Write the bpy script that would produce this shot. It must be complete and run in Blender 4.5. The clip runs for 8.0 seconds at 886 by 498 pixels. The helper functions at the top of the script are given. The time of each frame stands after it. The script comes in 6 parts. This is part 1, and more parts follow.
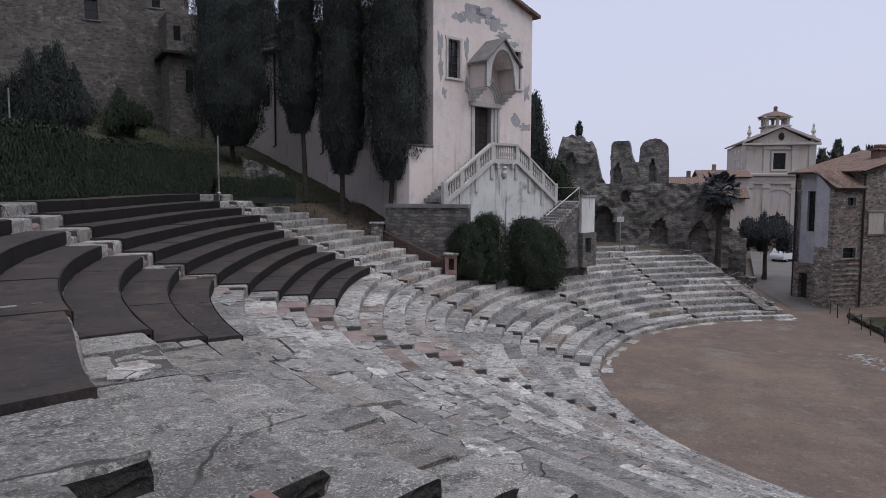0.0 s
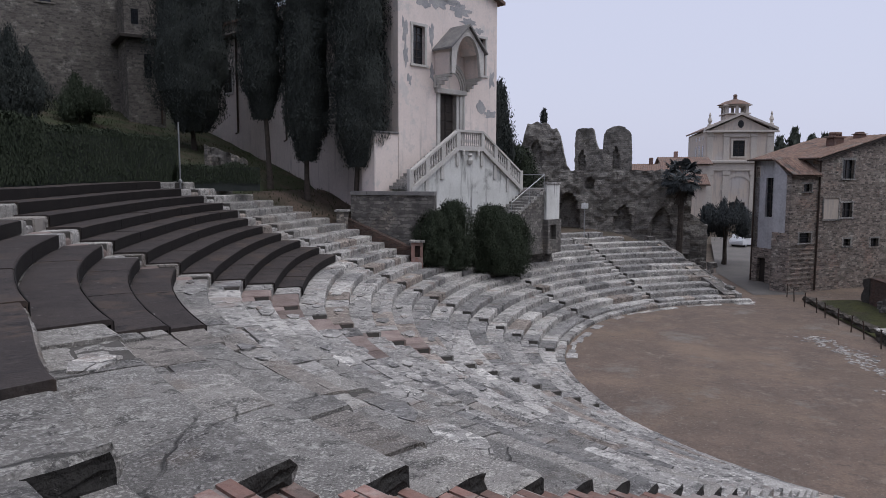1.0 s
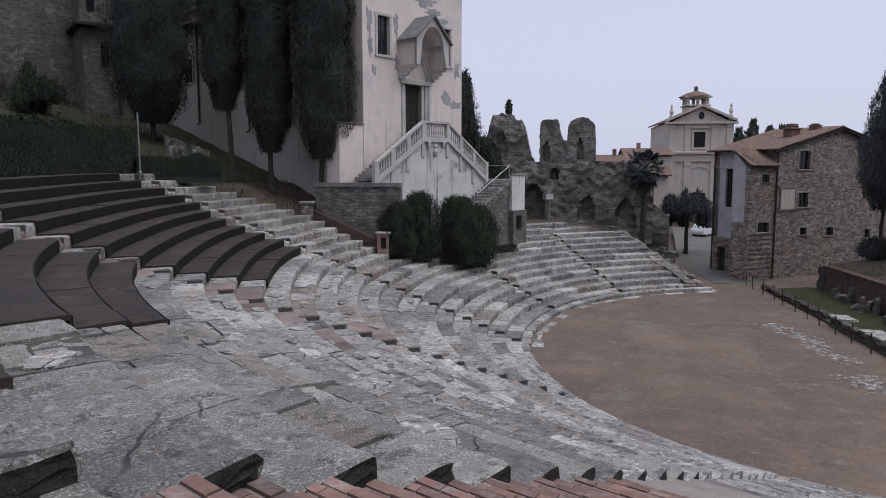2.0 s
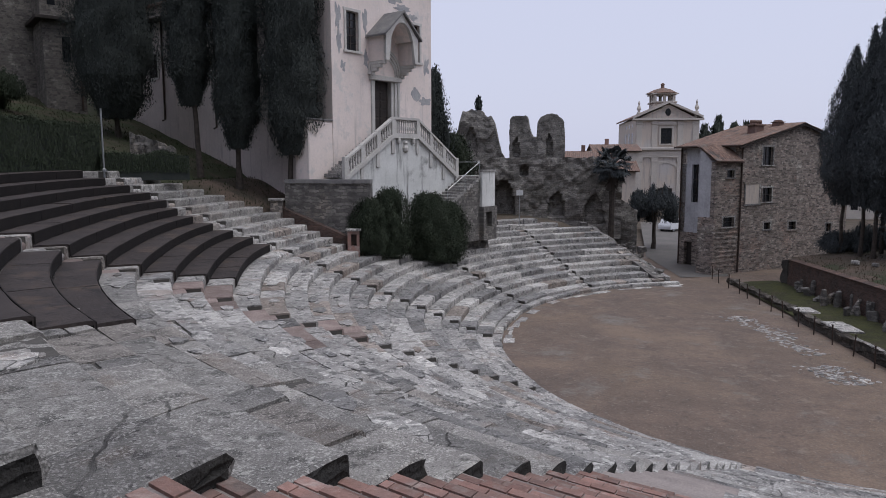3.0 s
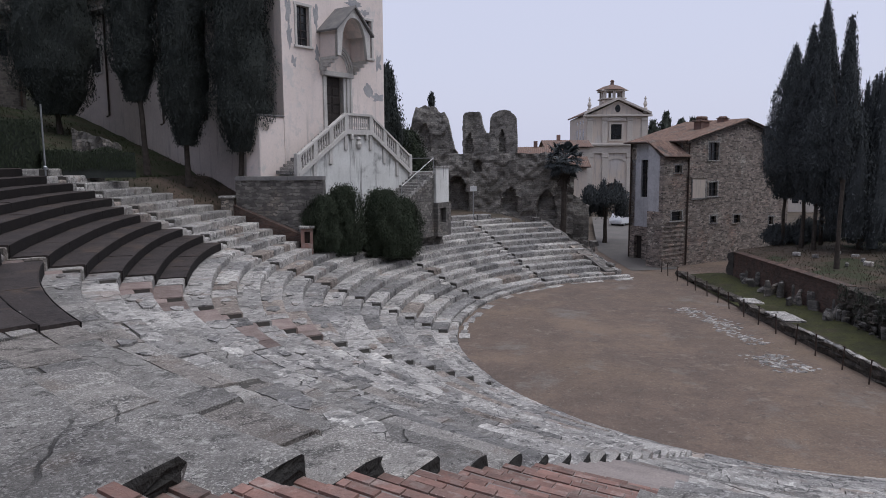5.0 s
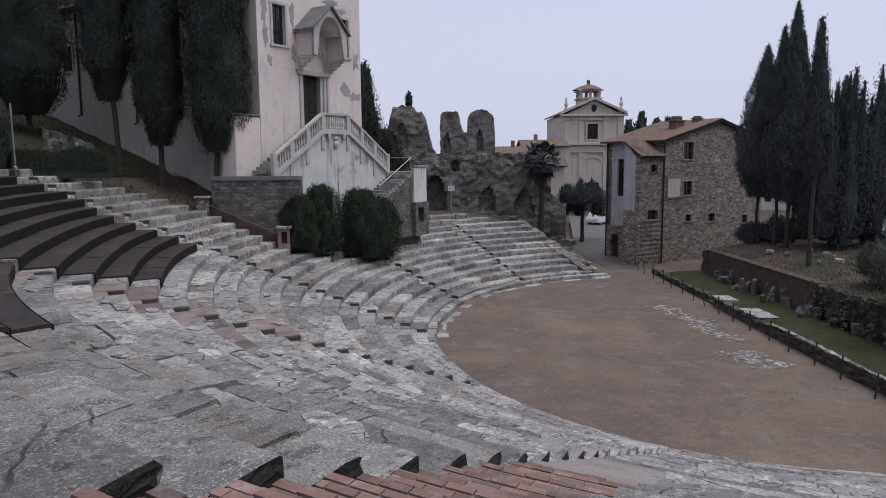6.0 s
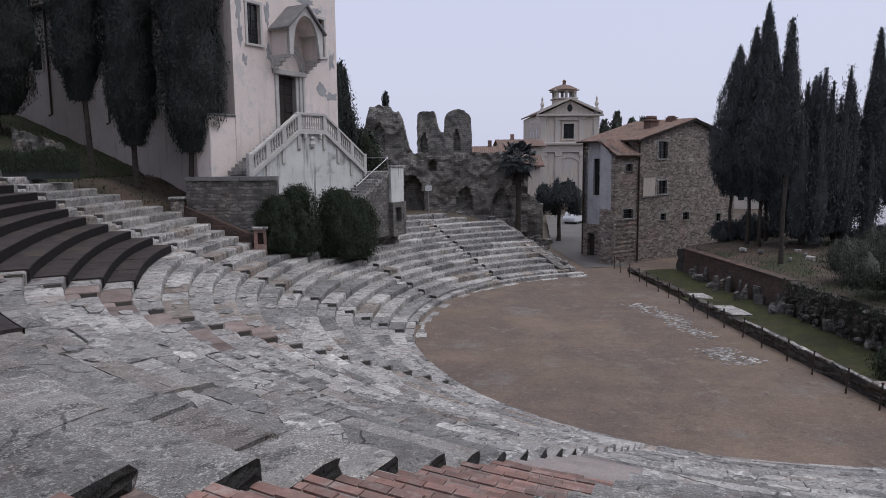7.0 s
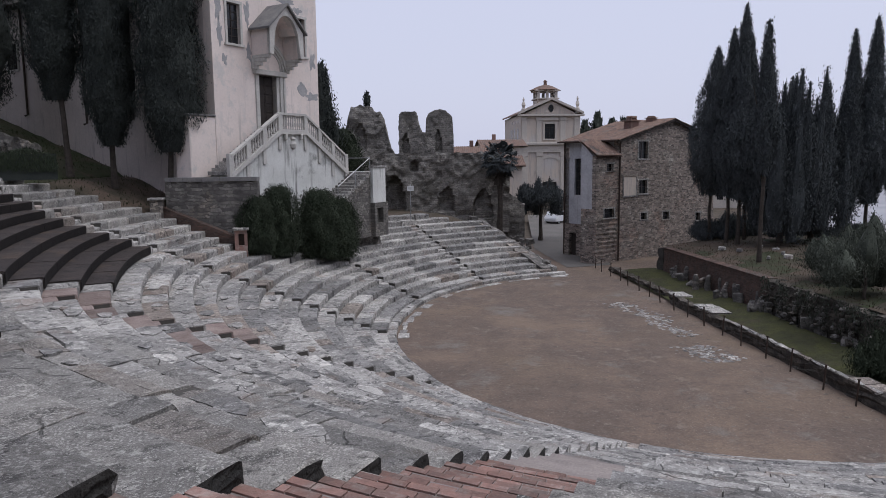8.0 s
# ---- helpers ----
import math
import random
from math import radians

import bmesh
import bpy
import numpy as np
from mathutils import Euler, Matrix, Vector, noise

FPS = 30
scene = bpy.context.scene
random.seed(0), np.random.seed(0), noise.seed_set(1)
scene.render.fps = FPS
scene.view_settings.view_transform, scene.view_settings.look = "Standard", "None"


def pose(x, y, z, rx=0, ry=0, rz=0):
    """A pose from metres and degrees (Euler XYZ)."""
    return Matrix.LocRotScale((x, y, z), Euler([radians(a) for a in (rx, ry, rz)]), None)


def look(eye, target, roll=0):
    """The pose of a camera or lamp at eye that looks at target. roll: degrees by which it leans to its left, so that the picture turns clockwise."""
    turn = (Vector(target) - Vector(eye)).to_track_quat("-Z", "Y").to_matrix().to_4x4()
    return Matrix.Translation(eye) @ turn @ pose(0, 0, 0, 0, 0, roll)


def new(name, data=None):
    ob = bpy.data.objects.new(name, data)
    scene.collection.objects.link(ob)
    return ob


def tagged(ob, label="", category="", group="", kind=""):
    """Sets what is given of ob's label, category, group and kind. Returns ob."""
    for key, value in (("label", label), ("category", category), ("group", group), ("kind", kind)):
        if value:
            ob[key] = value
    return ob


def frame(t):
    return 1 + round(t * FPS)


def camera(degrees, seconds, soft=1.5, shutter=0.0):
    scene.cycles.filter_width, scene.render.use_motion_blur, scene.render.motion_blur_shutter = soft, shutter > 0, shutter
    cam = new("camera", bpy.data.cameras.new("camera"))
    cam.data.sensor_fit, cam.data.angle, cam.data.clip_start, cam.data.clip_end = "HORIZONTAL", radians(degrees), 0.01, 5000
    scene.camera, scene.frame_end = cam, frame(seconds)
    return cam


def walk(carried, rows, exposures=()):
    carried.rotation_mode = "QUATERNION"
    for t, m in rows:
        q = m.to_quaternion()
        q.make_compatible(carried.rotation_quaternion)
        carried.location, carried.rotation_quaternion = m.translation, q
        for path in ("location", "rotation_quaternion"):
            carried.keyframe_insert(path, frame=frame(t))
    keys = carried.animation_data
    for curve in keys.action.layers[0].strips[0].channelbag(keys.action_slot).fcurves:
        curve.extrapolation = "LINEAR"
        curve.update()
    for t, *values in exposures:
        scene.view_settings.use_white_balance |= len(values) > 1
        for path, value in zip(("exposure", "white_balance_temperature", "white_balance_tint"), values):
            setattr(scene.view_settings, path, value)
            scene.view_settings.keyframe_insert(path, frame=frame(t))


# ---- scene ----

# ---- camera: a pan from one standpoint on the upper seats ----
EYE_Z = 8.0
cam = camera(64.4, 8.0, soft=0.9)
TURNS = [(0.0, 85.23, -0.16, 16.76), (0.5, 84.69, -0.13, 15.43), (1.0, 84.20, -0.07, 13.98), (1.5, 83.78, -0.02, 12.56), (3.0, 83.20, 0.15, 8.79),
         (3.5, 83.09, 0.22, 7.76), (4.0, 82.97, 0.25, 6.71), (4.5, 82.91, 0.31, 5.89), (6.0, 82.83, 0.44, 3.24), (6.5, 82.81, 0.51, 2.36),
         (7.0, 82.80, 0.55, 1.39), (7.5, 82.80, 0.61, 0.60), (8.0, 82.80, 0.64, -0.08)]
walk(cam, [(t, pose(0, 0, EYE_Z, a, b, c)) for t, a, b, c in TURNS])

# ---- light: a dull, evenly overcast winter day ----
world = bpy.data.worlds.new("overcast_sky")
scene.world = world
world.use_nodes = True
wn = world.node_tree
wn.nodes.clear()
sky = wn.nodes.new("ShaderNodeTexSky")
sky.sky_type, sky.sun_disc = "NISHITA", False
sky.sun_elevation, sky.sun_rotation = radians(68), radians(96)
sky.air_density, sky.dust_density = 1.0, 4.0
cloud = wn.nodes.new("ShaderNodeMixRGB")
cloud.inputs[0].default_value = 0.82
cloud.inputs[2].default_value = (7.0, 7.3, 9.25, 1)
bg = wn.nodes.new("ShaderNodeBackground")
bg.inputs[1].default_value = 0.1
wout = wn.nodes.new("ShaderNodeOutputWorld")
wn.links.new(sky.outputs[0], cloud.inputs[1])
wn.links.new(cloud.outputs[0], bg.inputs[0])
wn.links.new(bg.outputs[0], wout.inputs[0])
sun = new("sun", bpy.data.lights.new("sun", "SUN"))
sun.data.energy, sun.data.angle, sun.data.color = 2.0, radians(60), (0.97, 0.98, 1.0)
sun.matrix_world = look((38, 26, 95), (0, 30, 0))

RNG = random.Random(7)
NP = np.random.default_rng(11)


# ---- materials ----
def mat(name, base, second=None, scale=2.0, fine=22.0, rough=0.9, bump=0.25, bump_scale=30.0, spread=0.0, third=None, third_scale=0.6,
        third_at=0.55, third_soft=0.12, metal=0.0, island=False, speck=None, speck_at=0.66, speck_scale=14.0, spec=0.25, bump_far=0.0, cells=None, mortar=(0.2, 0.19, 0.18), cracks=0.0, fine_dark=0.74, mids=(), streak=None, streak_at=0.55, cell_var=0.28, tones=(), chips=0.0):
    m = bpy.data.materials.new(name)
    m.use_nodes = True
    nt = m.node_tree
    N, L = nt.nodes, nt.links
    p = N["Principled BSDF"]
    p.inputs["Roughness"].default_value, p.inputs["Metallic"].default_value = rough, metal
    p.inputs["Specular IOR Level"].default_value = spec
    tc = N.new("ShaderNodeTexCoord")
    geo_n = N.new("ShaderNodeNewGeometry")

    def noise_tex(sc, detail=6.0, r=0.6):
        t = N.new("ShaderNodeTexNoise")
        t.inputs["Scale"].default_value, t.inputs["Detail"].default_value, t.inputs["Roughness"].default_value = sc, detail, r
        L.new(geo_n.outputs["Position"], t.inputs["Vector"])
        return t.outputs["Fac"]

    def ramp(fac, a, b):
        r = N.new("ShaderNodeMapRange")
        r.inputs["From Min"].default_value, r.inputs["From Max"].default_value = a, b
        L.new(fac, r.inputs["Value"])
        return r.outputs["Result"]

    def mix(fac, a, b, mode="MIX"):
        x = N.new("ShaderNodeMix")
        x.data_type, x.blend_type = "RGBA", mode
        for sock, v in ((x.inputs["Factor"], fac), (x.inputs["A"], a), (x.inputs["B"], b)):
            if isinstance(v, (tuple, float, int)):
                sock.default_value = (*v, 1) if isinstance(v, tuple) else v
            else:
                L.new(v, sock)
        return x.outputs["Result"]

    second = second or tuple(c * 0.72 for c in base)
    col = mix(ramp(noise_tex(scale), 0.36, 0.64), base, second)
    if third:
        col = mix(ramp(noise_tex(third_scale, 8.0, 0.65), third_at, third_at + third_soft), col, third)
    for sc, tone, lo, hi in mids:
        col = mix(ramp(noise_tex(sc, 7.0, 0.68), lo, hi), col, tone)
    if streak:
        st = N.new("ShaderNodeVectorMath")
        st.operation = "MULTIPLY"
        st.inputs[1].default_value = (1.0, 1.0, 0.10)
        L.new(geo_n.outputs["Position"], st.inputs[0])
        tx = N.new("ShaderNodeTexNoise")
        tx.inputs["Scale"].default_value, tx.inputs["Detail"].default_value, tx.inputs["Roughness"].default_value = 2.6, 7.0, 0.65
        L.new(st.outputs[0], tx.inputs["Vector"])
        col = mix(ramp(tx.outputs["Fac"], streak_at, streak_at + 0.16), col, streak)
    col = mix(ramp(noise_tex(fine, 3.0), 0.25, 0.75), col, mix(1.0, col, (fine_dark, fine_dark, fine_dark), "MULTIPLY"))
    if speck:
        col = mix(ramp(noise_tex(speck_scale, 5.0, 0.7), speck_at, speck_at + 0.05), col, speck)
    if chips:
        # pale pebbles bedded in the stone
        pb = N.new("ShaderNodeTexVoronoi")
        pb.inputs["Scale"].default_value = chips
        stir = N.new("ShaderNodeTexNoise")
        stir.inputs["Scale"].default_value, stir.inputs["Detail"].default_value = chips * 0.9, 3.0
        L.new(geo_n.outputs["Position"], stir.inputs["Vector"])
        shift = N.new("ShaderNodeVectorMath")
        shift.operation = "MULTIPLY_ADD"
        shift.inputs[1].default_value = (1.6 / chips, 1.6 / chips, 1.6 / chips)
        L.new(stir.outputs["Color"], shift.inputs[0])
        L.new(geo_n.outputs["Position"], shift.inputs[2])
        L.new(shift.outputs[0], pb.inputs["Vector"])
        worn_out = ramp(noise_tex(1.7, 4.0), 0.34, 0.52)
        dots = N.new("ShaderNodeMath")
        dots.operation = "MULTIPLY"
        L.new(ramp(pb.outputs["Distance"], 0.40, 0.24), dots.inputs[0])
        L.new(worn_out, dots.inputs[1])
        col = mix(dots.outputs[0], mix(0.10, col, (0.12, 0.115, 0.11)), mix(0.55, col, (0.60, 0.58, 0.55)))
    edge = None
    if cells:
        # coursed stones: bearing of the wall, stone length, course height; the courses wander a little
        az, wide, high = cells
        a = radians(az)
        flow = N.new("ShaderNodeTexNoise")
        flow.inputs["Scale"].default_value, flow.inputs["Detail"].default_value = 1.1 / wide, 3.0
        L.new(geo_n.outputs["Position"], flow.inputs["Vector"])
        bend = N.new("ShaderNodeVectorMath")
        bend.operation = "MULTIPLY_ADD"
        bend.inputs[1].default_value = (wide * 1.3, wide * 1.3, high * 1.6)
        L.new(flow.outputs["Color"], bend.inputs[0])
        L.new(geo_n.outputs["Position"], bend.inputs[2])
        dot = N.new("ShaderNodeVectorMath")
        dot.operation = "DOT_PRODUCT"
        dot.inputs[1].default_value = (math.sin(a) - math.cos(a), math.cos(a) + math.sin(a), 0.0)
        L.new(bend.outputs[0], dot.inputs[0])
        sep = N.new("ShaderNodeSeparateXYZ")
        L.new(bend.outputs[0], sep.inputs[0])
        uv = N.new("ShaderNodeCombineXYZ")
        L.new(dot.outputs["Value"], uv.inputs[0])
        L.new(sep.outputs[2], uv.inputs[1])
        bk = N.new("ShaderNodeTexBrick")
        bk.inputs["Scale"].default_value = 1.0
        bk.inputs["Brick Width"].default_value, bk.inputs["Row Height"].default_value = wide, high
        bk.inputs["Mortar Size"].default_value, bk.inputs["Mortar Smooth"].default_value = high * 0.10, 0.5
        bk.squash, bk.squash_frequency = 0.7, 3
        lo_v, hi_v = 1 - cell_var, 1 + cell_var
        bk.inputs["Color1"].default_value = (lo_v, lo_v, lo_v, 1)
        bk.inputs["Color2"].default_value = (hi_v, hi_v * 0.98, hi_v * 0.95, 1)
        L.new(uv.outputs[0], bk.inputs["Vector"])
        tone = mix(1.0, col, bk.outputs["Color"], "MULTIPLY")
        flip = N.new("ShaderNodeMath")
        flip.operation = "SUBTRACT"
        flip.inputs[0].default_value = 1.0
        L.new(bk.outputs["Fac"], flip.inputs[1])
        edge = flip.outputs[0]
        col = mix(edge, mortar, tone)
    if cracks:
        # a net of fine dark cracks and chipped seams, broken up so that it shows in places only
        warp = N.new("ShaderNodeTexNoise")
        warp.inputs["Scale"].default_value, warp.inputs["Detail"].default_value = 1.7, 5.0
        L.new(geo_n.outputs["Position"], warp.inputs["Vector"])
        add = N.new("ShaderNodeVectorMath")
        add.operation = "MULTIPLY_ADD"
        add.inputs[1].default_value = (0.3, 0.3, 0.3)
        L.new(warp.outputs["Color"], add.inputs[0])
        L.new(geo_n.outputs["Position"], add.inputs[2])
        cr = N.new("ShaderNodeTexVoronoi")
        cr.feature = "DISTANCE_TO_EDGE"
        cr.inputs["Scale"].default_value = cracks
        L.new(add.outputs[0], cr.inputs["Vector"])
        line = ramp(cr.outputs["Distance"], 0.001, 0.006)
        gate = ramp(noise_tex(0.8, 3.0), 0.46, 0.54)
        inv = N.new("ShaderNodeMath")
        inv.operation = "MAXIMUM"
        L.new(line, inv.inputs[0])
        L.new(gate, inv.inputs[1])
        edge = inv.outputs[0]
        col = mix(edge, (0.09, 0.087, 0.083), col)
    if spread:
        info = N.new("ShaderNodeObjectInfo")
        src = geo_n.outputs["Random Per Island"] if island else info.outputs["Random"]
        hsv = N.new("ShaderNodeHueSaturation")
        L.new(ramp(src, 0.0, 1.0), hsv.inputs["Value"])
        mr = hsv.inputs["Value"].links[0].from_node
        mr.inputs["To Min"].default_value, mr.inputs["To Max"].default_value = 1 - spread, 1 + spread
        L.new(col, hsv.inputs["Color"])
        col = hsv.outputs["Color"]
    if tones:
        # whole pieces differ in stone: (upper limit of the random value, tint)
        pick = N.new("ShaderNodeObjectInfo")
        cr_n = N.new("ShaderNodeValToRGB")
        cr_n.color_ramp.interpolation = "CONSTANT"
        els = cr_n.color_ramp.elements
        els[0].position, els[0].color = 0.0, (*tones[0][1], 1)
        els[1].position, els[1].color = tones[0][0], (*tones[1][1], 1)
        for (lim, _), (_, tint) in zip(tones[1:], tones[2:]):
            el = els.new(lim)
            el.color = (*tint, 1)
        mul = N.new("ShaderNodeMath")
        mul.operation = "MULTIPLY"
        mul.inputs[1].default_value = 37.0
        wrap = N.new("ShaderNodeMath")
        wrap.operation = "FRACT"
        L.new(pick.outputs["Random"], mul.inputs[0])
        L.new(mul.outputs[0], wrap.inputs[0])
        L.new(wrap.outputs[0], cr_n.inputs[0])
        col = mix(1.0, col, cr_n.outputs["Color"], "MULTIPLY")
    L.new(col, p.inputs["Base Color"])
    if bump:
        b = N.new("ShaderNodeBump")
        b.inputs["Strength"].default_value, b.inputs["Distance"].default_value = bump, 0.03
        L.new(noise_tex(bump_scale, 5.0, 0.65), b.inputs["Height"])
        if bump_far:
            b2 = N.new("ShaderNodeBump")
            b2.inputs["Strength"].default_value, b2.inputs["Distance"].default_value = bump_far, 0.12
            L.new(noise_tex(bump_scale * 0.2, 6.0, 0.6), b2.inputs["Height"])
            L.new(b2.outputs["Normal"], b.inputs["Normal"])
        L.new(b.outputs["Normal"], p.inputs["Normal"])
        if edge is not None:
            b3 = N.new("ShaderNodeBump")
            b3.inputs["Strength"].default_value, b3.inputs["Distance"].default_value = 0.8, 0.05
            L.new(edge, b3.inputs["Height"])
            L.new(b3.outputs["Normal"], b.inputs["Normal"])
    return m


STONE_TONES = ((0.16, (0.64, 0.64, 0.65)), (0.48, (0.93, 0.925, 0.92)), (0.78, (1.08, 1.07, 1.06)), (0.84, (0.80, 0.715, 0.66)), (0.92, (1.25, 1.24, 1.22)), (1.0, (0.76, 0.76, 0.77)))
OLD_TONES = ((0.25, (0.80, 0.80, 0.80)), (0.66, (0.98, 0.98, 0.97)), (0.86, (1.16, 1.15, 1.13)), (1.0, (0.92, 0.88, 0.85)))
M_SEAT = mat("grey_limestone", (0.45, 0.432, 0.412), (0.27, 0.260, 0.252), 1.3, 42.0, spread=0.16, bump=0.9, bump_scale=44.0, fine_dark=0.5, tones=STONE_TONES,
             third=(0.55, 0.53, 0.505), third_scale=0.7, speck=(0.64, 0.625, 0.595), speck_at=0.60, speck_scale=34.0, bump_far=0.7, cracks=0.6,
             mids=((3.2, (0.145, 0.142, 0.139), 0.53, 0.60), (6.5, (0.62, 0.605, 0.575), 0.55, 0.61), (14.0, (0.15, 0.147, 0.142), 0.58, 0.64), (0.9, (0.32, 0.275, 0.25), 0.57, 0.66)))
M_SEAT_OLD = mat("pebbly_eroded_limestone", (0.37, 0.352, 0.332), (0.245, 0.234, 0.224), 1.1, 55.0, spread=0.08, bump=1.0, bump_scale=60.0, fine_dark=0.45, tones=OLD_TONES,
                 third=(0.43, 0.41, 0.385), third_scale=0.8, speck=(0.56, 0.54, 0.51), speck_at=0.60, speck_scale=70.0, bump_far=0.55, cracks=0.35, chips=34.0,
                 mids=((2.4, (0.15, 0.144, 0.138), 0.54, 0.61), (7.5, (0.54, 0.52, 0.49), 0.56, 0.62), (16.0, (0.13, 0.125, 0.12), 0.58, 0.64), (0.9, (0.25, 0.215, 0.19), 0.57, 0.66)))
M_BLOCK_END = mat("near_black_block_end", (0.030, 0.028, 0.027), (0.055, 0.052, 0.048), 5.0, 40.0, bump=1.0, bump_scale=30.0, fine_dark=0.5, bump_far=0.8, speck=(0.16, 0.155, 0.145), speck_at=0.66, speck_scale=26.0)
M_TREADSLAB = mat("pinkish_grey_cement_slab", (0.30, 0.26, 0.24), (0.23, 0.20, 0.19), 0.9, 30.0, bump=0.4, spread=0.15, fine_dark=0.7)
M_PINK = mat("pinkish_limestone", (0.33, 0.265, 0.24), (0.22, 0.165, 0.15), 1.6, 30.0, spread=0.3, bump=0.9, bump_scale=34.0, fine_dark=0.5, bump_far=0.6)
M_MOSS = mat("mossy_grass", (0.060, 0.062, 0.020), (0.036, 0.038, 0.017), 1.1, 9.0, fine_dark=0.5, bump=0.9, bump_scale=18.0, third=(0.060, 0.048, 0.034), third_scale=0.5)
M_DAMP = mat("damp_dark_stone", (0.06, 0.055, 0.05), (0.10, 0.093, 0.086), 2.2, 14.0, fine_dark=0.5, bump=0.9, bump_scale=14.0, bump_far=0.6)
M_BANK = mat("dark_rubble_and_soil", (0.105, 0.092, 0.080), (0.060, 0.054, 0.048), 2.6, 16.0, fine_dark=0.5, bump=1.0, bump_scale=12.0, bump_far=0.8, cells=(175, 0.30, 0.16), mortar=(0.05, 0.045, 0.038), cell_var=0.45, mids=((1.2, (0.16, 0.145, 0.13), 0.55, 0.64),))
M_PALEPAVE = mat("pale_misty_paving", (0.34, 0.34, 0.36), (0.28, 0.28, 0.30), 0.1, 3.0, bump=0.1, fine_dark=0.85)
M_SEAT_CORE = mat("seat_joint_earth", (0.095, 0.088, 0.080), spread=0.0)
M_BRICK = mat("old_red_brick", (0.26, 0.150, 0.125), (0.20, 0.132, 0.115), 5.0, 30.0, spread=0.3, mids=((4.0, (0.29, 0.225, 0.20), 0.52, 0.64), (1.5, (0.16, 0.125, 0.112), 0.55, 0.65)), bump=0.5, speck=(0.33, 0.25, 0.22))
M_OLDBRICK = mat("dirty_old_brick", (0.135, 0.085, 0.07), (0.085, 0.062, 0.055), 1.5, 22.0, bump=0.6, cells=(175, 0.26, 0.075), mortar=(0.10, 0.09, 0.08))
M_MAT = mat("dusty_brown_felt", (0.036, 0.029, 0.028), (0.054, 0.043, 0.040), 1.0, 26.0, rough=0.75, spec=0.25, bump=0.4, fine_dark=0.6, mids=((0.8, (0.080, 0.058, 0.046), 0.54, 0.64), (2.2, (0.024, 0.020, 0.020), 0.55, 0.62), (9.0, (0.062, 0.052, 0.048), 0.56, 0.62)), speck=(0.20, 0.19, 0.175), speck_at=0.665, speck_scale=8.0)
# cover fronts: the shade on upright faces is put into this colour
M_MAT_SHADE = mat("shade_black_front", (0.014, 0.012, 0.012), (0.020, 0.017, 0.016), 1.5, 26.0, rough=0.8, spec=0.15, bump=0.3, fine_dark=0.7)
M_GRAVEL = mat("sandy_gravel", (0.178, 0.131, 0.105), (0.128, 0.098, 0.082), 0.8, 14.0, fine_dark=0.6, mids=((3.0, (0.10, 0.083, 0.071), 0.56, 0.68), (1.4, (0.215, 0.175, 0.148), 0.57, 0.68), (0.16, (0.225, 0.165, 0.125), 0.50, 0.66), (0.30, (0.20, 0.178, 0.16), 0.56, 0.66), (7.0, (0.24, 0.21, 0.185), 0.60, 0.68)), bump=0.5, bump_scale=45.0, third=(0.195, 0.142, 0.104), third_scale=0.10,
               third_at=0.5, third_soft=0.2, speck=(0.27, 0.24, 0.21), speck_at=0.62, speck_scale=16.0)
M_GRASS = mat("winter_grass", (0.036, 0.050, 0.020), (0.060, 0.054, 0.034), 0.7, 14.0, fine_dark=0.5, bump=0.9, bump_scale=14.0, third=(0.085, 0.066, 0.048), third_scale=0.35)
M_EARTH = mat("earth_and_leaves", (0.115, 0.084, 0.064), (0.060, 0.052, 0.036), 0.6, 12.0, fine_dark=0.5, bump=0.7, bump_scale=18.0)
M_PLASTER = mat("pale_pink_plaster", (0.78, 0.685, 0.64), (0.70, 0.61, 0.57), 0.35, 8.0, bump=0.15, fine_dark=0.9, streak=(0.56, 0.50, 0.47), streak_at=0.57, mids=((1.8, (0.66, 0.595, 0.565), 0.54, 0.62), (0.6, (0.62, 0.575, 0.55), 0.57, 0.63)), third=(0.56, 0.535, 0.52), third_scale=0.3, third_at=0.62, third_soft=0.1)
# side wall plaster: streaks, plus the trees' shade as a darker base colour
M_PLASTER_SHADED = mat("streaked_shaded_plaster", (0.60, 0.53, 0.505), (0.50, 0.445, 0.425), 0.4, 8.0, bump=0.2, fine_dark=0.85, streak=(0.36, 0.325, 0.31), streak_at=0.55, third=(0.42, 0.39, 0.375), third_scale=0.3, third_at=0.58)
M_WHITEWALL = mat("stained_white_render", (0.70, 0.70, 0.68), (0.60, 0.60, 0.58), 0.6, 9.0, bump=0.2, fine_dark=0.85, streak=(0.20, 0.20, 0.19), streak_at=0.535, third=(0.30, 0.30, 0.29), third_scale=0.7, third_at=0.6)
M_MARBLE = mat("weathered_white_stone", (0.60, 0.58, 0.55), (0.48, 0.46, 0.44), 1.0, 14.0, bump=0.2)
M_GREYRENDER = mat("bare_grey_render", (0.33, 0.33, 0.345), (0.44, 0.43, 0.43), 1.6, 12.0, bump=0.5)
M_RUBBLE = mat("rubble_stone", (0.21, 0.20, 0.19), (0.12, 0.115, 0.11), 1.5, 9.0, bump=0.7, bump_scale=16.0, third=(0.33, 0.29, 0.25), third_scale=0.5, cells=(75, 0.36, 0.19), mortar=(0.11, 0.10, 0.095), cell_var=0.4)
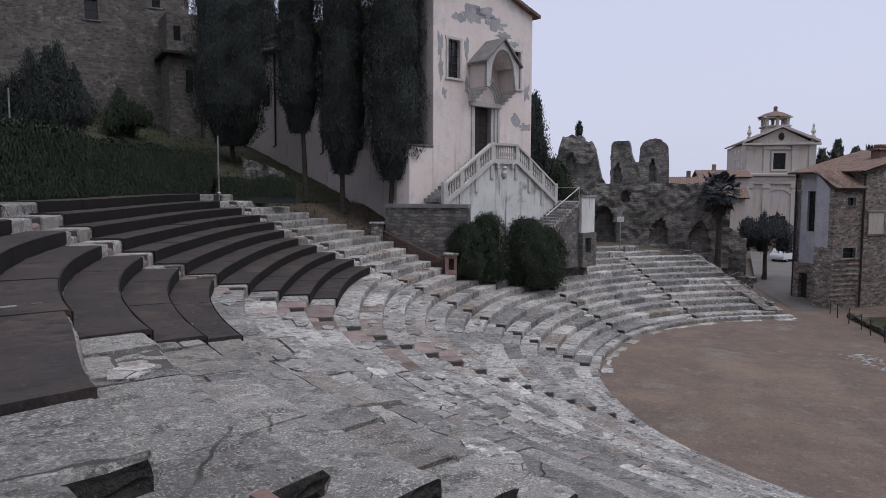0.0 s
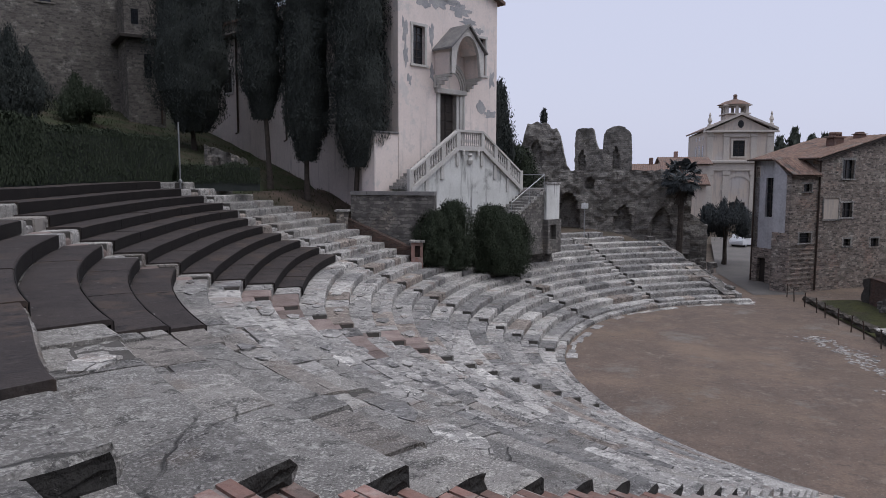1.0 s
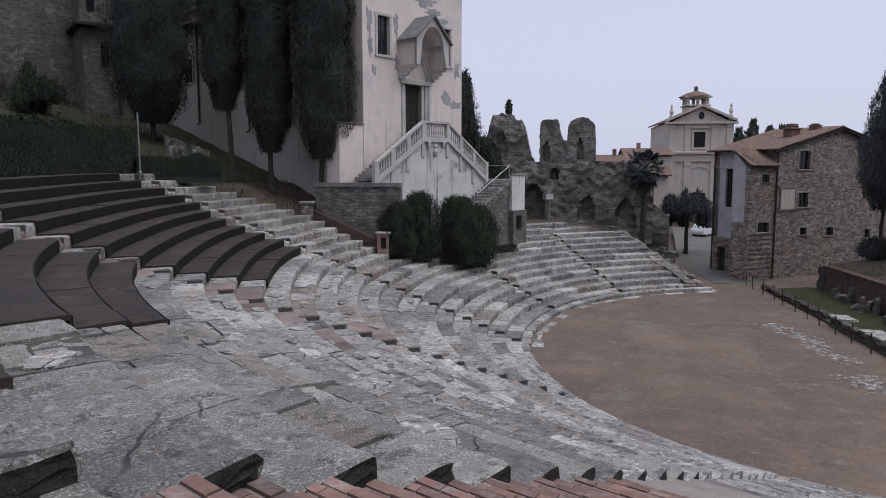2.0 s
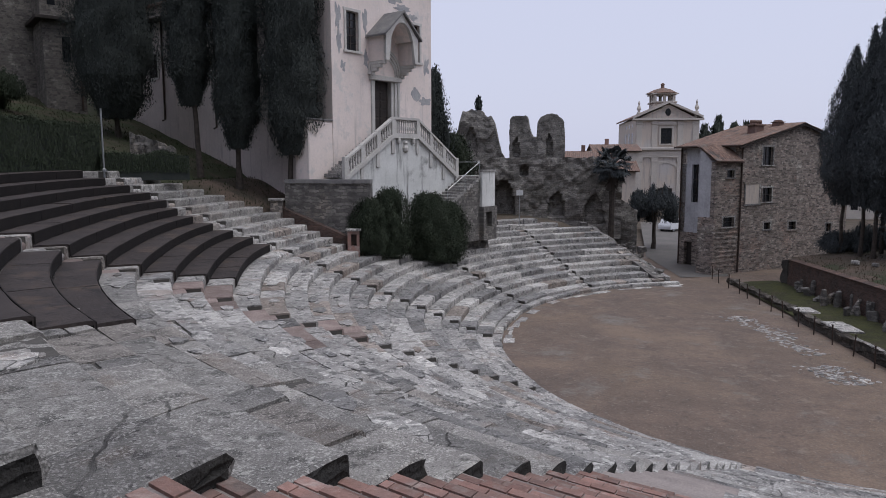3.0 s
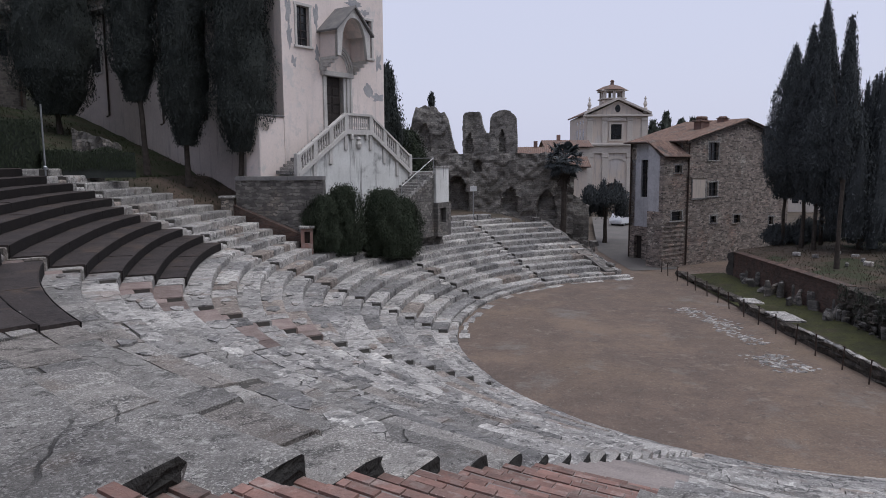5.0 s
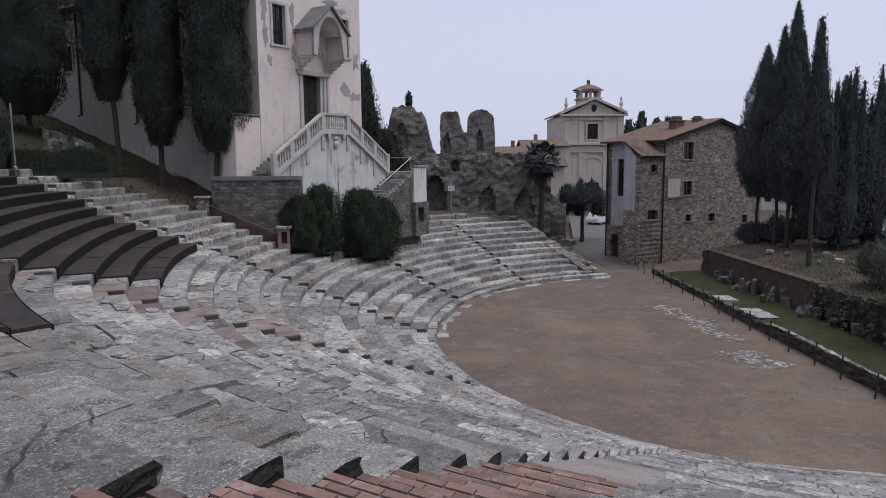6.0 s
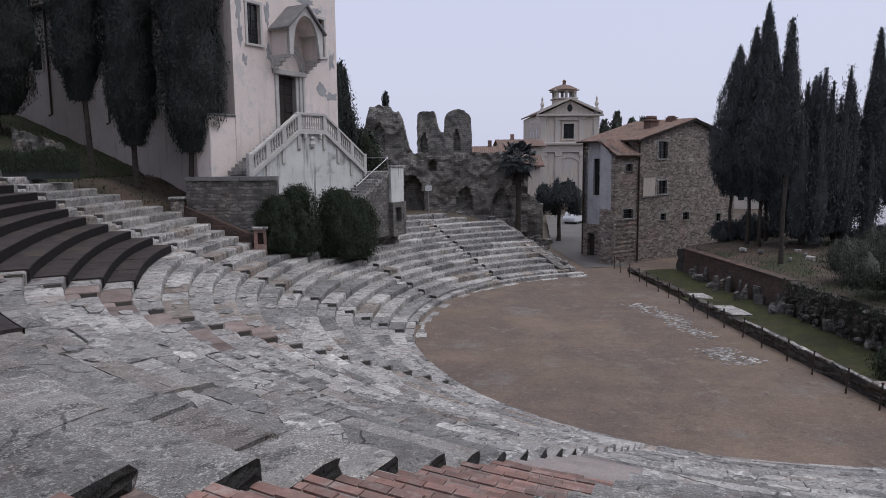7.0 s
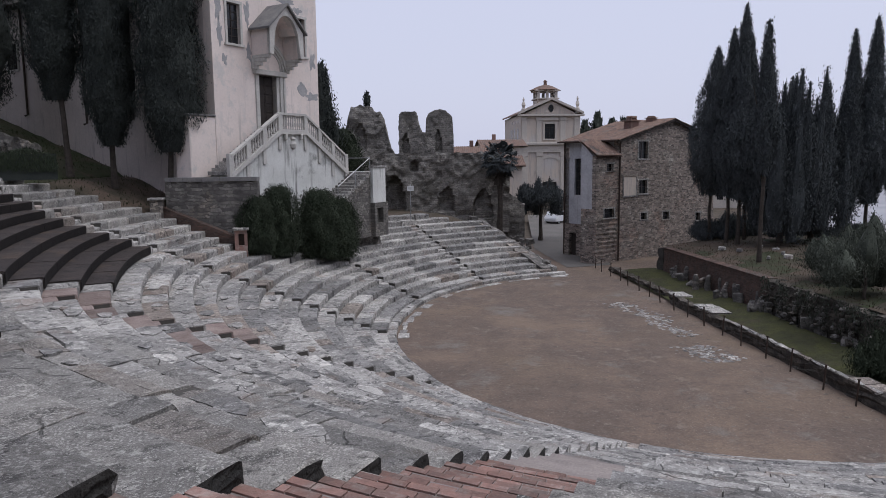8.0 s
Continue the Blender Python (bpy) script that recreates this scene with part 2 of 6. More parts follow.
M_HOUSE = mat("coursed_house_stone", (0.36, 0.305, 0.272), (0.25, 0.212, 0.192), 1.2, 12.0, bump=0.8, bump_scale=14.0, third=(0.50, 0.465, 0.42), third_scale=0.5, cells=(53, 0.34, 0.13), mortar=(0.24, 0.22, 0.20), cell_var=0.55, fine_dark=0.5, mids=((0.45, (0.33, 0.245, 0.21), 0.53, 0.62), (3.0, (0.19, 0.168, 0.152), 0.57, 0.64), (5.0, (0.55, 0.52, 0.48), 0.60, 0.66)))
M_TOWER = mat("old_fortress_stone", (0.175, 0.160, 0.145), (0.115, 0.106, 0.098), 0.5, 9.0, bump=0.7, bump_scale=10.0, third=(0.10, 0.094, 0.088), third_scale=0.25, cells=(42.6, 0.34, 0.17), mortar=(0.15, 0.138, 0.127), cell_var=0.35, mids=((0.9, (0.24, 0.225, 0.21), 0.55, 0.63), (3.5, (0.09, 0.084, 0.078), 0.56, 0.64)))
M_RUIN = mat("blackened_ruin_stone", (0.205, 0.195, 0.183), (0.29, 0.275, 0.258), 0.55, 7.0, bump=1.0, bump_scale=5.0, third=(0.095, 0.09, 0.08), third_scale=0.3, bump_far=0.9, cells=(90, 0.42, 0.2), mortar=(0.14, 0.133, 0.125), cell_var=0.22, mids=((1.5, (0.13, 0.124, 0.115), 0.54, 0.64), (2.6, (0.34, 0.325, 0.305), 0.58, 0.66)))
M_TILE = mat("terracotta_tile", (0.27, 0.170, 0.132), (0.165, 0.118, 0.100), 2.6, 9.0, fine_dark=0.45, bump=0.4, third=(0.20, 0.178, 0.16), third_scale=1.0, mids=((5.0, (0.36, 0.25, 0.20), 0.57, 0.64), (0.8, (0.12, 0.10, 0.092), 0.57, 0.65)))
M_SLATE = mat("stone_roof_slab", (0.16, 0.155, 0.16), (0.24, 0.23, 0.22), 2.0, 10.0, bump=0.4)
M_DARK = mat("dark_window_glass", (0.018, 0.020, 0.024), rough=0.25, bump=0, spec=0.5)
M_WOOD = mat("dark_wood", (0.05, 0.04, 0.035), (0.035, 0.03, 0.028), 4.0, 30.0, rough=0.7)
M_LEAF = mat("cypress_green", (0.040, 0.046, 0.044), (0.056, 0.062, 0.058), 1.2, 20.0, bump=0, spread=0.25, island=True, rough=0.95, spec=0.05)
M_LEAF2 = mat("laurel_green", (0.035, 0.045, 0.030), (0.048, 0.058, 0.040), 1.5, 20.0, bump=0, spread=0.3, island=True, rough=0.9, spec=0.08)
# evergreen for farther trees, with distance haze lifted into its base colour
M_LEAF_HAZE = mat("hazed_evergreen", (0.066, 0.074, 0.078), (0.084, 0.092, 0.096), 1.2, 20.0, bump=0, spread=0.25, island=True, rough=0.95, spec=0.05)
M_LEAF3 = mat("olive_grey_green", (0.075, 0.085, 0.068), (0.052, 0.060, 0.046), 1.5, 20.0, bump=0, spread=0.35, island=True)
M_BARK = mat("grey_brown_bark", (0.085, 0.07, 0.06), (0.05, 0.042, 0.036), 5.0, 30.0, bump=0.8)
M_IRON = mat("rusty_iron", (0.07, 0.045, 0.035), (0.045, 0.035, 0.03), 6.0, 30.0, rough=0.75, bump=0.2)
M_FARCH = mat("ochre_church_render", (0.56, 0.485, 0.415), (0.50, 0.435, 0.385), 0.3, 5.0, bump=0.05, fine_dark=0.88, streak=(0.38, 0.35, 0.33), streak_at=0.52, third=(0.50, 0.47, 0.45), third_scale=0.15)
M_CREAM = mat("cream_trim", (0.57, 0.52, 0.465), (0.50, 0.46, 0.42), 0.6, 6.0, bump=0.05)
M_GREYBLUE = mat("pale_blue_grey_render", (0.52, 0.52, 0.54), (0.42, 0.42, 0.44), 0.8, 6.0, bump=0.15, streak=(0.28, 0.27, 0.265), streak_at=0.54, third=(0.30, 0.29, 0.28), third_scale=0.8, third_at=0.62)
M_CARPAINT = mat("white_car_paint", (0.75, 0.76, 0.78), (0.72, 0.73, 0.75), rough=0.25, bump=0, spec=0.5)
M_TYRE = mat("black_rubber", (0.02, 0.02, 0.02), rough=0.8, bump=0)
M_METAL = mat("galvanised_metal", (0.42, 0.43, 0.44), rough=0.45, bump=0, metal=0.8)
M_WHITE = mat("white_sign_enamel", (0.72, 0.73, 0.74), rough=0.5, bump=0)
M_ASPHALT = mat("road_asphalt", (0.15, 0.138, 0.128), (0.12, 0.112, 0.105), 0.5, 20.0, bump=0.3)


# ---- mesh helpers ----
def mesh_ob(name, verts, faces, material, parent=None, label="", smooth=False):
    me = bpy.data.meshes.new(name)
    me.from_pydata([tuple(v) for v in verts], [], [tuple(f) for f in faces])
    me.materials.append(material)
    if smooth:
        me.shade_smooth()
    ob = new(name, me)
    if parent is not None:
        ob.parent = parent
    if label:
        ob["label"] = label
    return ob


def part(name, bm, material, parent=None, label="", smooth=False):
    """Links a bmesh as one mesh object, under a thing or a part."""
    bmesh.ops.recalc_face_normals(bm, faces=bm.faces)
    me = bpy.data.meshes.new(name)
    bm.to_mesh(me)
    bm.free()
    me.materials.append(material)
    if smooth:
        me.shade_smooth()
    ob = new(name, me)
    if parent is not None:
        ob.parent = parent
    if label:
        ob["label"] = label
    return ob


def empty(name, m=None, label="", category="", group="", kind=""):
    ob = new(name)
    ob.empty_display_size = 0.2
    if m is not None:
        ob.matrix_world = m
    return tagged(ob, label, category, group, kind)


def cuboid(bm, x0, x1, y0, y1, z0, z1, bevel=0.0):
    vs = [bm.verts.new((x, y, z)) for z in (z0, z1) for y in (y0, y1) for x in (x0, x1)]
    fs = [bm.faces.new([vs[i] for i in f]) for f in ((0, 2, 3, 1), (4, 5, 7, 6), (0, 1, 5, 4), (2, 6, 7, 3), (0, 4, 6, 2), (1, 3, 7, 5))]
    if bevel:
        bmesh.ops.bevel(bm, geom=list({e for f in fs for e in f.edges}), offset=bevel, segments=1, affect="EDGES")
    return vs


def box_part(name, material, parent, x0, x1, y0, y1, z0, z1, bevel=0.0, label=""):
    bm = bmesh.new()
    cuboid(bm, x0, x1, y0, y1, z0, z1, bevel)
    return part(name, bm, material, parent, label)


def prism(bm, outline, y0, y1):
    """Extrudes an (x, z) outline from y0 to y1."""
    a = [bm.verts.new((x, y0, z)) for x, z in outline]
    b = [bm.verts.new((x, y1, z)) for x, z in outline]
    n = len(outline)
    bm.faces.new(a)
    bm.faces.new(b[::-1])
    for i in range(n):
        bm.faces.new((a[i], b[i], b[(i + 1) % n], a[(i + 1) % n]))


def wall_with_holes(bm, x0, x1, z0, z1, y0, y1, holes):
    """A wall from x0 to x1 and z0 to z1, between the planes y0 and y1, with rectangular holes (x0, x1, z0, z1) through it."""
    xs = sorted({x0, x1, *[h[0] for h in holes], *[h[1] for h in holes]})
    zs = sorted({z0, z1, *[h[2] for h in holes], *[h[3] for h in holes]})
    solid = lambda i, j: 0 <= i < len(xs) - 1 and 0 <= j < len(zs) - 1 and not any(
        h[0] <= xs[i] and xs[i + 1] <= h[1] and h[2] <= zs[j] and zs[j + 1] <= h[3] for h in holes)
    cache = {}

    def v(i, j, s):
        if (i, j, s) not in cache:
            cache[i, j, s] = bm.verts.new((xs[i], y1 if s else y0, zs[j]))
        return cache[i, j, s]

    for i in range(len(xs) - 1):
        for j in range(len(zs) - 1):
            if not solid(i, j):
                continue
            bm.faces.new((v(i, j, 0), v(i + 1, j, 0), v(i + 1, j + 1, 0), v(i, j + 1, 0)))
            bm.faces.new((v(i, j, 1), v(i, j + 1, 1), v(i + 1, j + 1, 1), v(i + 1, j, 1)))
            for di, dj, a, b in ((-1, 0, (i, j), (i, j + 1)), (1, 0, (i + 1, j), (i + 1, j + 1)), (0, -1, (i, j), (i + 1, j)), (0, 1, (i, j + 1), (i + 1, j + 1))):
                if not solid(i + di, j + dj):
                    bm.faces.new((v(*a, 0), v(*b, 0), v(*b, 1), v(*a, 1)))


def tube(bm, points, radius, sides=8):
    rings = []
    pts = [Vector(p) for p in points]
    for i, p in enumerate(pts):
        d = (pts[min(i + 1, len(pts) - 1)] - pts[max(i - 1, 0)]).normalized()
        a = d.cross(Vector((0.31, 0.92, 0.23))).normalized()
        b = d.cross(a)
        r = radius[i] if isinstance(radius, (list, tuple)) else radius
        rings.append([bm.verts.new(p + r * (math.cos(t) * a + math.sin(t) * b)) for t in [2 * math.pi * k / sides for k in range(sides)]])
    for r0, r1 in zip(rings, rings[1:]):
        for k in range(sides):
            bm.faces.new((r0[k], r0[(k + 1) % sides], r1[(k + 1) % sides], r1[k]))
    bm.faces.new(rings[0][::-1])
    bm.faces.new(rings[-1])


def lathe(bm, profile, sides=10, cx=0.0, cy=0.0):
    rings = [[bm.verts.new((cx + r * math.cos(2 * math.pi * k / sides), cy + r * math.sin(2 * math.pi * k / sides), z)) for k in range(sides)] for r, z in profile]
    for r0, r1 in zip(rings, rings[1:]):
        for k in range(sides):
            bm.faces.new((r0[k], r0[(k + 1) % sides], r1[(k + 1) % sides], r1[k]))
    bm.faces.new(rings[0][::-1])
    bm.faces.new(rings[-1])


def bearing(deg):
    return Matrix.Rotation(radians(90 - deg), 4, "Z")


# ---- the plan of the theatre: slightly oval rows round one centre ----
CX, CY, R0, DEEP, RISE = 11.8, 34.53, 15.68, 0.843, 0.338


def oval(az):
    return 1 + 0.075 * math.cos(2 * (az - 0.087))


def spot(az, k, z=None, out=0.0):
    """The point at the nosing of row k (may be a fraction) in the direction az, degrees clockwise from +y; out: metres further out."""
    a = radians(az)
    sink = 0.42 * smooth(-100, -121, az) - 0.97 * smooth(-147.5, -158.5, az)
    r = (R0 + DEEP * (k - sink)) * oval(a) + out
    return Vector((CX + math.sin(a) * r, CY + math.cos(a) * r, (RISE * k if z is None else z) - RISE * sink))


def row_at(x, y):
    a = math.atan2(x - CX, y - CY)
    d = math.degrees(a)
    return (d - 360 if d > 90 else d), (math.hypot(x - CX, y - CY) / oval(a) - R0) / DEEP


def smooth(a, b, x):
    """A soft step from 0 at a to 1 at b."""
    t = min(1.0, max(0.0, (x - a) / (b - a)))
    return t * t * (3 - 2 * t)


FLOOR = -0.40
FIRST = -236.0


def last(k):
    """Where row k ends."""
    if k <= 9:
        return -13.7 - 0.77 * k
    if k <= 16:
        return -83.4
    return -83.4 - (k - 16) * 1.35


def ground_height(x, y):
    d, k = row_at(x, y)
    r = math.hypot(x - CX, y - CY)
    under = max(FLOOR, RISE * min(k, 23) - 0.75)
    # unseen stretch behind the viewpoint is steepened to cut light from there
    hill = 7.75 + (0.28 + 0.32 * smooth(-136, -150, d)) * max(0.0, min((k - 24.5) * DEEP, 60)) if k > 23 else max(FLOOR, RISE * k - 0.30)
    plateau = min(hill, 7.2) if k > 21 else max(FLOOR, RISE * min(k, 21.0) - 0.25)
    lowland = max(FLOOR, min(RISE * k - 0.75, 3.3)) if r < 36 else 2.6 * (1 - smooth(36, 75, r)) + 0.7
    seats = under if k < 24.2 else hill - 0.1
    z = seats
    inside = d < last(max(0, int(math.floor(k)))) + 0.6
    z = z if inside else z + (plateau - z) * smooth(-92 + min(max(k - 16, 0), 7) * 0.3, -84, d) if k < 24.2 else z + (hill - 0.1 - z)
    z = z if inside else z + (lowland - z) * smooth(-56, -44, d)
    z = z + (FLOOR - z) * smooth(-24, -15, d)
    if d < -236:
        z = FLOOR + (z - FLOOR) * smooth(-262, -240, d)
    far = smooth(140, 400, r)
    return z * (1 - far) - 0.5 * far


def build_ground():
    radii = [0.0, 4, 8, 11, 13]
    r = 14.0
    while r < 60:
        radii.append(r)
        r += 0.7
    while r < 4500:
        radii.append(r)
        r *= 1.09
    n = 240
    verts, faces = [], []
    for r in radii:
        for j in range(n):
            a = 2 * math.pi * j / n
            x, y = CX + r * math.sin(a), CY + r * math.cos(a)
            z = ground_height(x, y)
            if r > 16 and z > 0.3:
                z += 0.12 * noise.noise((x * 0.6, y * 0.6, 3.0)) + 0.05 * noise.noise((x * 2.1, y * 2.1, 1.0))
            verts.append((x, y, z))
    for i in range(len(radii) - 1):
        for j in range(n):
            a, b = i * n + j, i * n + (j + 1) % n
            faces.append((a, b, b + n, a + n))
    ob = mesh_ob("ground", verts, faces, M_GRAVEL, smooth=True)
    ob.data.materials.append(M_EARTH)
    ob.data.materials.append(M_GRASS)
    for p in ob.data.polygons:
        x, y, z = p.center
        d, k = row_at(x, y)
        if k > 23 and d < -40:
            p.material_index = 2
        elif k > 3 and (z > 0.1 or k > 20):
            p.material_index = 1
    tagged(ob, "sandy gravel orchestra floor rising into a grassy hillside", "ground", kind="structure")


build_ground()

AISLES = {"near": (-156.9, 1.45), "a": (-127.6, 0.75), "b": (-97.9, 0.75), "c": (-64.8, 0.75), "d": (-36.2, 0.8)}


def arc_block(az0, az1, k, front, back, z_top, z_bot, rough, segs, rng, tilt=0.0, ragged_end=False, skew=(0.0, 0.0)):
    """One curved stone with a worn nosing, between two bearings, from front to back metres behind the nosing line."""
    mid = (front + back) / 2
    prof = [(front, z_bot), (front, z_top - 0.16), (front, z_top - 0.08), (front + 0.014, z_top - 0.03), (front + 0.05, z_top - 0.006), (front + 0.2, z_top), (mid, z_top), (back, z_top), (back, z_bot)]
    verts, faces = [], []
    n = len(prof)
    stops = [i / segs for i in range(segs + 1)]
    if ragged_end:
        stops = [0.0, 0.02, 0.06] + stops[1:]
    for i, t in enumerate(stops):
        az = az0 + (az1 - az0) * t
        worn = (0.016, 0.006, 0.0)[i] if ragged_end and i < 3 else 0.0
        for j, (o, z) in enumerate(prof):
            wob = rough if 1 <= j <= 5 else rough * 0.4
            if ragged_end and i < 3:
                wob = max(wob, 0.03)
            do = rng.uniform(-1, 1) * wob * (1 if j < 6 else 0) + (worn if j < 5 else 0)
            dz = rng.uniform(-1, 1) * wob * 0.55 if j in (3, 4, 5, 6, 7) else 0
            if j in (2, 3, 4, 5, 6, 7):
                dz -= worn
            da = rng.uniform(-1, 1) * 0.012 if ragged_end and i < 2 and j not in (0, n - 1) else 0
            da += (skew[0] + (skew[1] - skew[0]) * t) * (o - front) / (back - front)
            verts.append(spot(az + da, k, z + dz + tilt * (t - 0.5), o + do))
    segs = len(stops) - 1
    for i in range(segs):
        for j in range(n - 1):
            a = i * n + j
            faces.append((a, a + 1, a + n + 1, a + n))
    if ragged_end:
        # a broken, hollowed end face
        base = len(verts)
        c = sum((Vector(v) for v in verts[:n]), Vector()) / n
        out = (Vector(verts[0]) - Vector(verts[n])).normalized()
        for v in verts[:n]:
            verts.append(Vector(v).lerp(c, rng.uniform(0.25, 0.45)) + out * rng.uniform(-0.03, 0.03))
        verts.append(c + out * rng.uniform(-0.02, 0.03))
        for j in range(n):
            q = (j + 1) % n
            faces.append((j, base + j, base + q, q))
            faces.append((base + j, base + n, base + q))
    else:
        faces.append(tuple(range(n))[::-1])
    faces.append(tuple(segs * n + j for j in range(n)))
    return verts, faces


def sweep(az0, az1, k, prof, step=1.0):
    """A strip with the given (out, z) profile along row k; closed at both ends."""
    segs = max(1, int(abs(az1 - az0) / step))
    n = len(prof)
    verts = [spot(az0 + (az1 - az0) * i / segs, k, z, o) for i in range(segs + 1) for o, z in prof]
    faces = [(i * n + j, i * n + (j + 1) % n, (i + 1) * n + (j + 1) % n, (i + 1) * n + j) for i in range(segs) for j in range(n)]
    faces += [tuple(range(n))[::-1], tuple(segs * n + j for j in range(n))]
    return verts, faces


def aisle_ranges(k):
    out = []
    for key, (az, w) in AISLES.items():
        half = math.degrees(w / ((R0 + DEEP * k) * oval(radians(az))))
        lo, hi = (az - half, az) if key == "near" else (az - half / 2, az + half / 2)
        out.append((lo, hi, key))
    return sorted(out)


def build_row(k):
    z = RISE * k
    end = last(k)
    row = empty("seat_row", None, "curved row of weathered grey limestone seats", "seating row", "rows of the cavea", "structure")
    rng = random.Random(100 + k)
    step = DEEP * 1.0
    # the core is cut down under the aisles
    cuts = [(lo, hi + (0.7 if key == "near" else 0.0)) for lo, hi, key in aisle_ranges(k) if lo < end]
    a = FIRST
    for lo, hi in cuts + [(end, end)]:
        hi_cut = min(lo, end)
        if hi_cut - a > 0.3:
            v, f = sweep(a, hi_cut, k, [(0.06, z - RISE - 0.35), (0.06, z - 0.04), (step + 0.14, z - 0.04), (step + 0.14, z - RISE - 0.35)], 1.5)
            mesh_ob("bedding", v, f, M_SEAT_CORE, row, "dark earth and mortar in the joints")
        a = hi
    a = FIRST
    for lo, hi, key in aisle_ranges(k) + [(end, end, None)]:
        stop = min(lo, end)
        skew0 = 0.0
        while a < stop - 0.05:
            r = (R0 + DEEP * k) * oval(radians(a))
            near = (spot(a + 1.5, k) - Vector((0, 0, 8))).length < 16
            length = rng.choice((0.5, 0.8, 1.1, 1.5, 2.0) if near else (0.8, 1.2, 1.6, 2.1, 2.6)) * rng.uniform(0.85, 1.15)
            b = a + math.degrees(length / r)
            if stop - b < math.degrees(0.5 / r):
                b = stop
            gap = math.degrees((rng.uniform(0.005, 0.015) if near else rng.uniform(0.003, 0.007)) / r)
            dz = rng.gauss(0, 0.014 if near else 0.007)
            ragged_end = abs(a - AISLES['near'][0]) < 0.01 and k > 8
            if ragged_end:
                dz = 0.0
            skew1 = math.degrees(rng.gauss(0, 0.13) / r) if near and b < stop else 0.0
            old = rng.random() < (1.0 if k >= 16 and near else 0.85 if k >= 16 else (0.6 if near and k >= 10 else 0.0))
            stone = M_SEAT_OLD if old else M_SEAT
            if 8 <= k <= 14 and -138 < a < -124 and rng.random() < 0.35:
                stone = M_PINK
            front = rng.gauss(0, 0.018 if near else 0.009)
            rough, segs, tilt = (0.015, 9, rng.gauss(0, 0.012)) if near else (0.011, 3, rng.gauss(0, 0.005))
            split = rng.uniform(0.34, 0.6) if near and not ragged_end and rng.random() < 0.45 else None
            for f0, f1, lift in ((front, DEEP + 0.12, 0.0),) if split is None else ((front, split - 0.005, 0.0), (split + 0.005, DEEP + 0.12, rng.gauss(0, 0.012))):
                q0, q1 = (skew0 * (f0 - front) / (DEEP + 0.12 - front), skew1 * (f0 - front) / (DEEP + 0.12 - front))
                e0, e1 = (skew0 * (f1 - front) / (DEEP + 0.12 - front), skew1 * (f1 - front) / (DEEP + 0.12 - front))
                vs, fs = arc_block(a + gap + q0, b - gap + q1, k, f0, f1, z + dz + lift, z - RISE - 0.02, rough, segs, rng, tilt, ragged_end, (e0 - q0, e1 - q1))
                ob = mesh_ob("stone_block", vs, fs, stone if f0 == front or k >= 15 or rng.random() < 0.5 else M_SEAT, row)
                if ragged_end:
                    # second, near-black material on the end face only
                    ob.data.materials.append(M_BLOCK_END)
                    for pg in ob.data.polygons[len(fs) - 19:len(fs) - 1]:
                        pg.material_index = 1
            skew0 = skew1
            a = b
        a = hi
    return row


ROWS = [build_row(k) for k in range(0, 24)]


# split flakes and loose slabs that lie on the treads
fl = random.Random(23)
for i in range(230):
    k = fl.randint(5, 20)
    az = fl.uniform(-153.5, -118) if i % 3 else fl.uniform(-118, -84)
    if k > 16 and az < -143 and k != 20 and fl.random() < 0.5:
        continue
    if any(lo - 1.0 < az < hi + 1.0 for lo, hi, q in aisle_ranges(k)) or (k >= 13 and -127 < az < -98) or (k >= 17 and az > -148) or (k >= 20 and az > -155):
        continue
    m = fl.randint(5, 8)
    r = (R0 + DEEP * k) * oval(radians(az))
    c_out, w = fl.uniform(0.25, 0.6), fl.uniform(0.14, 0.42)
    h = fl.uniform(0.012, 0.045)
    ring = []
    for j in range(m):
        t = 2 * math.pi * (j + fl.uniform(-0.25, 0.25)) / m
        ring.append((az + math.degrees(w * 1.5 * fl.uniform(0.6, 1.2) * math.cos(t) / r), min(DEEP - 0.02, max(0.03, c_out + w * 0.7 * fl.uniform(0.6, 1.2) * math.sin(t)))))
    v = [spot(a, k, RISE * k - 0.03, o) for a, o in ring] + [spot(a, k, RISE * k + h + fl.uniform(-0.006, 0.006), o) for a, o in ring]
    f = [tuple(range(m, 2 * m))] + [(j, (j + 1) % m, m + (j + 1) % m, m + j) for j in range(m)]
    mesh_ob("stone_flake", v, f, M_SEAT, ROWS[k])

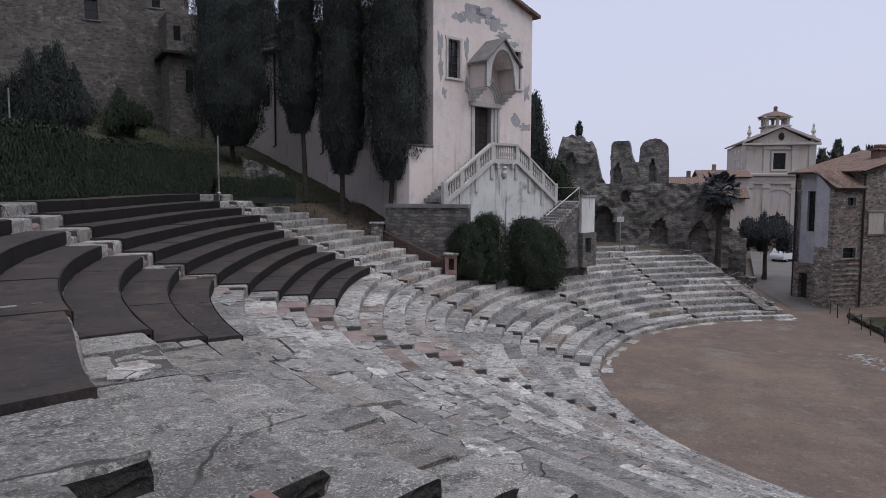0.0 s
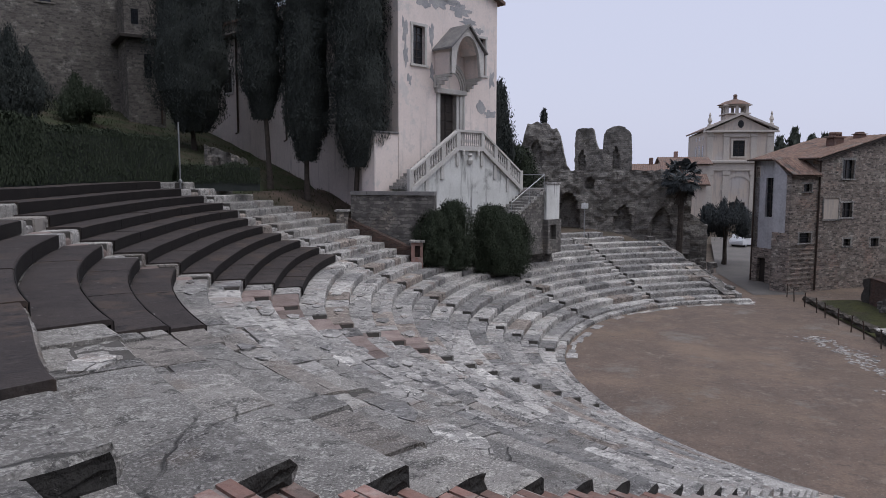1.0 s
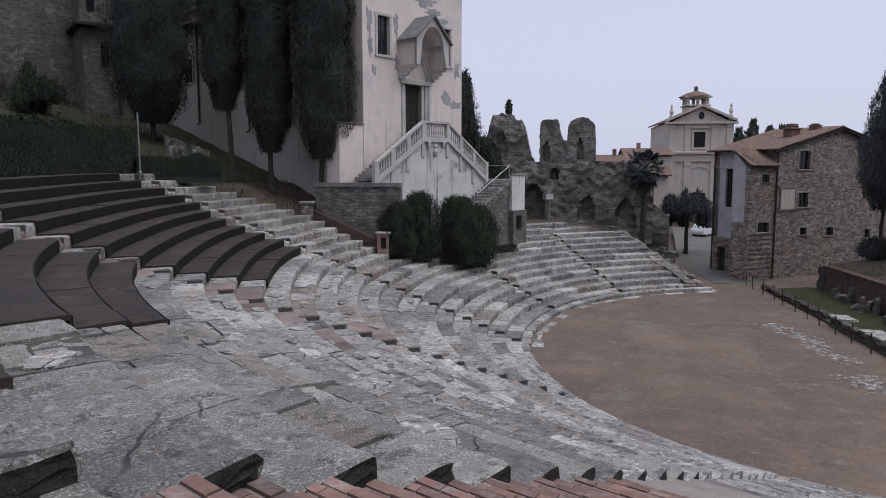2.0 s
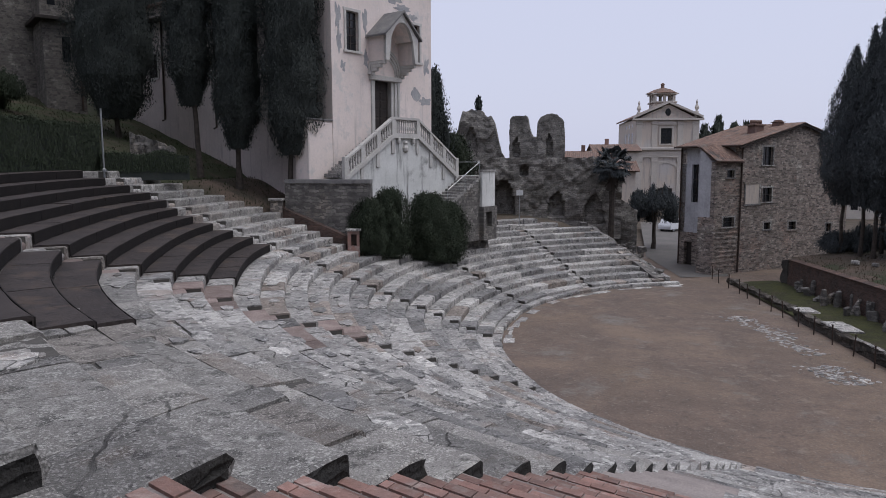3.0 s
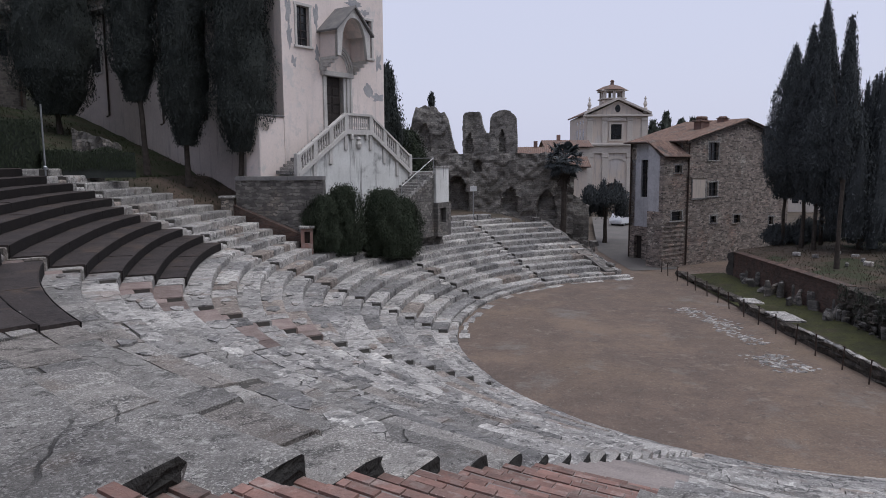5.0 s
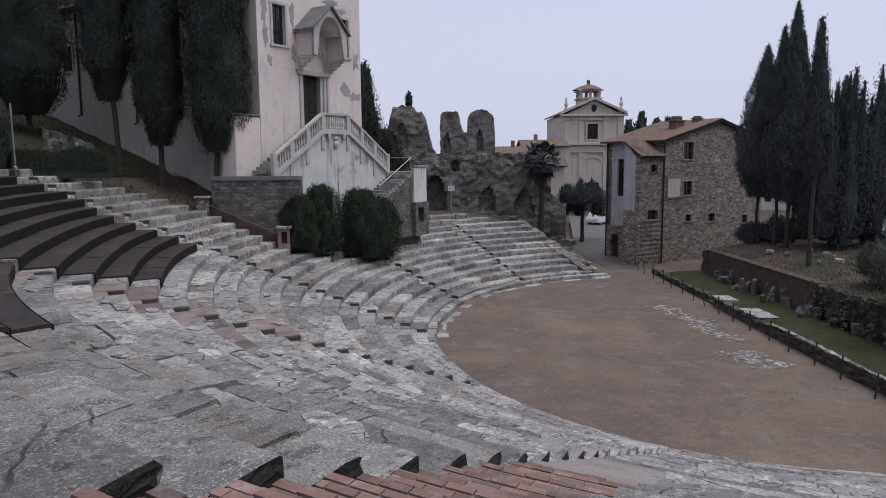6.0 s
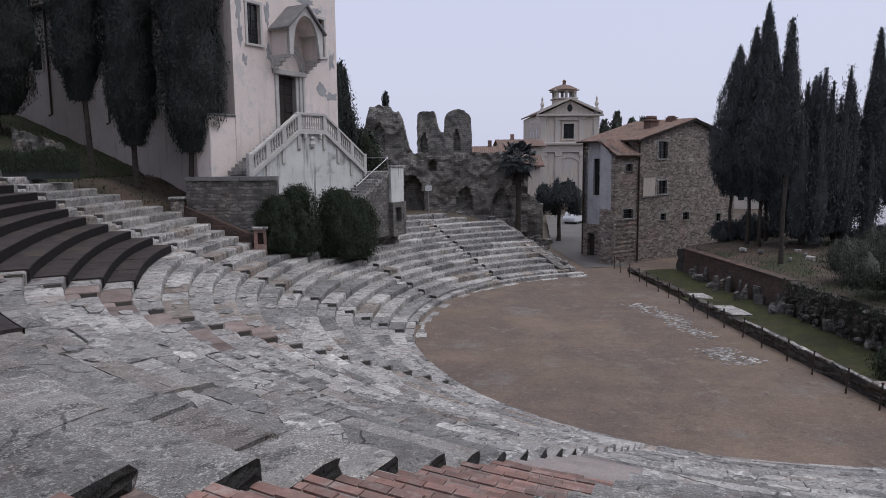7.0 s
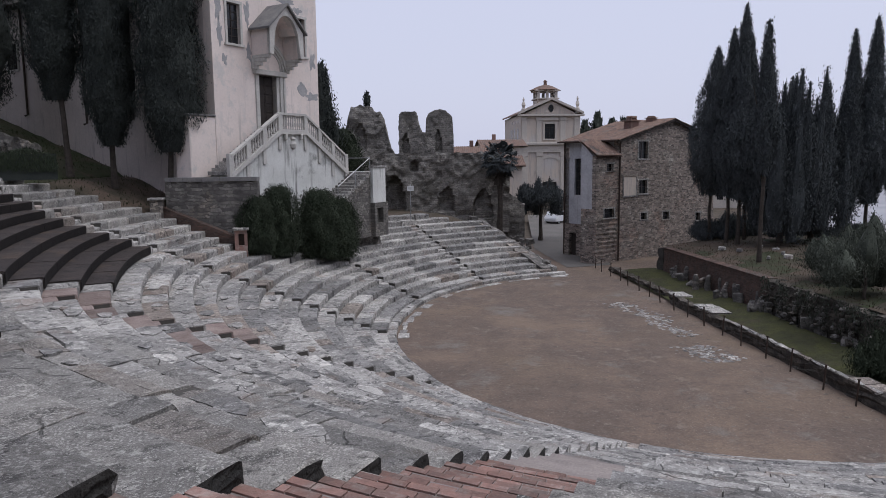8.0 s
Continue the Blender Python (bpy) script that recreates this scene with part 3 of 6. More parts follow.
# ---- aisles: two steps to a row ----
def build_aisle(key):
    az, w = AISLES[key]
    brick = key == "near"
    top = 23 if key in ("near", "a", "b") else (9 if key == "c" else 10)
    aisle = empty("aisle_stair", None, "worn brick and stone steps between the seats" if brick else "narrow stone steps cut into the seats", "stair", "aisle stairs", "structure")
    rng = random.Random(len(key) * 7 + int(az))
    sunk = -0.008 if brick else 0.0
    mid = 0.38 if brick else 0.46
    for k in range(0, top):
        z = RISE * k
        lo, hi = [(a, b) for a, b, q in aisle_ranges(k) if q == key][0]
        hi += 0.06 if brick else 0.0
        for name, f0, f1, zt in (("lower_step", 0.0 if brick else 0.06, mid, z - RISE * 0.5 - sunk), ("upper_step", mid, DEEP + (0.0 if brick else 0.06), z - 0.012 - sunk)):
            if brick and 13 <= k < 20:
                r = (R0 + DEEP * k) * oval(radians(az))
                v, f = sweep(lo, hi, k, [(f0, zt - 0.34), (f0, zt - 0.014), (f1, zt - 0.014), (f1, zt - 0.34)], 0.6)
                mesh_ob(name, v, f, M_TREADSLAB, aisle)
                rows_n = max(1, round((f1 - f0) / 0.125))
                for i in range(rows_n):
                    a = lo - (i % 2) * math.degrees(0.125 / r)
                    while a < hi - 0.02:
                        b = min(a + math.degrees(0.25 / r), hi)
                        a0 = max(a, lo)
                        if b - a0 > math.degrees(0.05 / r):
                            g = math.degrees(0.007 / r)
                            dz = rng.gauss(0, 0.004) - (0.012 if rng.random() < 0.07 else 0)
                            o0, o1 = f0 + (f1 - f0) * i / rows_n + 0.006, f0 + (f1 - f0) * (i + 1) / rows_n - 0.006
                            vv = [spot(q, k, zz, o) for q in (a0 + g, b - g) for o, zz in ((o0, zt - 0.16), (o0 + 0.003, zt + dz - 0.006), (o0 + 0.010, zt + dz), (o1 - 0.010, zt + dz), (o1, zt - 0.16))]
                            ff = [(j, j + 1, j + 6, j + 5) for j in range(4)] + [(4, 3, 2, 1, 0), (5, 6, 7, 8, 9)]
                            mesh_ob("brick", vv, ff, M_BRICK, aisle)
                        a = a + math.degrees(0.25 / r)
            else:
                v, f = arc_block(lo, hi, k, f0, f1, zt, zt - 0.34, 0.012, 3, rng)
                mesh_ob(name, v, f, M_SEAT_OLD if brick and k >= 20 else M_TREADSLAB if brick and k >= 9 else (M_PINK if key == "a" and k >= 8 and (k * 7) % 3 else M_SEAT), aisle)
    return aisle


for key in AISLES:
    build_aisle(key)


# ---- dark covers laid over some of the upper seats ----
def build_mat(k, az0, az1):
    cover = empty("seat_cover", None, "dark brown felt cover laid over a stone seat row", "seat cover", "covers on the upper rows")
    z = RISE * k
    rng = random.Random(k * 31 + int(az0))
    a = az0
    while a < az1 - 0.5:
        b = min(az1, a + rng.uniform(5.0, 8.0))
        if az1 - b < 2.5:
            b = az1
        if k == 20 and a < -148.0:
            b = min(b, -147.5)
        flat = k == 20 and b <= -147.0
        segs = max(3, int((b - a) / 0.5))
        rise = rng.uniform(0.0, 0.008)
        prof = [(-0.035, z - RISE + 0.02), (-0.04, z + 0.005), (-0.015, z + 0.026), (0.06, z + 0.032), (0.45, z + 0.032), (DEEP - 0.055, z + 0.032), (DEEP - 0.055, z - 0.03), (0.0, z - 0.03), (-0.02, z - 0.02), (-0.02, z - RISE + 0.02)]
        if flat:
            # this piece lies flat, short of the nosing
            prof = [(0.035, z - 0.02), (0.035, z + 0.020), (0.05, z + 0.028), (0.3, z + 0.03), (0.55, z + 0.03), (DEEP - 0.055, z + 0.03), (DEEP - 0.055, z - 0.02)]
        n = len(prof)
        verts = []
        for i in range(segs + 1):
            q = a + 0.03 + (b - a - 0.04) * i / segs
            lift = 0.006 * math.sin(i * 1.1 + k) + rng.uniform(-0.004, 0.004) + rise + (0.018 * rng.random() if i in (0, segs) else 0)
            for o, zz in prof:
                verts.append(spot(q, k, zz + max(0, lift) * (1 if zz > z else 0), o + rng.uniform(-0.004, 0.004)))
        faces = [(i * n + j, i * n + (j + 1) % n, (i + 1) * n + (j + 1) % n, (i + 1) * n + j) for i in range(segs) for j in range(n)]
        faces += [tuple(range(n))[::-1], tuple(segs * n + j for j in range(n))]
        mesh_ob("panel", verts, faces, M_MAT, cover)
        if flat:
            a = b
            continue
        # near-black strip that paints the riser's shade onto the cover front
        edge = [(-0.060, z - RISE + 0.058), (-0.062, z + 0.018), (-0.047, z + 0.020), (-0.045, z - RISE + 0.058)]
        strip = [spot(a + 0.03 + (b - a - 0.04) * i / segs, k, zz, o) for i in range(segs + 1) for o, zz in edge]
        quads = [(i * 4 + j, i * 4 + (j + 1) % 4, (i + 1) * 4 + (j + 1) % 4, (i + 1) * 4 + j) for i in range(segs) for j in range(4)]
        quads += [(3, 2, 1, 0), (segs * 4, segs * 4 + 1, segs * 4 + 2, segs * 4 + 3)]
        mesh_ob("front_strip", strip, quads, M_MAT_SHADE, cover)
        a = b
    return cover


for k, a0, a1 in ((17, -143.6, -128.9), (18, -146.0, -129.2), (19, -147.4, -129.2), (20, -154.9, -130.0), (21, -151.0, -129.3), (22, -150.0, -131.0)):
    build_mat(k, a0, a1)
for k, a0, a1 in ((13, -119.5, -99.8), (14, -122.0, -99.6), (15, -124.5, -100.2), (16, -126.0, -100.8), (17, -126.4, -101.2), (18, -126.6, -100.6), (19, -126.2, -99.2),
                  (20, -125.8, -98.9), (21, -125.2, -99.4), (22, -124.5, -100.4), (23, -123.5, -101.0)):
    build_mat(k, a0, a1)


# ---- orchestra edge: pale border slabs and the gutter ----
def build_border():
    border = empty("orchestra_border", None, "pale worn limestone kerb slabs edging the gravel", "kerb", kind="structure")
    rng = random.Random(5)
    a = -230.0
    while a < -13:
        b = a + rng.uniform(2.5, 5.0)
        v, f = arc_block(a + 0.03, b - 0.03, 0, -0.42 + rng.gauss(0, 0.02), 0.1, -0.17 + rng.gauss(0, 0.01), -0.6, 0.015, 5, rng)
        if not (-76 < a < -62 and rng.random() < 0.4):
            mesh_ob("kerb_stone", v, f, M_SEAT, border)
        if (-48 < a < -13 and rng.random() < 0.9) or (-98 < a < -48 and rng.random() < 0.4):
            v, f = arc_block(a + 0.05, b - 0.05, 0, -1.0 + rng.gauss(0, 0.08), -0.62 + rng.gauss(0, 0.08), -0.375, -0.6, 0.02, 4, rng)
            mesh_ob("edge_slab", v, f, M_SEAT, border)
        a = b
    bm = bmesh.new()
    p = [spot(-14.5, 0, -0.37, -0.3), spot(-11.5, 0, -0.37, -0.9), spot(-9.0, 0.0, -0.37, -0.2), spot(-14.0, 2.2, -0.37, 0.0)]
    lo = [bm.verts.new(q - Vector((0, 0, 0.2))) for q in p]
    hi = [bm.verts.new(q) for q in p]
    bm.faces.new(hi)
    for i in range(4):
        bm.faces.new((lo[i], lo[(i + 1) % 4], hi[(i + 1) % 4], hi[i]))
    part("end_slab", bm, M_MARBLE, border)


build_border()


def lump(bm, c, sx, sy, sz, rng, seg=8, rings=5):
    """An irregular stone."""
    ph = rng.uniform(0, 99)
    rr = []
    for i in range(rings + 1):
        t = math.pi * i / rings
        ring = []
        for j in range(seg):
            u = 2 * math.pi * j / seg
            d = Vector((math.sin(t) * math.cos(u), math.sin(t) * math.sin(u), math.cos(t)))
            q = 0.8 + 0.45 * noise.noise(d * 1.6 + Vector((ph, 0, 0)))
            ring.append(bm.verts.new((c[0] + d.x * sx * q, c[1] + d.y * sy * q, c[2] + d.z * sz * q)))
        rr.append(ring)
    for r0, r1 in zip(rr, rr[1:]):
        for j in range(seg):
            bm.faces.new((r0[j], r0[(j + 1) % seg], r1[(j + 1) % seg], r1[j]))


def paving_patch(cx, cy, along, across, turn, n, seed):
    rng = random.Random(seed)
    patch = empty("paving_patch", Matrix.Translation((cx, cy, FLOOR)) @ Matrix.Rotation(radians(turn), 4, "Z"), "broken patch of old marble paving in the gravel", "paving", "old paving patches", "structure")
    for _ in range(n):
        x, y = rng.gauss(0, across * 0.33), rng.uniform(-along / 2, along / 2)
        m = rng.randint(4, 6)
        s = rng.uniform(0.05, 0.14)
        pts = [(x + s * rng.uniform(0.7, 1.2) * math.cos(2 * math.pi * i / m), y + s * rng.uniform(0.7, 1.2) * math.sin(2 * math.pi * i / m)) for i in range(m)]
        h = rng.uniform(0.004, 0.02)
        v = [(a, b, -0.05) for a, b in pts] + [(a, b, h) for a, b in pts]
        f = [tuple(range(m, 2 * m))] + [(i, (i + 1) % m, m + (i + 1) % m, m + i) for i in range(m)]
        mesh_ob("paving_stone", v, f, M_SEAT, patch)


paving_patch(10.75, 38.0, 5.2, 1.1, 16, 190, 1)
paving_patch(11.3, 33.9, 3.0, 0.9, 14, 90, 2)
paving_patch(11.35, 29.5, 2.6, 1.5, 8, 170, 3)

# ---- foliage ----
def leaf_mesh(name, centres, sizes, normals, aspect=2.1, seed=1):
    """Many small leaf sprays as one mesh: a bent quad each."""
    g = np.random.default_rng(seed)
    n = len(centres)
    c = np.asarray(centres, float)
    d = np.asarray(normals, float)
    d /= np.linalg.norm(d, axis=1)[:, None] + 1e-9
    up = np.tile((0.0, 0.0, 1.0), (n, 1)) + g.normal(0, 0.35, (n, 3))
    side = np.cross(up, d)
    side /= np.linalg.norm(side, axis=1)[:, None] + 1e-9
    up = np.cross(d, side)
    s = np.asarray(sizes)[:, None]
    p = np.stack([c - side * s * 0.36, c - up * s * 0.35 * aspect, c + side * s * 0.36, c + up * s * aspect * 0.65 + d * s * 0.35], axis=1).reshape(-1, 3)
    me = bpy.data.meshes.new(name)
    me.vertices.add(4 * n)
    me.vertices.foreach_set("co", p.ravel())
    me.loops.add(4 * n)
    me.loops.foreach_set("vertex_index", np.arange(4 * n))
    me.polygons.add(n)
    me.polygons.foreach_set("loop_start", np.arange(0, 4 * n, 4))
    me.update(calc_edges=True)
    return me


def crown_mesh(name, height, radius_at, n, leaf, seed, lump_amp=0.28, material=None, ragged=0.0, core=0.66, deep=0.35):
    """A crown on the z axis from 0 to height; radius_at(fraction) gives its radius. Returns one mesh of leaf sprays over a dark inner mass."""
    g = np.random.default_rng(seed)
    r0 = g.random(n * 2)
    f = g.random(n * 2)
    rad = np.array([radius_at(q) for q in f])
    keep = g.random(n * 2) < (rad / rad.max()) ** 0.8 + 0.05
    f, rad = f[keep][:n], rad[keep][:n]
    m = len(f)
    a = g.random(m) * 2 * math.pi
    wob = np.array([noise.noise((math.cos(u) * 1.6 + seed, math.sin(u) * 1.6, q * height * 0.55)) + 0.6 * noise.noise((math.cos(u) * 3.4, math.sin(u) * 3.4 + seed, q * height * 1.5)) for u, q in zip(a, f)])
    depth = 1 - deep * g.random(m) ** 2
    r = rad * (1 + lump_amp * wob) * depth + ragged * g.random(m) ** 4
    c = np.stack([r * np.cos(a), r * np.sin(a), f * height + g.normal(0, 0.1, m)], 1)
    nrm = np.stack([np.cos(a), np.sin(a), np.full(m, 0.35)], 1) + g.normal(0, 0.45, (m, 3))
    me = leaf_mesh(name, c, leaf * g.uniform(0.6, 1.4, m), nrm, seed=seed)
    me.materials.append(material or M_LEAF)
    bm = bmesh.new()
    rings, seg = 14, 14
    rr = []
    for i in range(rings + 1):
        q = i / rings
        rr.append([bm.verts.new((core * radius_at(q) * (1 + lump_amp * noise.noise((math.cos(u) * 1.6 + seed, math.sin(u) * 1.6, q * height * 0.55))) * math.cos(u),
                                 core * radius_at(q) * (1 + lump_amp * noise.noise((math.cos(u) * 1.6 + seed, math.sin(u) * 1.6, q * height * 0.55))) * math.sin(u), q * height)) for u in [2 * math.pi * j / seg for j in range(seg)]])
    for x, y in zip(rr, rr[1:]):
        for j in range(seg):
            bm.faces.new((x[j], x[(j + 1) % seg], y[(j + 1) % seg], y[j]))
    bm.from_mesh(me)
    bm.to_mesh(me)
    bm.free()
    return me


def columnar(base=0.35, belly=0.3, tip=1.0):
    def at(q):
        low = smooth(0.0, belly, q) * (1 - base) + base
        return low * max(0.02, (1 - max(0.0, (q - belly) / (1 - belly)) ** 1.9)) ** 0.8
    return at


def trunk_part(parent, height, r, lean=0.0, seed=0, limbs=0):
    rng = random.Random(seed)
    bm = bmesh.new()
    n = 6
    pts = [(lean * (i / n) ** 1.4 + rng.gauss(0, 0.04), rng.gauss(0, 0.04), -0.3 + (height + 0.3) * i / n) for i in range(n + 1)]
    tube(bm, pts, [r * (1.35 if i == 0 else 1.0 - 0.45 * i / n) for i in range(n + 1)], 9)
    for i in range(limbs):
        z = height * rng.uniform(0.35, 0.9)
        a = rng.uniform(0, 6.28)
        x = lean * (z / height) ** 1.4
        tube(bm, [(x, 0, z), (x + 0.5 * math.cos(a), 0.5 * math.sin(a), z + 0.9), (x + 0.8 * math.cos(a), 0.8 * math.sin(a), z + 2.2)], [r * 0.4, r * 0.25, r * 0.1], 6)
    return part("trunk", bm, M_BARK, parent, "bare grey-brown trunk")


def cypress(x, y, z, height, radius, bare, seed, lean=0.0, n=13000, leaf=0.2, label="tall dark green columnar cypress with a bare lower trunk", limbs=0, shape=None, group="cypresses", core=0.8, material=None):
    tree = empty("cypress_tree", Matrix.Translation((x, y, z)), label, "tree", group)
    trunk_part(tree, bare + height * 0.3, 0.05 + 0.006 * height, lean, seed, limbs)
    me = crown_mesh("crown", height - bare, (lambda q, c=shape or columnar(): radius * c(q)), n, leaf, seed, 0.34, material, ragged=0.22, core=core)
    crown = new("crown", me)
    crown.parent = tree
    crown.location = (lean, 0, bare)
    return tree


# the row beside the church
HILLTREES = "cypresses beside the church"
COLUMN = lambda q: (0.42 + 0.58 * smooth(0.0, 0.17, q) ** 0.7) * max(0.03, 1 - max(0.0, (q - 0.55) / 0.45) ** 2.2) ** 0.7
cypress(-28.4, 43.2, ground_height(-28.4, 43.2), 19.5, 2.65, 1.2, 1, n=52000, leaf=0.075, group=HILLTREES, shape=COLUMN)
cypress(-20.6, 39.1, 7.6, 19.0, 1.25, 3.9, 2, lean=-0.35, n=42000, leaf=0.07, group=HILLTREES, shape=COLUMN)
cypress(-18.2, 39.3, 6.9, 19.5, 1.42, 2.1, 3, n=46000, leaf=0.07, group=HILLTREES, shape=COLUMN)
cypress(-15.0, 39.1, 6.2, 18.5, 1.6, 2.4, 4, lean=0.25, n=52000, leaf=0.07, group=HILLTREES, shape=COLUMN)

# the garden on the other side
GARDEN = 1.6
SPIRE = lambda q: (0.45 + 0.55 * smooth(0.0, 0.22, q)) * max(0.03, 1 - max(0.0, (q - 0.30) / 0.70) ** 1.05) ** 0.85
GT = "cypresses in the garden"
for x, y, h, r, b, sd, ln in ((20.1, 53.0, 14.3, 2.05, 3.6, 11, 0.3), (20.7, 51.0, 15.3, 1.15, 3.6, 12, 0.0), (21.1, 50.0, 16.7, 1.35, 3.4, 13, 0.0), (22.4, 52.0, 14.9, 1.0, 3.2, 14, 0.0),
                              (19.05, 42.0, 14.1, 0.62, 5.4, 15, 0.0), (30.2, 50.0, 15.8, 1.15, 3.0, 16, 0.0), (28.7, 50.0, 14.9, 1.0, 2.6, 17, 0.0), (33.0, 51.0, 15.0, 1.2, 2.8, 18, 0.0)):
    cypress(x, y, GARDEN, h, r, b, sd, ln, n=30000, leaf=0.085, limbs=4, group=GT, shape=SPIRE, core=0.6, material=M_LEAF_HAZE)


def broad_tree(name, x, y, z, height, radius, bare, seed, material, label, n=7000, leaf=0.3, limbs=5, bare_r=0.2, shape=None):
    tree = empty(name, Matrix.Translation((x, y, z)), label, "tree")
    trunk_part(tree, bare + (height - bare) * 0.5, bare_r, 0.2, seed, limbs)
    shape = shape or (lambda q: max(0.03, math.sin(math.pi * (0.10 + 0.86 * q)) ** 0.7))
    me = crown_mesh("crown", height - bare, (lambda q: radius * shape(q)), n, leaf, seed, 0.75, material, ragged=0.7, core=0.45, deep=0.6)
    crown = new("crown", me)
    crown.parent = tree
    crown.location = (0, 0, bare)
    return tree


def bough_tree(name, x, y, z, height, radius, bare, seed, material, label, boughs=15, n=2600, leaf=0.085):
    """A broad evergreen made of many upright, ragged boughs of unequal height."""
    rng = random.Random(seed)
    tree = empty(name, Matrix.Translation((x, y, z)), label, "tree")
    trunk_part(tree, bare + height * 0.35, 0.22 if height > 5 else 0.09, 0.1, seed, 6 if height > 5 else 0)
    bm = bmesh.new()
    for i in range(boughs):
        a, d = rng.uniform(0, 2 * math.pi), radius * rng.random() ** 0.6
        low = bare + rng.uniform(0.0, 0.28) * height
        top = height * (1.0 - 0.33 * (d / radius) ** 1.5) * rng.uniform(0.80, 1.03)
        me = crown_mesh("bough", top - low, (lambda q, w=rng.uniform(0.7, 1.2) * min(1.0, radius / 1.6): w * max(0.04, math.sin(math.pi * (0.12 + 0.86 * q)) ** 0.8 * (1.15 - 0.6 * q))), n, leaf, seed * 50 + i, 0.6, material, ragged=0.28, core=0.5, deep=0.6)
        lean = Matrix.Translation((d * math.cos(a), d * math.sin(a), low)) @ Euler((rng.gauss(0, 0.05) + 0.10 * math.sin(a) * -d / radius, 0.10 * math.cos(a) * d / radius, 0)).to_matrix().to_4x4()
        me.transform(lean)
        bm.from_mesh(me)
        bpy.data.meshes.remove(me)
    part("crown", bm, material, tree)
    return tree


bough_tree("yew_tree", 23.9, 49.5, GARDEN, 13.2, 2.1, 0.5, 31, M_LEAF_HAZE, "broad dark yew with ragged upright boughs", 26)
bough_tree("yew_tree", 26.6, 50.5, GARDEN, 12.6, 2.1, 0.6, 32, M_LEAF_HAZE, "broad dark yew with ragged upright boughs", 26)
bough_tree("olive_tree", 18.7, 30.8, GARDEN - 0.1, 3.7, 1.9, 0.5, 33, M_LEAF3, "low grey-green olive tree with thin leaves", 12, 1500, 0.05)
bough_tree("olive_tree", 20.4, 35.2, GARDEN, 2.9, 1.6, 0.3, 34, M_LEAF3, "low grey-green olive tree with thin leaves", 10, 1300, 0.05)
bough_tree("olive_tree", 23.8, 38.5, GARDEN, 3.3, 1.7, 0.4, 37, M_LEAF3, "low grey-green olive tree with thin leaves", 10, 1300, 0.05)
for gx0, gy0, gh, gw, sd in ((20.6, 54.0, 2.0, 1.3, 61), (22.6, 54.5, 2.3, 1.5, 62), (25.0, 55.0, 2.1, 1.5, 63), (28.2, 54.0, 1.6, 1.3, 64), (30.8, 53.0, 1.5, 1.3, 65)):
    bough_tree("garden_shrub", gx0, gy0, GARDEN, gh, gw, 0.0, sd, M_LEAF_HAZE, "low dark shrub under the garden trees", 9, 900, 0.07)
bough_tree("broad_shrub", 16.4, 25.2, FLOOR, 2.5, 0.9, 0.0, 38, M_LEAF2, "dark evergreen shrub at the foot of the garden bank", 9, 1200, 0.05)
bough_tree("magnolia_tree", 9.95, 71.2, -0.2, 7.8, 2.0, 2.2, 35, M_LEAF_HAZE, "dark uneven evergreen magnolia by the lane", 12, 1300, 0.10)
bough_tree("cedar_tree", -10.2, 57.5, 4.0, 14.2, 1.7, 2.0, 36, M_LEAF, "dark ragged conifer behind the church", 18, 1700, 0.11)


def shrub(name, x, y, z, rx, ry, h, seed, material, label, n=4000, leaf=0.16, category="shrub", group=""):
    ob_me = crown_mesh("foliage", h, (lambda q: max(0.05, (1 - (abs(q - 0.42) / 0.61) ** 2.2)) ** 0.5), int(n * max(rx, 1) ** 0.5), leaf / max(rx, 1) ** 0.7, seed, 0.55, material, ragged=0.3)
    bush = empty(name, Matrix.Translation((x, y, z)), label, category, group)
    ob = new("foliage", ob_me)
    ob.parent = bush
    ob.scale = (rx, ry, 1)
    return bush


for x, y, z, r, h, sd in ((-10.0, 38.1, 3.2, 0.95, 2.9, 41), (-9.15, 39.1, 2.9, 1.0, 3.7, 42), (-7.3, 41.5, 2.4, 1.35, 3.9, 43), (-6.35, 42.7, 2.2, 1.2, 3.5, 48)):
    shrub("laurel_bush", x, y, z, r, r, h, sd, M_LEAF2, "dense dark green clipped laurel bush above the seats", 26000, 0.055, "shrub", "laurel bushes below the church stair")
bough_tree("round_yew", -30.1, 29.3, ground_height(-30.1, 29.3) - 0.2, 5.6, 1.55, 0.2, 44, M_LEAF, "large dark rounded evergreen shrub on the slope", 20, 2600, 0.07)
bough_tree("ivy_shrub", -34.4, 39.6, ground_height(-34.4, 39.6), 3.4, 1.3, 0.0, 45, M_LEAF2, "loose green shrub growing against the old wall", 10, 1100, 0.075)
bough_tree("far_evergreen", -31.0, 57.0, 13.0, 17.0, 3.6, 2.0, 47, M_LEAF, "dark evergreen rising behind the church roof", 14, 2200, 0.11)
shrub("ivy_shrub", -8.6, 60.5, 5.0, 1.7, 1.7, 5.6, 46, M_LEAF2, "dark shrub growing between church and ruin", 12000, 0.11)


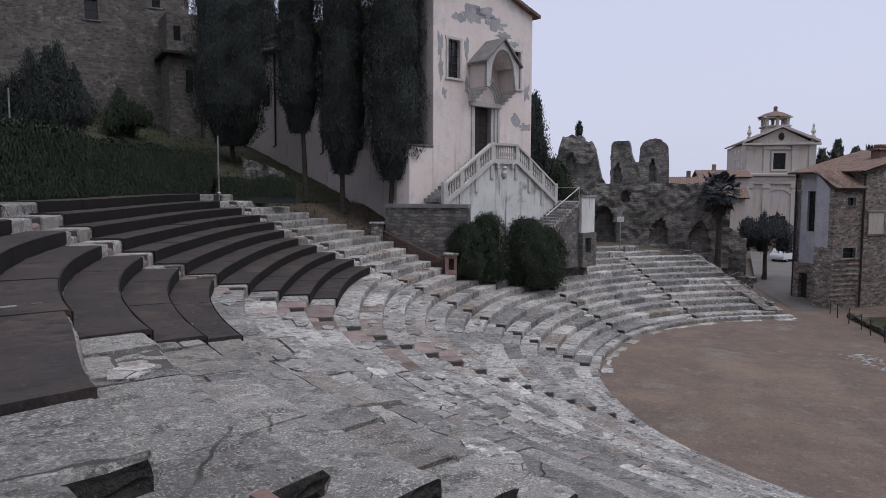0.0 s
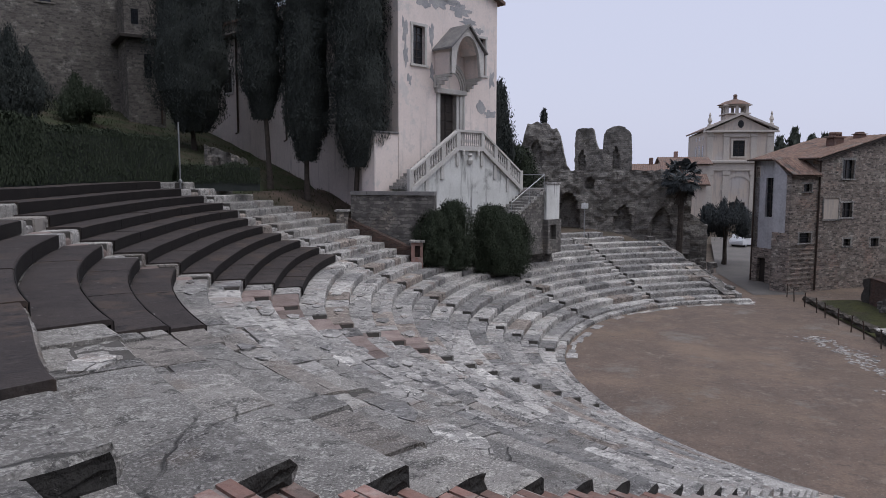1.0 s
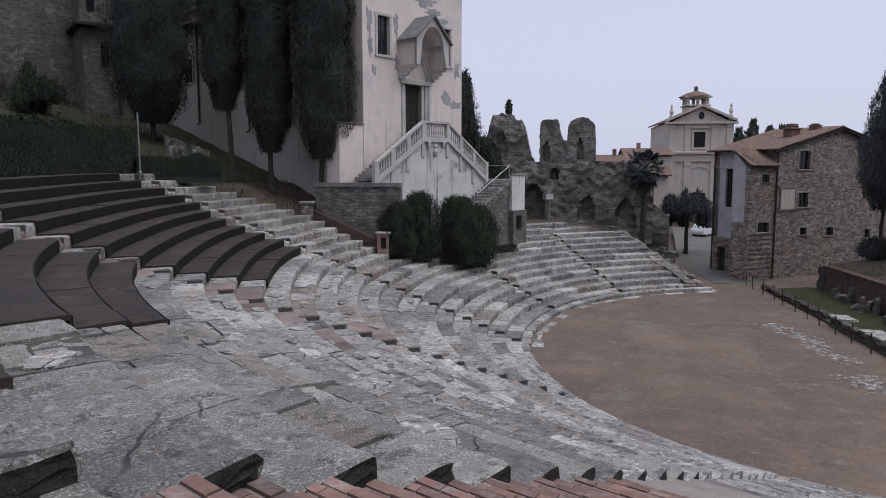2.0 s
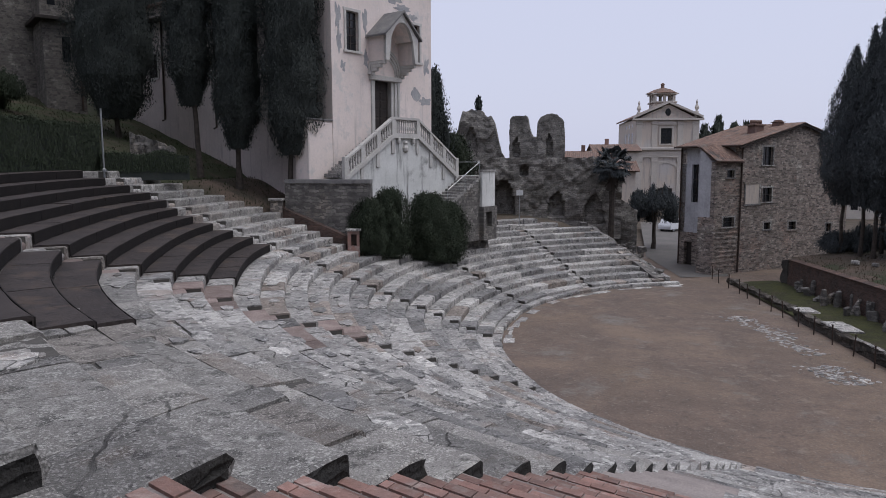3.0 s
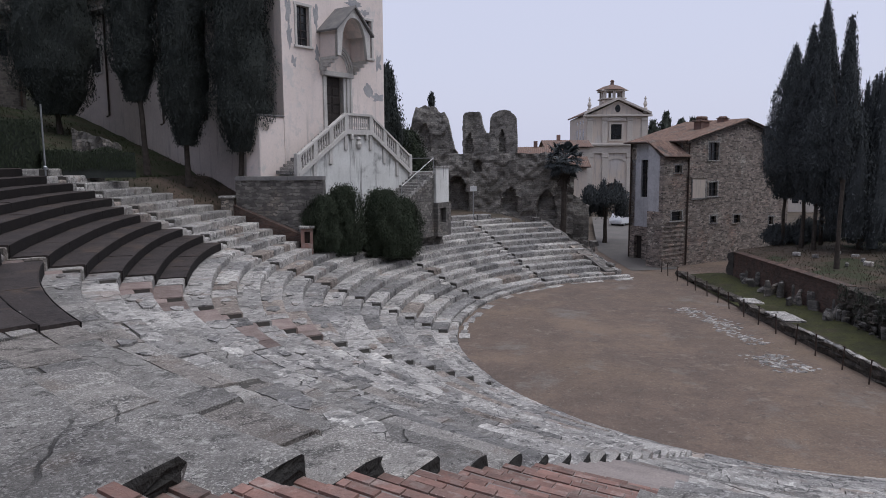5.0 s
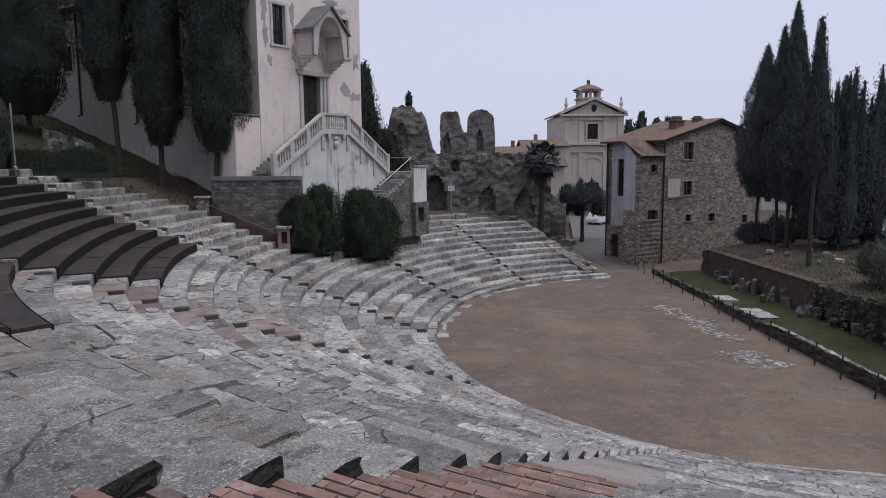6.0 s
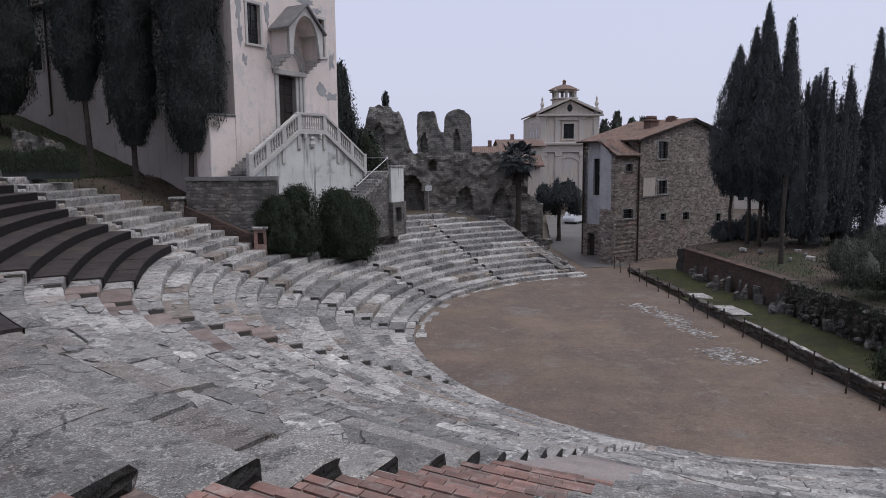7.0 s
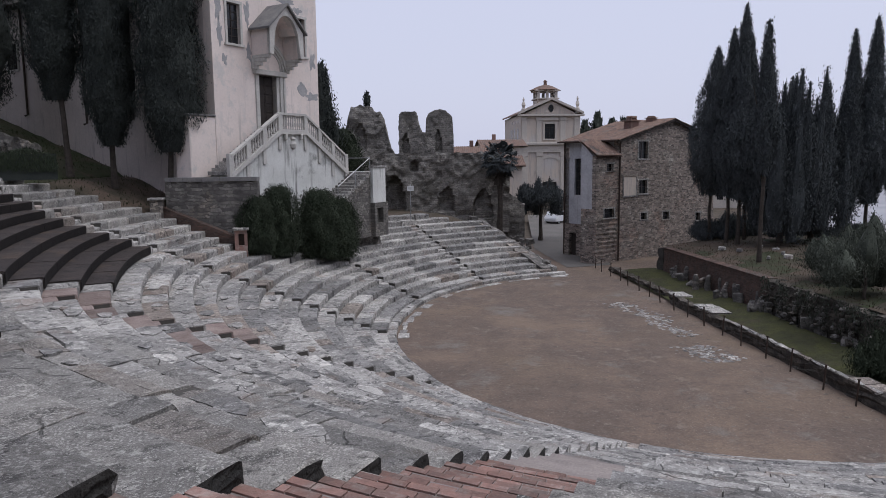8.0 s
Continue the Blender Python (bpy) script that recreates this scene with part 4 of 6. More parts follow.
def build_hedge(name, p0, p1, width, height, z0, z1, n, seed, label):
    """A clipped hedge from p0 to p1."""
    a, b = Vector((*p0, 0)), Vector((*p1, 0))
    d = b - a
    L = d.length
    m = Matrix.Translation((a.x, a.y, 0)) @ Matrix.Rotation(math.atan2(d.y, d.x), 4, "Z")
    g = np.random.default_rng(seed)
    u = g.random(n) * L
    pick = g.random(n)
    top = pick < 0.35
    q = np.where(top, 1.0, g.random(n))
    side = np.where(top, g.uniform(-1, 1, n), np.where(g.random(n) < 0.5, -1, 1))
    base = z0 + (z1 - z0) * u / L
    lumpy = np.array([0.10 * noise.noise((s * 0.9, t * 2.0, 5.0)) for s, t in zip(u, q)])
    c = np.stack([u, side * width / 2 * (1 + lumpy), base + q * height + lumpy * 2 * q], 1) + g.normal(0, 0.05, (n, 3))
    nrm = np.stack([g.normal(0, 0.5, n), np.where(top, g.normal(0, 0.4, n), side), np.where(top, 1.0, 0.3)], 1)
    me = leaf_mesh("hedge_leaves", c, 0.05 * g.uniform(0.6, 1.4, n), nrm, seed=seed)
    me.materials.append(M_LEAF2)
    hedge = empty(name, m, label, "hedge")
    ob = new("hedge_leaves", me)
    ob.parent = hedge
    bm = bmesh.new()
    prism(bm, [(0, z0 - 0.4), (L, z1 - 0.4), (L, z1 + height * 0.93), (0, z0 + height * 0.93)], -width * 0.42, width * 0.42)
    part("hedge_core", bm, M_LEAF, hedge)


for i, (a0, a1) in enumerate(((-132, -123), (-123, -112), (-112, -95))):
    build_hedge("clipped_hedge", tuple(spot(a0, 25.6).xy), tuple(spot(a1, 25.6 - 0.3 * i).xy), 1.1, 2.35 - 0.12 * i, 7.75, 7.75, 44000, 51 + 10 * i, "long clipped evergreen hedge behind the top seats")
build_hedge("low_hedge", (-21.5, 31.2), (-18.3, 33.6), 0.8, 0.85, 7.7, 7.7, 9000, 52, "low clipped hedge at the edge of the slope")


# ---- the church above the theatre ----
CHURCH = Matrix.Translation((-12.67, 40.04, 0)) @ bearing(30)


def framed_window(parent, x0, x1, z0, z1, y, frame_m=None, fw=0.16, proud=0.05, bars=(1, 3), name="window", turn=None):
    """A window in a wall whose outer face is at y: stone frame, recessed glass with glazing bars."""
    win = empty(name)
    win.parent = parent
    if turn is not None:
        win.matrix_local = turn
    if frame_m:
        for nm, b in (("frame_jamb", (x0 - fw, x0, z0, z1)), ("frame_jamb", (x1, x1 + fw, z0, z1)), ("frame_lintel", (x0 - fw - 0.06, x1 + fw + 0.06, z1, z1 + fw)), ("sill", (x0 - fw - 0.08, x1 + fw + 0.08, z0 - fw * 0.8, z0))):
            box_part(nm, frame_m, win, b[0], b[1], y - proud - (0.05 if nm == "sill" else 0), y + 0.12, b[2], b[3], 0.012)
    box_part("glass", M_DARK, win, x0, x1, y + 0.2, y + 0.23, z0, z1)
    for i in range(1, bars[0] + 1):
        x = x0 + (x1 - x0) * i / (bars[0] + 1)
        box_part("glazing_bar", M_WOOD, win, x - 0.025, x + 0.025, y + 0.165, y + 0.2, z0, z1)
    for i in range(1, bars[1] + 1):
        z = z0 + (z1 - z0) * i / (bars[1] + 1)
        box_part("glazing_bar", M_WOOD, win, x0, x1, y + 0.17, y + 0.2, z - 0.02, z + 0.02)
    return win


def build_church():
    ch = empty("hillside_church", CHURCH, "old church with pale peeling plaster facade and gabled roof", "church")
    W, D = 8.97, 27.0
    eave, apex = 19.6, 21.0
    holes = [(1.18, 2.16, 14.75, 17.0), (6.95, 7.75, 14.7, 17.05), (3.45, 4.95, 9.85, 13.2)]
    bm = bmesh.new()
    wall_with_holes(bm, 0, W, 5.0, eave, 0, 0.6, holes)
    prism(bm, [(0, eave), (W, eave), (W / 2, apex)], 0, 0.6)
    part("facade_wall", bm, M_PLASTER, ch, "pale pink plaster with bare grey patches")
    bm = bmesh.new()
    prism(bm, [(0.6, 5.0), (D, 5.0), (D, eave), (0.6, eave)], 0, 0.6)
    ob = part("side_wall", bm, M_PLASTER_SHADED, ch, "streaked grey-pink plaster side wall, shade put into its colour")
    ob.matrix_local = Matrix(((0, 1, 0, 0), (1, 0, 0, 0), (0, 0, 1, 0), (0, 0, 0, 1)))
    bm = bmesh.new()
    cuboid(bm, W - 0.6, W, 0.6, D, 5.0, eave)
    cuboid(bm, 0.6, W - 0.6, D - 0.6, D, 5.0, eave)
    part("rear_wall", bm, M_PLASTER, ch)
    # projecting base on the hill side
    box_part("base_buttress", M_PLASTER, ch, -1.85, 0.0, 0.02, 1.2, 5.0, 10.55, 0.03, "projecting plaster base")
    box_part("ledge", M_SLATE, ch, -1.95, 0.0, -0.06, 1.3, 10.55, 10.66, 0.02, "dark stone ledge")
    # roof
    for s in (0, 1):
        bm = bmesh.new()
        x0, x1 = (-0.45, W / 2) if s == 0 else (W + 0.45, W / 2)
        z0 = eave - 0.14
        prism(bm, [(x0, z0), (x1, apex + 0.02), (x1, apex + 0.2), (x0, z0 + 0.2)], -0.35, D + 0.3)
        part("roof", bm, M_TILE, ch, "terracotta tile roof slope")
    # eave of the low side roof
    bm = bmesh.new()
    cuboid(bm, -0.75, -0.004, 3.2, 24.0, 18.42, 18.56)
    part("side_eave", bm, M_WOOD, ch, "dark wooden eave")
    bm = bmesh.new()
    tube(bm, [(-0.78, 3.1, 18.5), (-0.78, 24.1, 18.5)], 0.08, 8)
    part("gutter", bm, M_IRON, ch, "dark metal gutter")
    # facade windows
    framed_window(ch, *holes[0], 0, M_MARBLE, 0.17, 0.06, (1, 4))
    framed_window(ch, *holes[1], 0, M_MARBLE, 0.17, 0.06, (1, 4))
    # bare patches of grey render, a thin layer left where the plaster fell
    rng = random.Random(3)
    for (cx, cz, sx, sz) in ((2.1, 18.4, 0.7, 0.28), (3.3, 18.75, 1.0, 0.45), (4.4, 19.0, 0.9, 0.4), (5.3, 18.5, 0.9, 0.4), (6.2, 17.9, 0.8, 0.25), (7.1, 17.5, 0.5, 0.2), (0.55, 16.6, 0.22, 0.7), (0.62, 15.2, 0.2, 0.6),
                             (2.75, 16.6, 0.18, 0.7), (2.8, 14.4, 0.2, 0.5), (8.3, 12.2, 0.6, 0.25), (7.4, 12.6, 0.5, 0.45), (8.4, 14.5, 0.3, 0.5), (0.9, 13.8, 0.2, 0.35)):
        bm = bmesh.new()
        m = 22
        pts = []
        for i in range(m):
            t = 2 * math.pi * i / m
            q = 0.75 + 0.6 * noise.noise((math.cos(t) * 1.8 + cx * 3, math.sin(t) * 1.8 + cz, 0.0)) + rng.uniform(-0.12, 0.12)
            pts.append((cx + 1.25 * sx * q * math.cos(t), cz + 1.3 * sz * q * math.sin(t)))
        prism(bm, pts, -0.012, 0.02)
        part("bare_render_patch", bm, M_GREYRENDER, ch, "grey render showing where plaster fell")
    # door and portal
    door = empty("door")
    door.parent = ch
    for i in range(2):
        x0 = 3.45 + 0.75 * i
        box_part("door_leaf", M_WOOD, door, x0 + 0.01, x0 + 0.74, 0.28, 0.34, 9.85, 13.2)
        for j in range(6):
            z = 9.95 + j * 0.54
            box_part("door_panel", M_WOOD, door, x0 + 0.07, x0 + 0.68, 0.25, 0.28, z, z + 0.44, 0.015)
    portal = empty("portal")
    portal.parent = ch
    for x0, x1, y0 in ((3.17, 3.45, -0.10), (4.95, 5.2, -0.06), (5.2, 5.45, -0.14), (5.45, 5.62, -0.2)):
        box_part("jamb", M_MARBLE, portal, x0, x1, y0, 0.3, 9.85, 13.2, 0.02, "pale stone jamb")
    box_part("lintel", M_MARBLE, portal, 3.02, 5.75, -0.26, 0.3, 13.2, 13.5, 0.03)
    for i, (ri, ro) in enumerate(((1.0, 1.14), (1.14, 1.28), (1.28, 1.45))):
        bm = bmesh.new()
        m = 14
        out = []
        for rr in (ri, ro):
            out.append([(4.35 + rr * math.cos(math.pi * j / m), 13.5 + 1.15 * rr * math.sin(math.pi * j / m)) for j in range(m + 1)])
        prism(bm, out[1] + out[0][::-1], -0.05 - 0.07 * i, 0.0)
        part("arch_moulding", bm, M_MARBLE, portal, "concentric stone arch moulding")
    # hanging porch over the door
    porch = empty("porch")
    porch.parent = ch
    P0, P1, pf = 3.0, 5.9, -1.45
    mid = (P0 + P1) / 2
    za, zb, zt = 14.25, 15.75, 17.15
    m = 12
    for s, (x0, x1) in enumerate(((P0, P0 + 0.22), (P1 - 0.22, P1))):
        box_part("cheek", M_PLASTER, porch, x0, x1, pf + 0.02, 0.0, za, zb, 0.02, "plastered porch cheek")
        for j in range(4):
            box_part("corbel", M_MARBLE, porch, x0 + 0.0, x1, pf * (0.93 - 0.22 * j), 0.0, za - 0.2 * (j + 1), za - 0.2 * j, 0.03, "stepped stone corbel")
    bm = bmesh.new()
    inner = []
    for j in range(m + 1):
        t = j / m
        x = P0 + 0.28 + (P1 - P0 - 0.56) * t
        q = abs(2 * t - 1)
        inner.append((x, 14.6 + 2.0 * (1 - q ** 2.2) ** 0.62 if q < 1 else 14.25))
    arch = [(P0, za), *[(x, z) for x, z in inner], (P1, za), (P1, zb), (mid, zt), (P0, zb)]
    arch[1] = (P0 + 0.28, za)
    arch[m + 1] = (P1 - 0.28, za)
    prism(bm, arch, pf - 0.05, pf + 0.16)
    part("front_arch", bm, M_MARBLE, porch, "pale pointed stone arch")
    bm = bmesh.new()
    outer = [(x, z + 0.12) for x, z in inner]
    prism(bm, inner[1:-1] + outer[1:-1][::-1], pf + 0.16, 0.0)
    part("vault", bm, M_PLASTER, porch)
    for s in (0, 1):
        bm = bmesh.new()
        x0 = P0 - 0.22 if s == 0 else P1 + 0.22
        prism(bm, [(x0, zb - 0.1), (mid, zt + 0.03), (mid, zt + 0.16), (x0, zb + 0.02)], pf - 0.22, 0.0)
        part("porch_roof", bm, M_SLATE, porch, "grey stone slab porch roof")
    # hill-side wall: eaves, round window, paired windows, downpipes
    for x0, x1 in ((18.75, 19.95), (20.75, 21.75)):
        w = empty("side_window")
        w.parent = ch
        box_part("glass", M_DARK, w, -0.05, -0.02, x0, x1, 14.5, 16.2)
        for b in ((x0 - 0.15, x0, 14.4, 16.35), (x1, x1 + 0.15, 14.4, 16.35), (x0, x1, 16.2, 16.35), (x0, x1, 14.35, 14.5)):
            box_part("frame", M_MARBLE, w, -0.1, -0.004, b[0], b[1], b[2], b[3])
    bm = bmesh.new()
    lathe(bm, [(0.85, 0.0), (0.85, 0.08), (0.7, 0.1), (0.7, 0.03)], 24)
    ob = part("oculus_frame", bm, M_MARBLE, ch)
    ob.matrix_local = Matrix.Translation((0, 19.7, 18.2)) @ Matrix.Rotation(-math.pi / 2, 4, "Y")
    bm = bmesh.new()
    lathe(bm, [(0.7, 0.0), (0.7, 0.02)], 24)
    ob = part("oculus_glass", bm, M_DARK, ch)
    ob.matrix_local = Matrix.Translation((-0.01, 19.7, 18.2)) @ Matrix.Rotation(-math.pi / 2, 4, "Y")
    for y, z0, z1 in ((18.0, 11.4, 18.6), (11.5, 10.6, 19.4), (6.9, 10.7, 19.4)):
        bm = bmesh.new()
        tube(bm, [(-0.1, y, z1), (-0.1, y, z0), (-0.28, y + 0.1, z0 - 0.1)], 0.07, 8)
        part("downpipe", bm, M_IRON, ch, "dark metal downpipe")
    return ch


build_church()


def build_stair():
    st = empty("double_stair", CHURCH, "double stone stair with white balustrade before the church door", "staircase")
    yf, yb = -2.0, -0.25
    A, B, C, Dd = -0.9, 3.04, 5.28, 9.25      # foot, landing edges, foot
    zl, za, zd = 9.85, 7.35, 7.35
    bm = bmesh.new()
    prism(bm, [(A, 4.2), (Dd, 4.2), (Dd, zd - 0.2), (C, zl - 0.2), (B, zl - 0.2), (A, za - 0.2)], yf + 0.12, yb)
    part("stair_body", bm, M_WHITEWALL, st, "streaked white render")
    n = 14
    for i in range(n):
        t0, t1 = i / n, (i + 1) / n
        z = za + (zl - za) * (i + 1) / n
        box_part("step", M_SEAT, st, A + (B - A) * t0, A + (B - A) * t1 + 0.03, yf + 0.3, yb + 0.1, z - 0.22, z, 0.01)
        box_part("step", M_SEAT, st, Dd - (Dd - C) * t1 - 0.03, Dd - (Dd - C) * t0, yf + 0.3, yb + 0.1, z - 0.22, z, 0.01)
    box_part("landing", M_SEAT, st, B, C, yf + 0.15, 0.28, zl - 0.15, zl + 0.004, 0.01)
    rail = 1.02

    def slant(name, pts, low, high, y0, y1, material=M_MARBLE):
        bm = bmesh.new()
        prism(bm, [(x, z + low) for x, z in pts] + [(x, z + high) for x, z in pts[::-1]], y0, y1)
        part(name, bm, material, st)

    line = [(A, za), (B, zl), (C, zl), (Dd, zd)]
    for p, q in zip(line, line[1:]):
        slant("string_course", [p, q], -0.22, 0.06, yf - 0.06, yf + 0.22)
        slant("coping", [p, q], rail - 0.13, rail, yf - 0.05, yf + 0.25)
    posts = [(A + 0.02, za), (A + 1.33, za + (zl - za) * 1.33 / (B - A)), (A + 2.63, za + (zl - za) * 2.63 / (B - A)), (B, zl), (C, zl), (C + 1.3, zl - (zl - zd) * 1.3 / (Dd - C)), (C + 2.6, zl - (zl - zd) * 2.6 / (Dd - C)), (Dd - 0.02, zd)]
    for i, (x, z) in enumerate(posts):
        end = i in (0, len(posts) - 1)
        box_part("baluster_post", M_MARBLE, st, x - 0.15, x + 0.15, yf - 0.03, yf + 0.23, z - (0.35 if end else 0.05), z + rail + (0.1 if end else -0.05), 0.015)
        if 0 < i < len(posts) - 1:
            box_part("pilaster", M_MARBLE, st, x - 0.13, x + 0.13, yf + 0.03, yf + 0.13, z - 1.15, z - 0.2, 0.02)
    bal = bmesh.new()
    lathe(bal, [(0.055, 0), (0.055, 0.06), (0.035, 0.1), (0.075, 0.26), (0.06, 0.36), (0.032, 0.46), (0.05, 0.56), (0.036, 0.6), (0.075, 0.76), (0.055, 0.80)], 8)
    first = part("baluster", bal, M_MARBLE, st, smooth=True)
    me = first.data
    spots = []
    for (x0, z0), (x1, z1) in zip(posts, posts[1:]):
        m = max(4, round((x1 - x0 - 0.3) / 0.19))
        for j in range(m):
            t = (j + 0.5) / m
            x = x0 + 0.15 + (x1 - x0 - 0.3) * t
            spots.append((x, z0 + (z1 - z0) * (x - x0) / (x1 - x0)))
    for i, (x, z) in enumerate(spots):
        ob = first if i == 0 else new("baluster", me)
        ob.parent = st
        ob.matrix_local = Matrix.Translation((x, yf + 0.1, z + 0.07))
    # carved ornaments under the landing
    for x in (B + 0.45, C - 0.45):
        box_part("bracket", M_MARBLE, st, x - 0.1, x + 0.1, yf - 0.1, yf + 0.1, zl - 0.55, zl - 0.2, 0.04)
    bm = bmesh.new()
    lathe(bm, [(0.05, 0), (0.18, 0.1), (0.22, 0.3), (0.12, 0.5), (0.2, 0.62), (0.1, 0.75)], 10, (B + C) / 2, yf + 0.1)
    ob = part("carved_mask_bracket", bm, M_MARBLE, st)
    ob.location = (0, 0, zl - 1.1)
    return st


build_stair()


# ---- terrace below the church ----
def flat_wall(name, a, b, z0, z1, thick, material, label, category="wall", cap=None, cap_m=None, kind="structure", segs=14, rough=0.04):
    """A rough wall along the line a to b; z0 and z1 are pairs, for its two ends."""
    a, b = Vector((*a, 0)), Vector((*b, 0))
    d = b - a
    L = d.length
    ob = empty(name, Matrix.Translation(a) @ Matrix.Rotation(math.atan2(d.y, d.x), 4, "Z"), label, category, kind=kind)
    rng = random.Random(int(L * 100))
    verts, faces = [], []
    rows_n = 6
    for side in (0, 1):
        for i in range(segs + 1):
            for j in range(rows_n + 1):
                t, q = i / segs, j / rows_n
                zz0, zz1 = z0[0] + (z0[1] - z0[0]) * t, z1[0] + (z1[1] - z1[0]) * t
                verts.append((L * t, (thick if side else 0) + rng.uniform(-rough, rough), zz0 + (zz1 - zz0) * q + (rng.uniform(-rough, rough) if 0 < j else 0)))
    n = rows_n + 1
    off = (segs + 1) * n
    for i in range(segs):
        for j in range(rows_n):
            q = i * n + j
            faces.append((q, q + n, q + n + 1, q + 1))
            faces.append((off + q, off + q + 1, off + q + n + 1, off + q + n))
        q = i * n + rows_n
        faces.append((q, q + n, off + q + n, off + q))
    for i in (0, segs):
        for j in range(rows_n):
            q = i * n + j
            faces.append((q, q + 1, off + q + 1, off + q))
    mesh_ob("wall_body", verts, faces, material, ob)
    if cap:
        m = max(1, round(L / 1.1))
        for i in range(m):
            t0, t1 = i / m, (i + 1) / m
            za, zb = z1[0] + (z1[1] - z1[0]) * t0, z1[0] + (z1[1] - z1[0]) * t1
            bm = bmesh.new()
            prism(bm, [(L * t0 + 0.01, za + 0.02), (L * t1 - 0.01, zb + 0.02), (L * t1 - 0.01, zb + cap), (L * t0 + 0.01, za + cap)], -0.08, thick + 0.08)
            part("coping_stone", bm, cap_m or M_SEAT, ob)
    return ob


flat_wall("terrace_wall", (-14.9, 37.95), (-9.95, 38.0), (4.6, 2.6), (6.98, 6.98), 0.5, M_RUBBLE, "dark rubble terrace wall with stone coping", cap=0.24, cap_m=M_SLATE)
bm = bmesh.new()
vs = [bm.verts.new(q) for q in ((-14.9, 38.1, 7.0), (-9.95, 38.2, 7.0), (-10.95, 39.05, 7.0), (-12.4, 40.3, 7.0), (-15.6, 41.6, 7.0))]
top = bm.faces.new(vs)
r = bmesh.ops.extrude_face_region(bm, geom=[top])
for v in r["geom"]:
    if isinstance(v, bmesh.types.BMVert):
        v.co.z -= 4.6
tagged(part("church_terrace", bm, M_EARTH), "earth terrace on which the church stands", "terrace", kind="structure")
# stepped red brick edge at the end of the upper rows, with its posts
flat_wall("brick_edge_wall", tuple(spot(-83.3, 16.9).xy), tuple(spot(-83.3, 10.5).xy), (4.4, 2.6), (5.95, 3.95), 0.45, M_OLDBRICK, "sloping red brick edge beside the seats", rough=0.015)


def brick_post(x, y, z, h, niche):
    post = empty("brick_post", Matrix.Translation((x, y, z)) @ bearing(75), "square brick post with a stone cap", "post", "posts at the seat ends")
    bm = bmesh.new()
    wall_with_holes(bm, -0.32, 0.32, -0.3, h, -0.3, 0.0, [(-0.13, 0.17, h * 0.3, h * 0.85)] if niche else [])
    cuboid(bm, -0.32, 0.32, 0.0, 0.3, -0.3, h)
    part("shaft", bm, M_BRICK if niche else M_RUBBLE, post)
    if niche:
        box_part("niche_box", M_IRON, post, -0.13, 0.17, -0.08, -0.02, h * 0.3, h * 0.85, 0, "dark red metal box")
    box_part("cap", M_SEAT, post, -0.42, 0.42, -0.4, 0.4, h, h + 0.12, 0.02)


brick_post(-10.7, 37.1, 3.3, 1.15, True)
brick_post(-15.3, 37.7, 5.3, 0.75, False)


# lower flight, rails and the white end wall on the far side of the stair
def lower_flight():
    st = empty("lower_flight", CHURCH, "short stone flight with metal handrail below the double stair", "staircase")
    n = 11
    for i in range(n):
        z = 7.3 - 0.17 * (i + 1)
        box_part("step", M_SEAT, st, 9.5 - 0.33 * (i + 1), 9.5 - 0.33 * i + 0.04, -3.6, -2.06, z - 0.24, z, 0.012)
    bm = bmesh.new()
    prism(bm, [(9.5, 3.0), (5.9, 3.0), (5.9, 5.1), (9.5, 6.95)], -3.55, -2.08)
    part("flight_body", bm, M_RUBBLE, st)
    bm = bmesh.new()
    cuboid(bm, 9.5, 11.2, -3.5, -0.2, 3.0, 7.05)
    part("landing_body", bm, M_RUBBLE, st)
    box_part("upper_landing", M_SEAT, st, 9.45, 11.3, -3.6, -0.2, 7.06, 7.3, 0.015)
    bm = bmesh.new()
    wall_with_holes(bm, 9.75, 11.2, 5.25, 7.55, -3.72, -3.5, [])
    part("white_parapet", bm, M_WHITEWALL, st, "white rendered parapet with dark rain streaks")
    box_part("parapet_coping", M_SEAT, st, 9.68, 11.28, -3.78, -3.44, 7.55, 7.68, 0.015)
    bm = bmesh.new()
    wall_with_holes(bm, 9.75, 11.25, 3.0, 5.25, -3.85, -3.5, [(10.0, 10.7, 3.9, 4.9)])
    part("parapet_base", bm, M_RUBBLE, st)
    bm = bmesh.new()
    tube(bm, [(9.6, -3.6, 8.2), (6.2, -3.6, 6.45)], 0.03, 6)
    tube(bm, [(9.6, -3.6, 8.2), (9.6, -0.6, 8.2)], 0.03, 6)
    for x, z in ((9.6, 8.2), (8.0, 7.38), (6.2, 6.45)):
        tube(bm, [(x, -3.6, z), (x, -3.6, z - 1.0)], 0.025, 6)
    part("handrail", bm, M_METAL, st, "grey tubular handrail")


lower_flight()
flat_wall("ramp_wall", (-6.6, 45.2), (-4.3, 48.3), (2.3, 2.3), (4.6, 4.0), 0.8, M_RUBBLE, "rough rubble bank beside the lower flight", segs=10, rough=0.14)


def sign_post():
    sp = empty("sign_post", Matrix.Translation((-2.49, 54.86, 3.2)) @ bearing(80), "small white notice board on a thin metal pole", "sign")
    bm = bmesh.new()
    tube(bm, [(0, 0, -0.3), (0, 0, 2.95)], 0.045, 8)
    part("pole", bm, M_METAL, sp)
    box_part("board", M_WHITE, sp, -0.26, 0.26, -0.07, -0.04, 2.45, 2.85, 0.01)
    for i in range(3):
        box_part("text_bar", M_GREYRENDER, sp, -0.18, 0.16 - 0.06 * i, -0.074, -0.070, 2.72 - 0.09 * i, 2.745 - 0.09 * i)


sign_post()

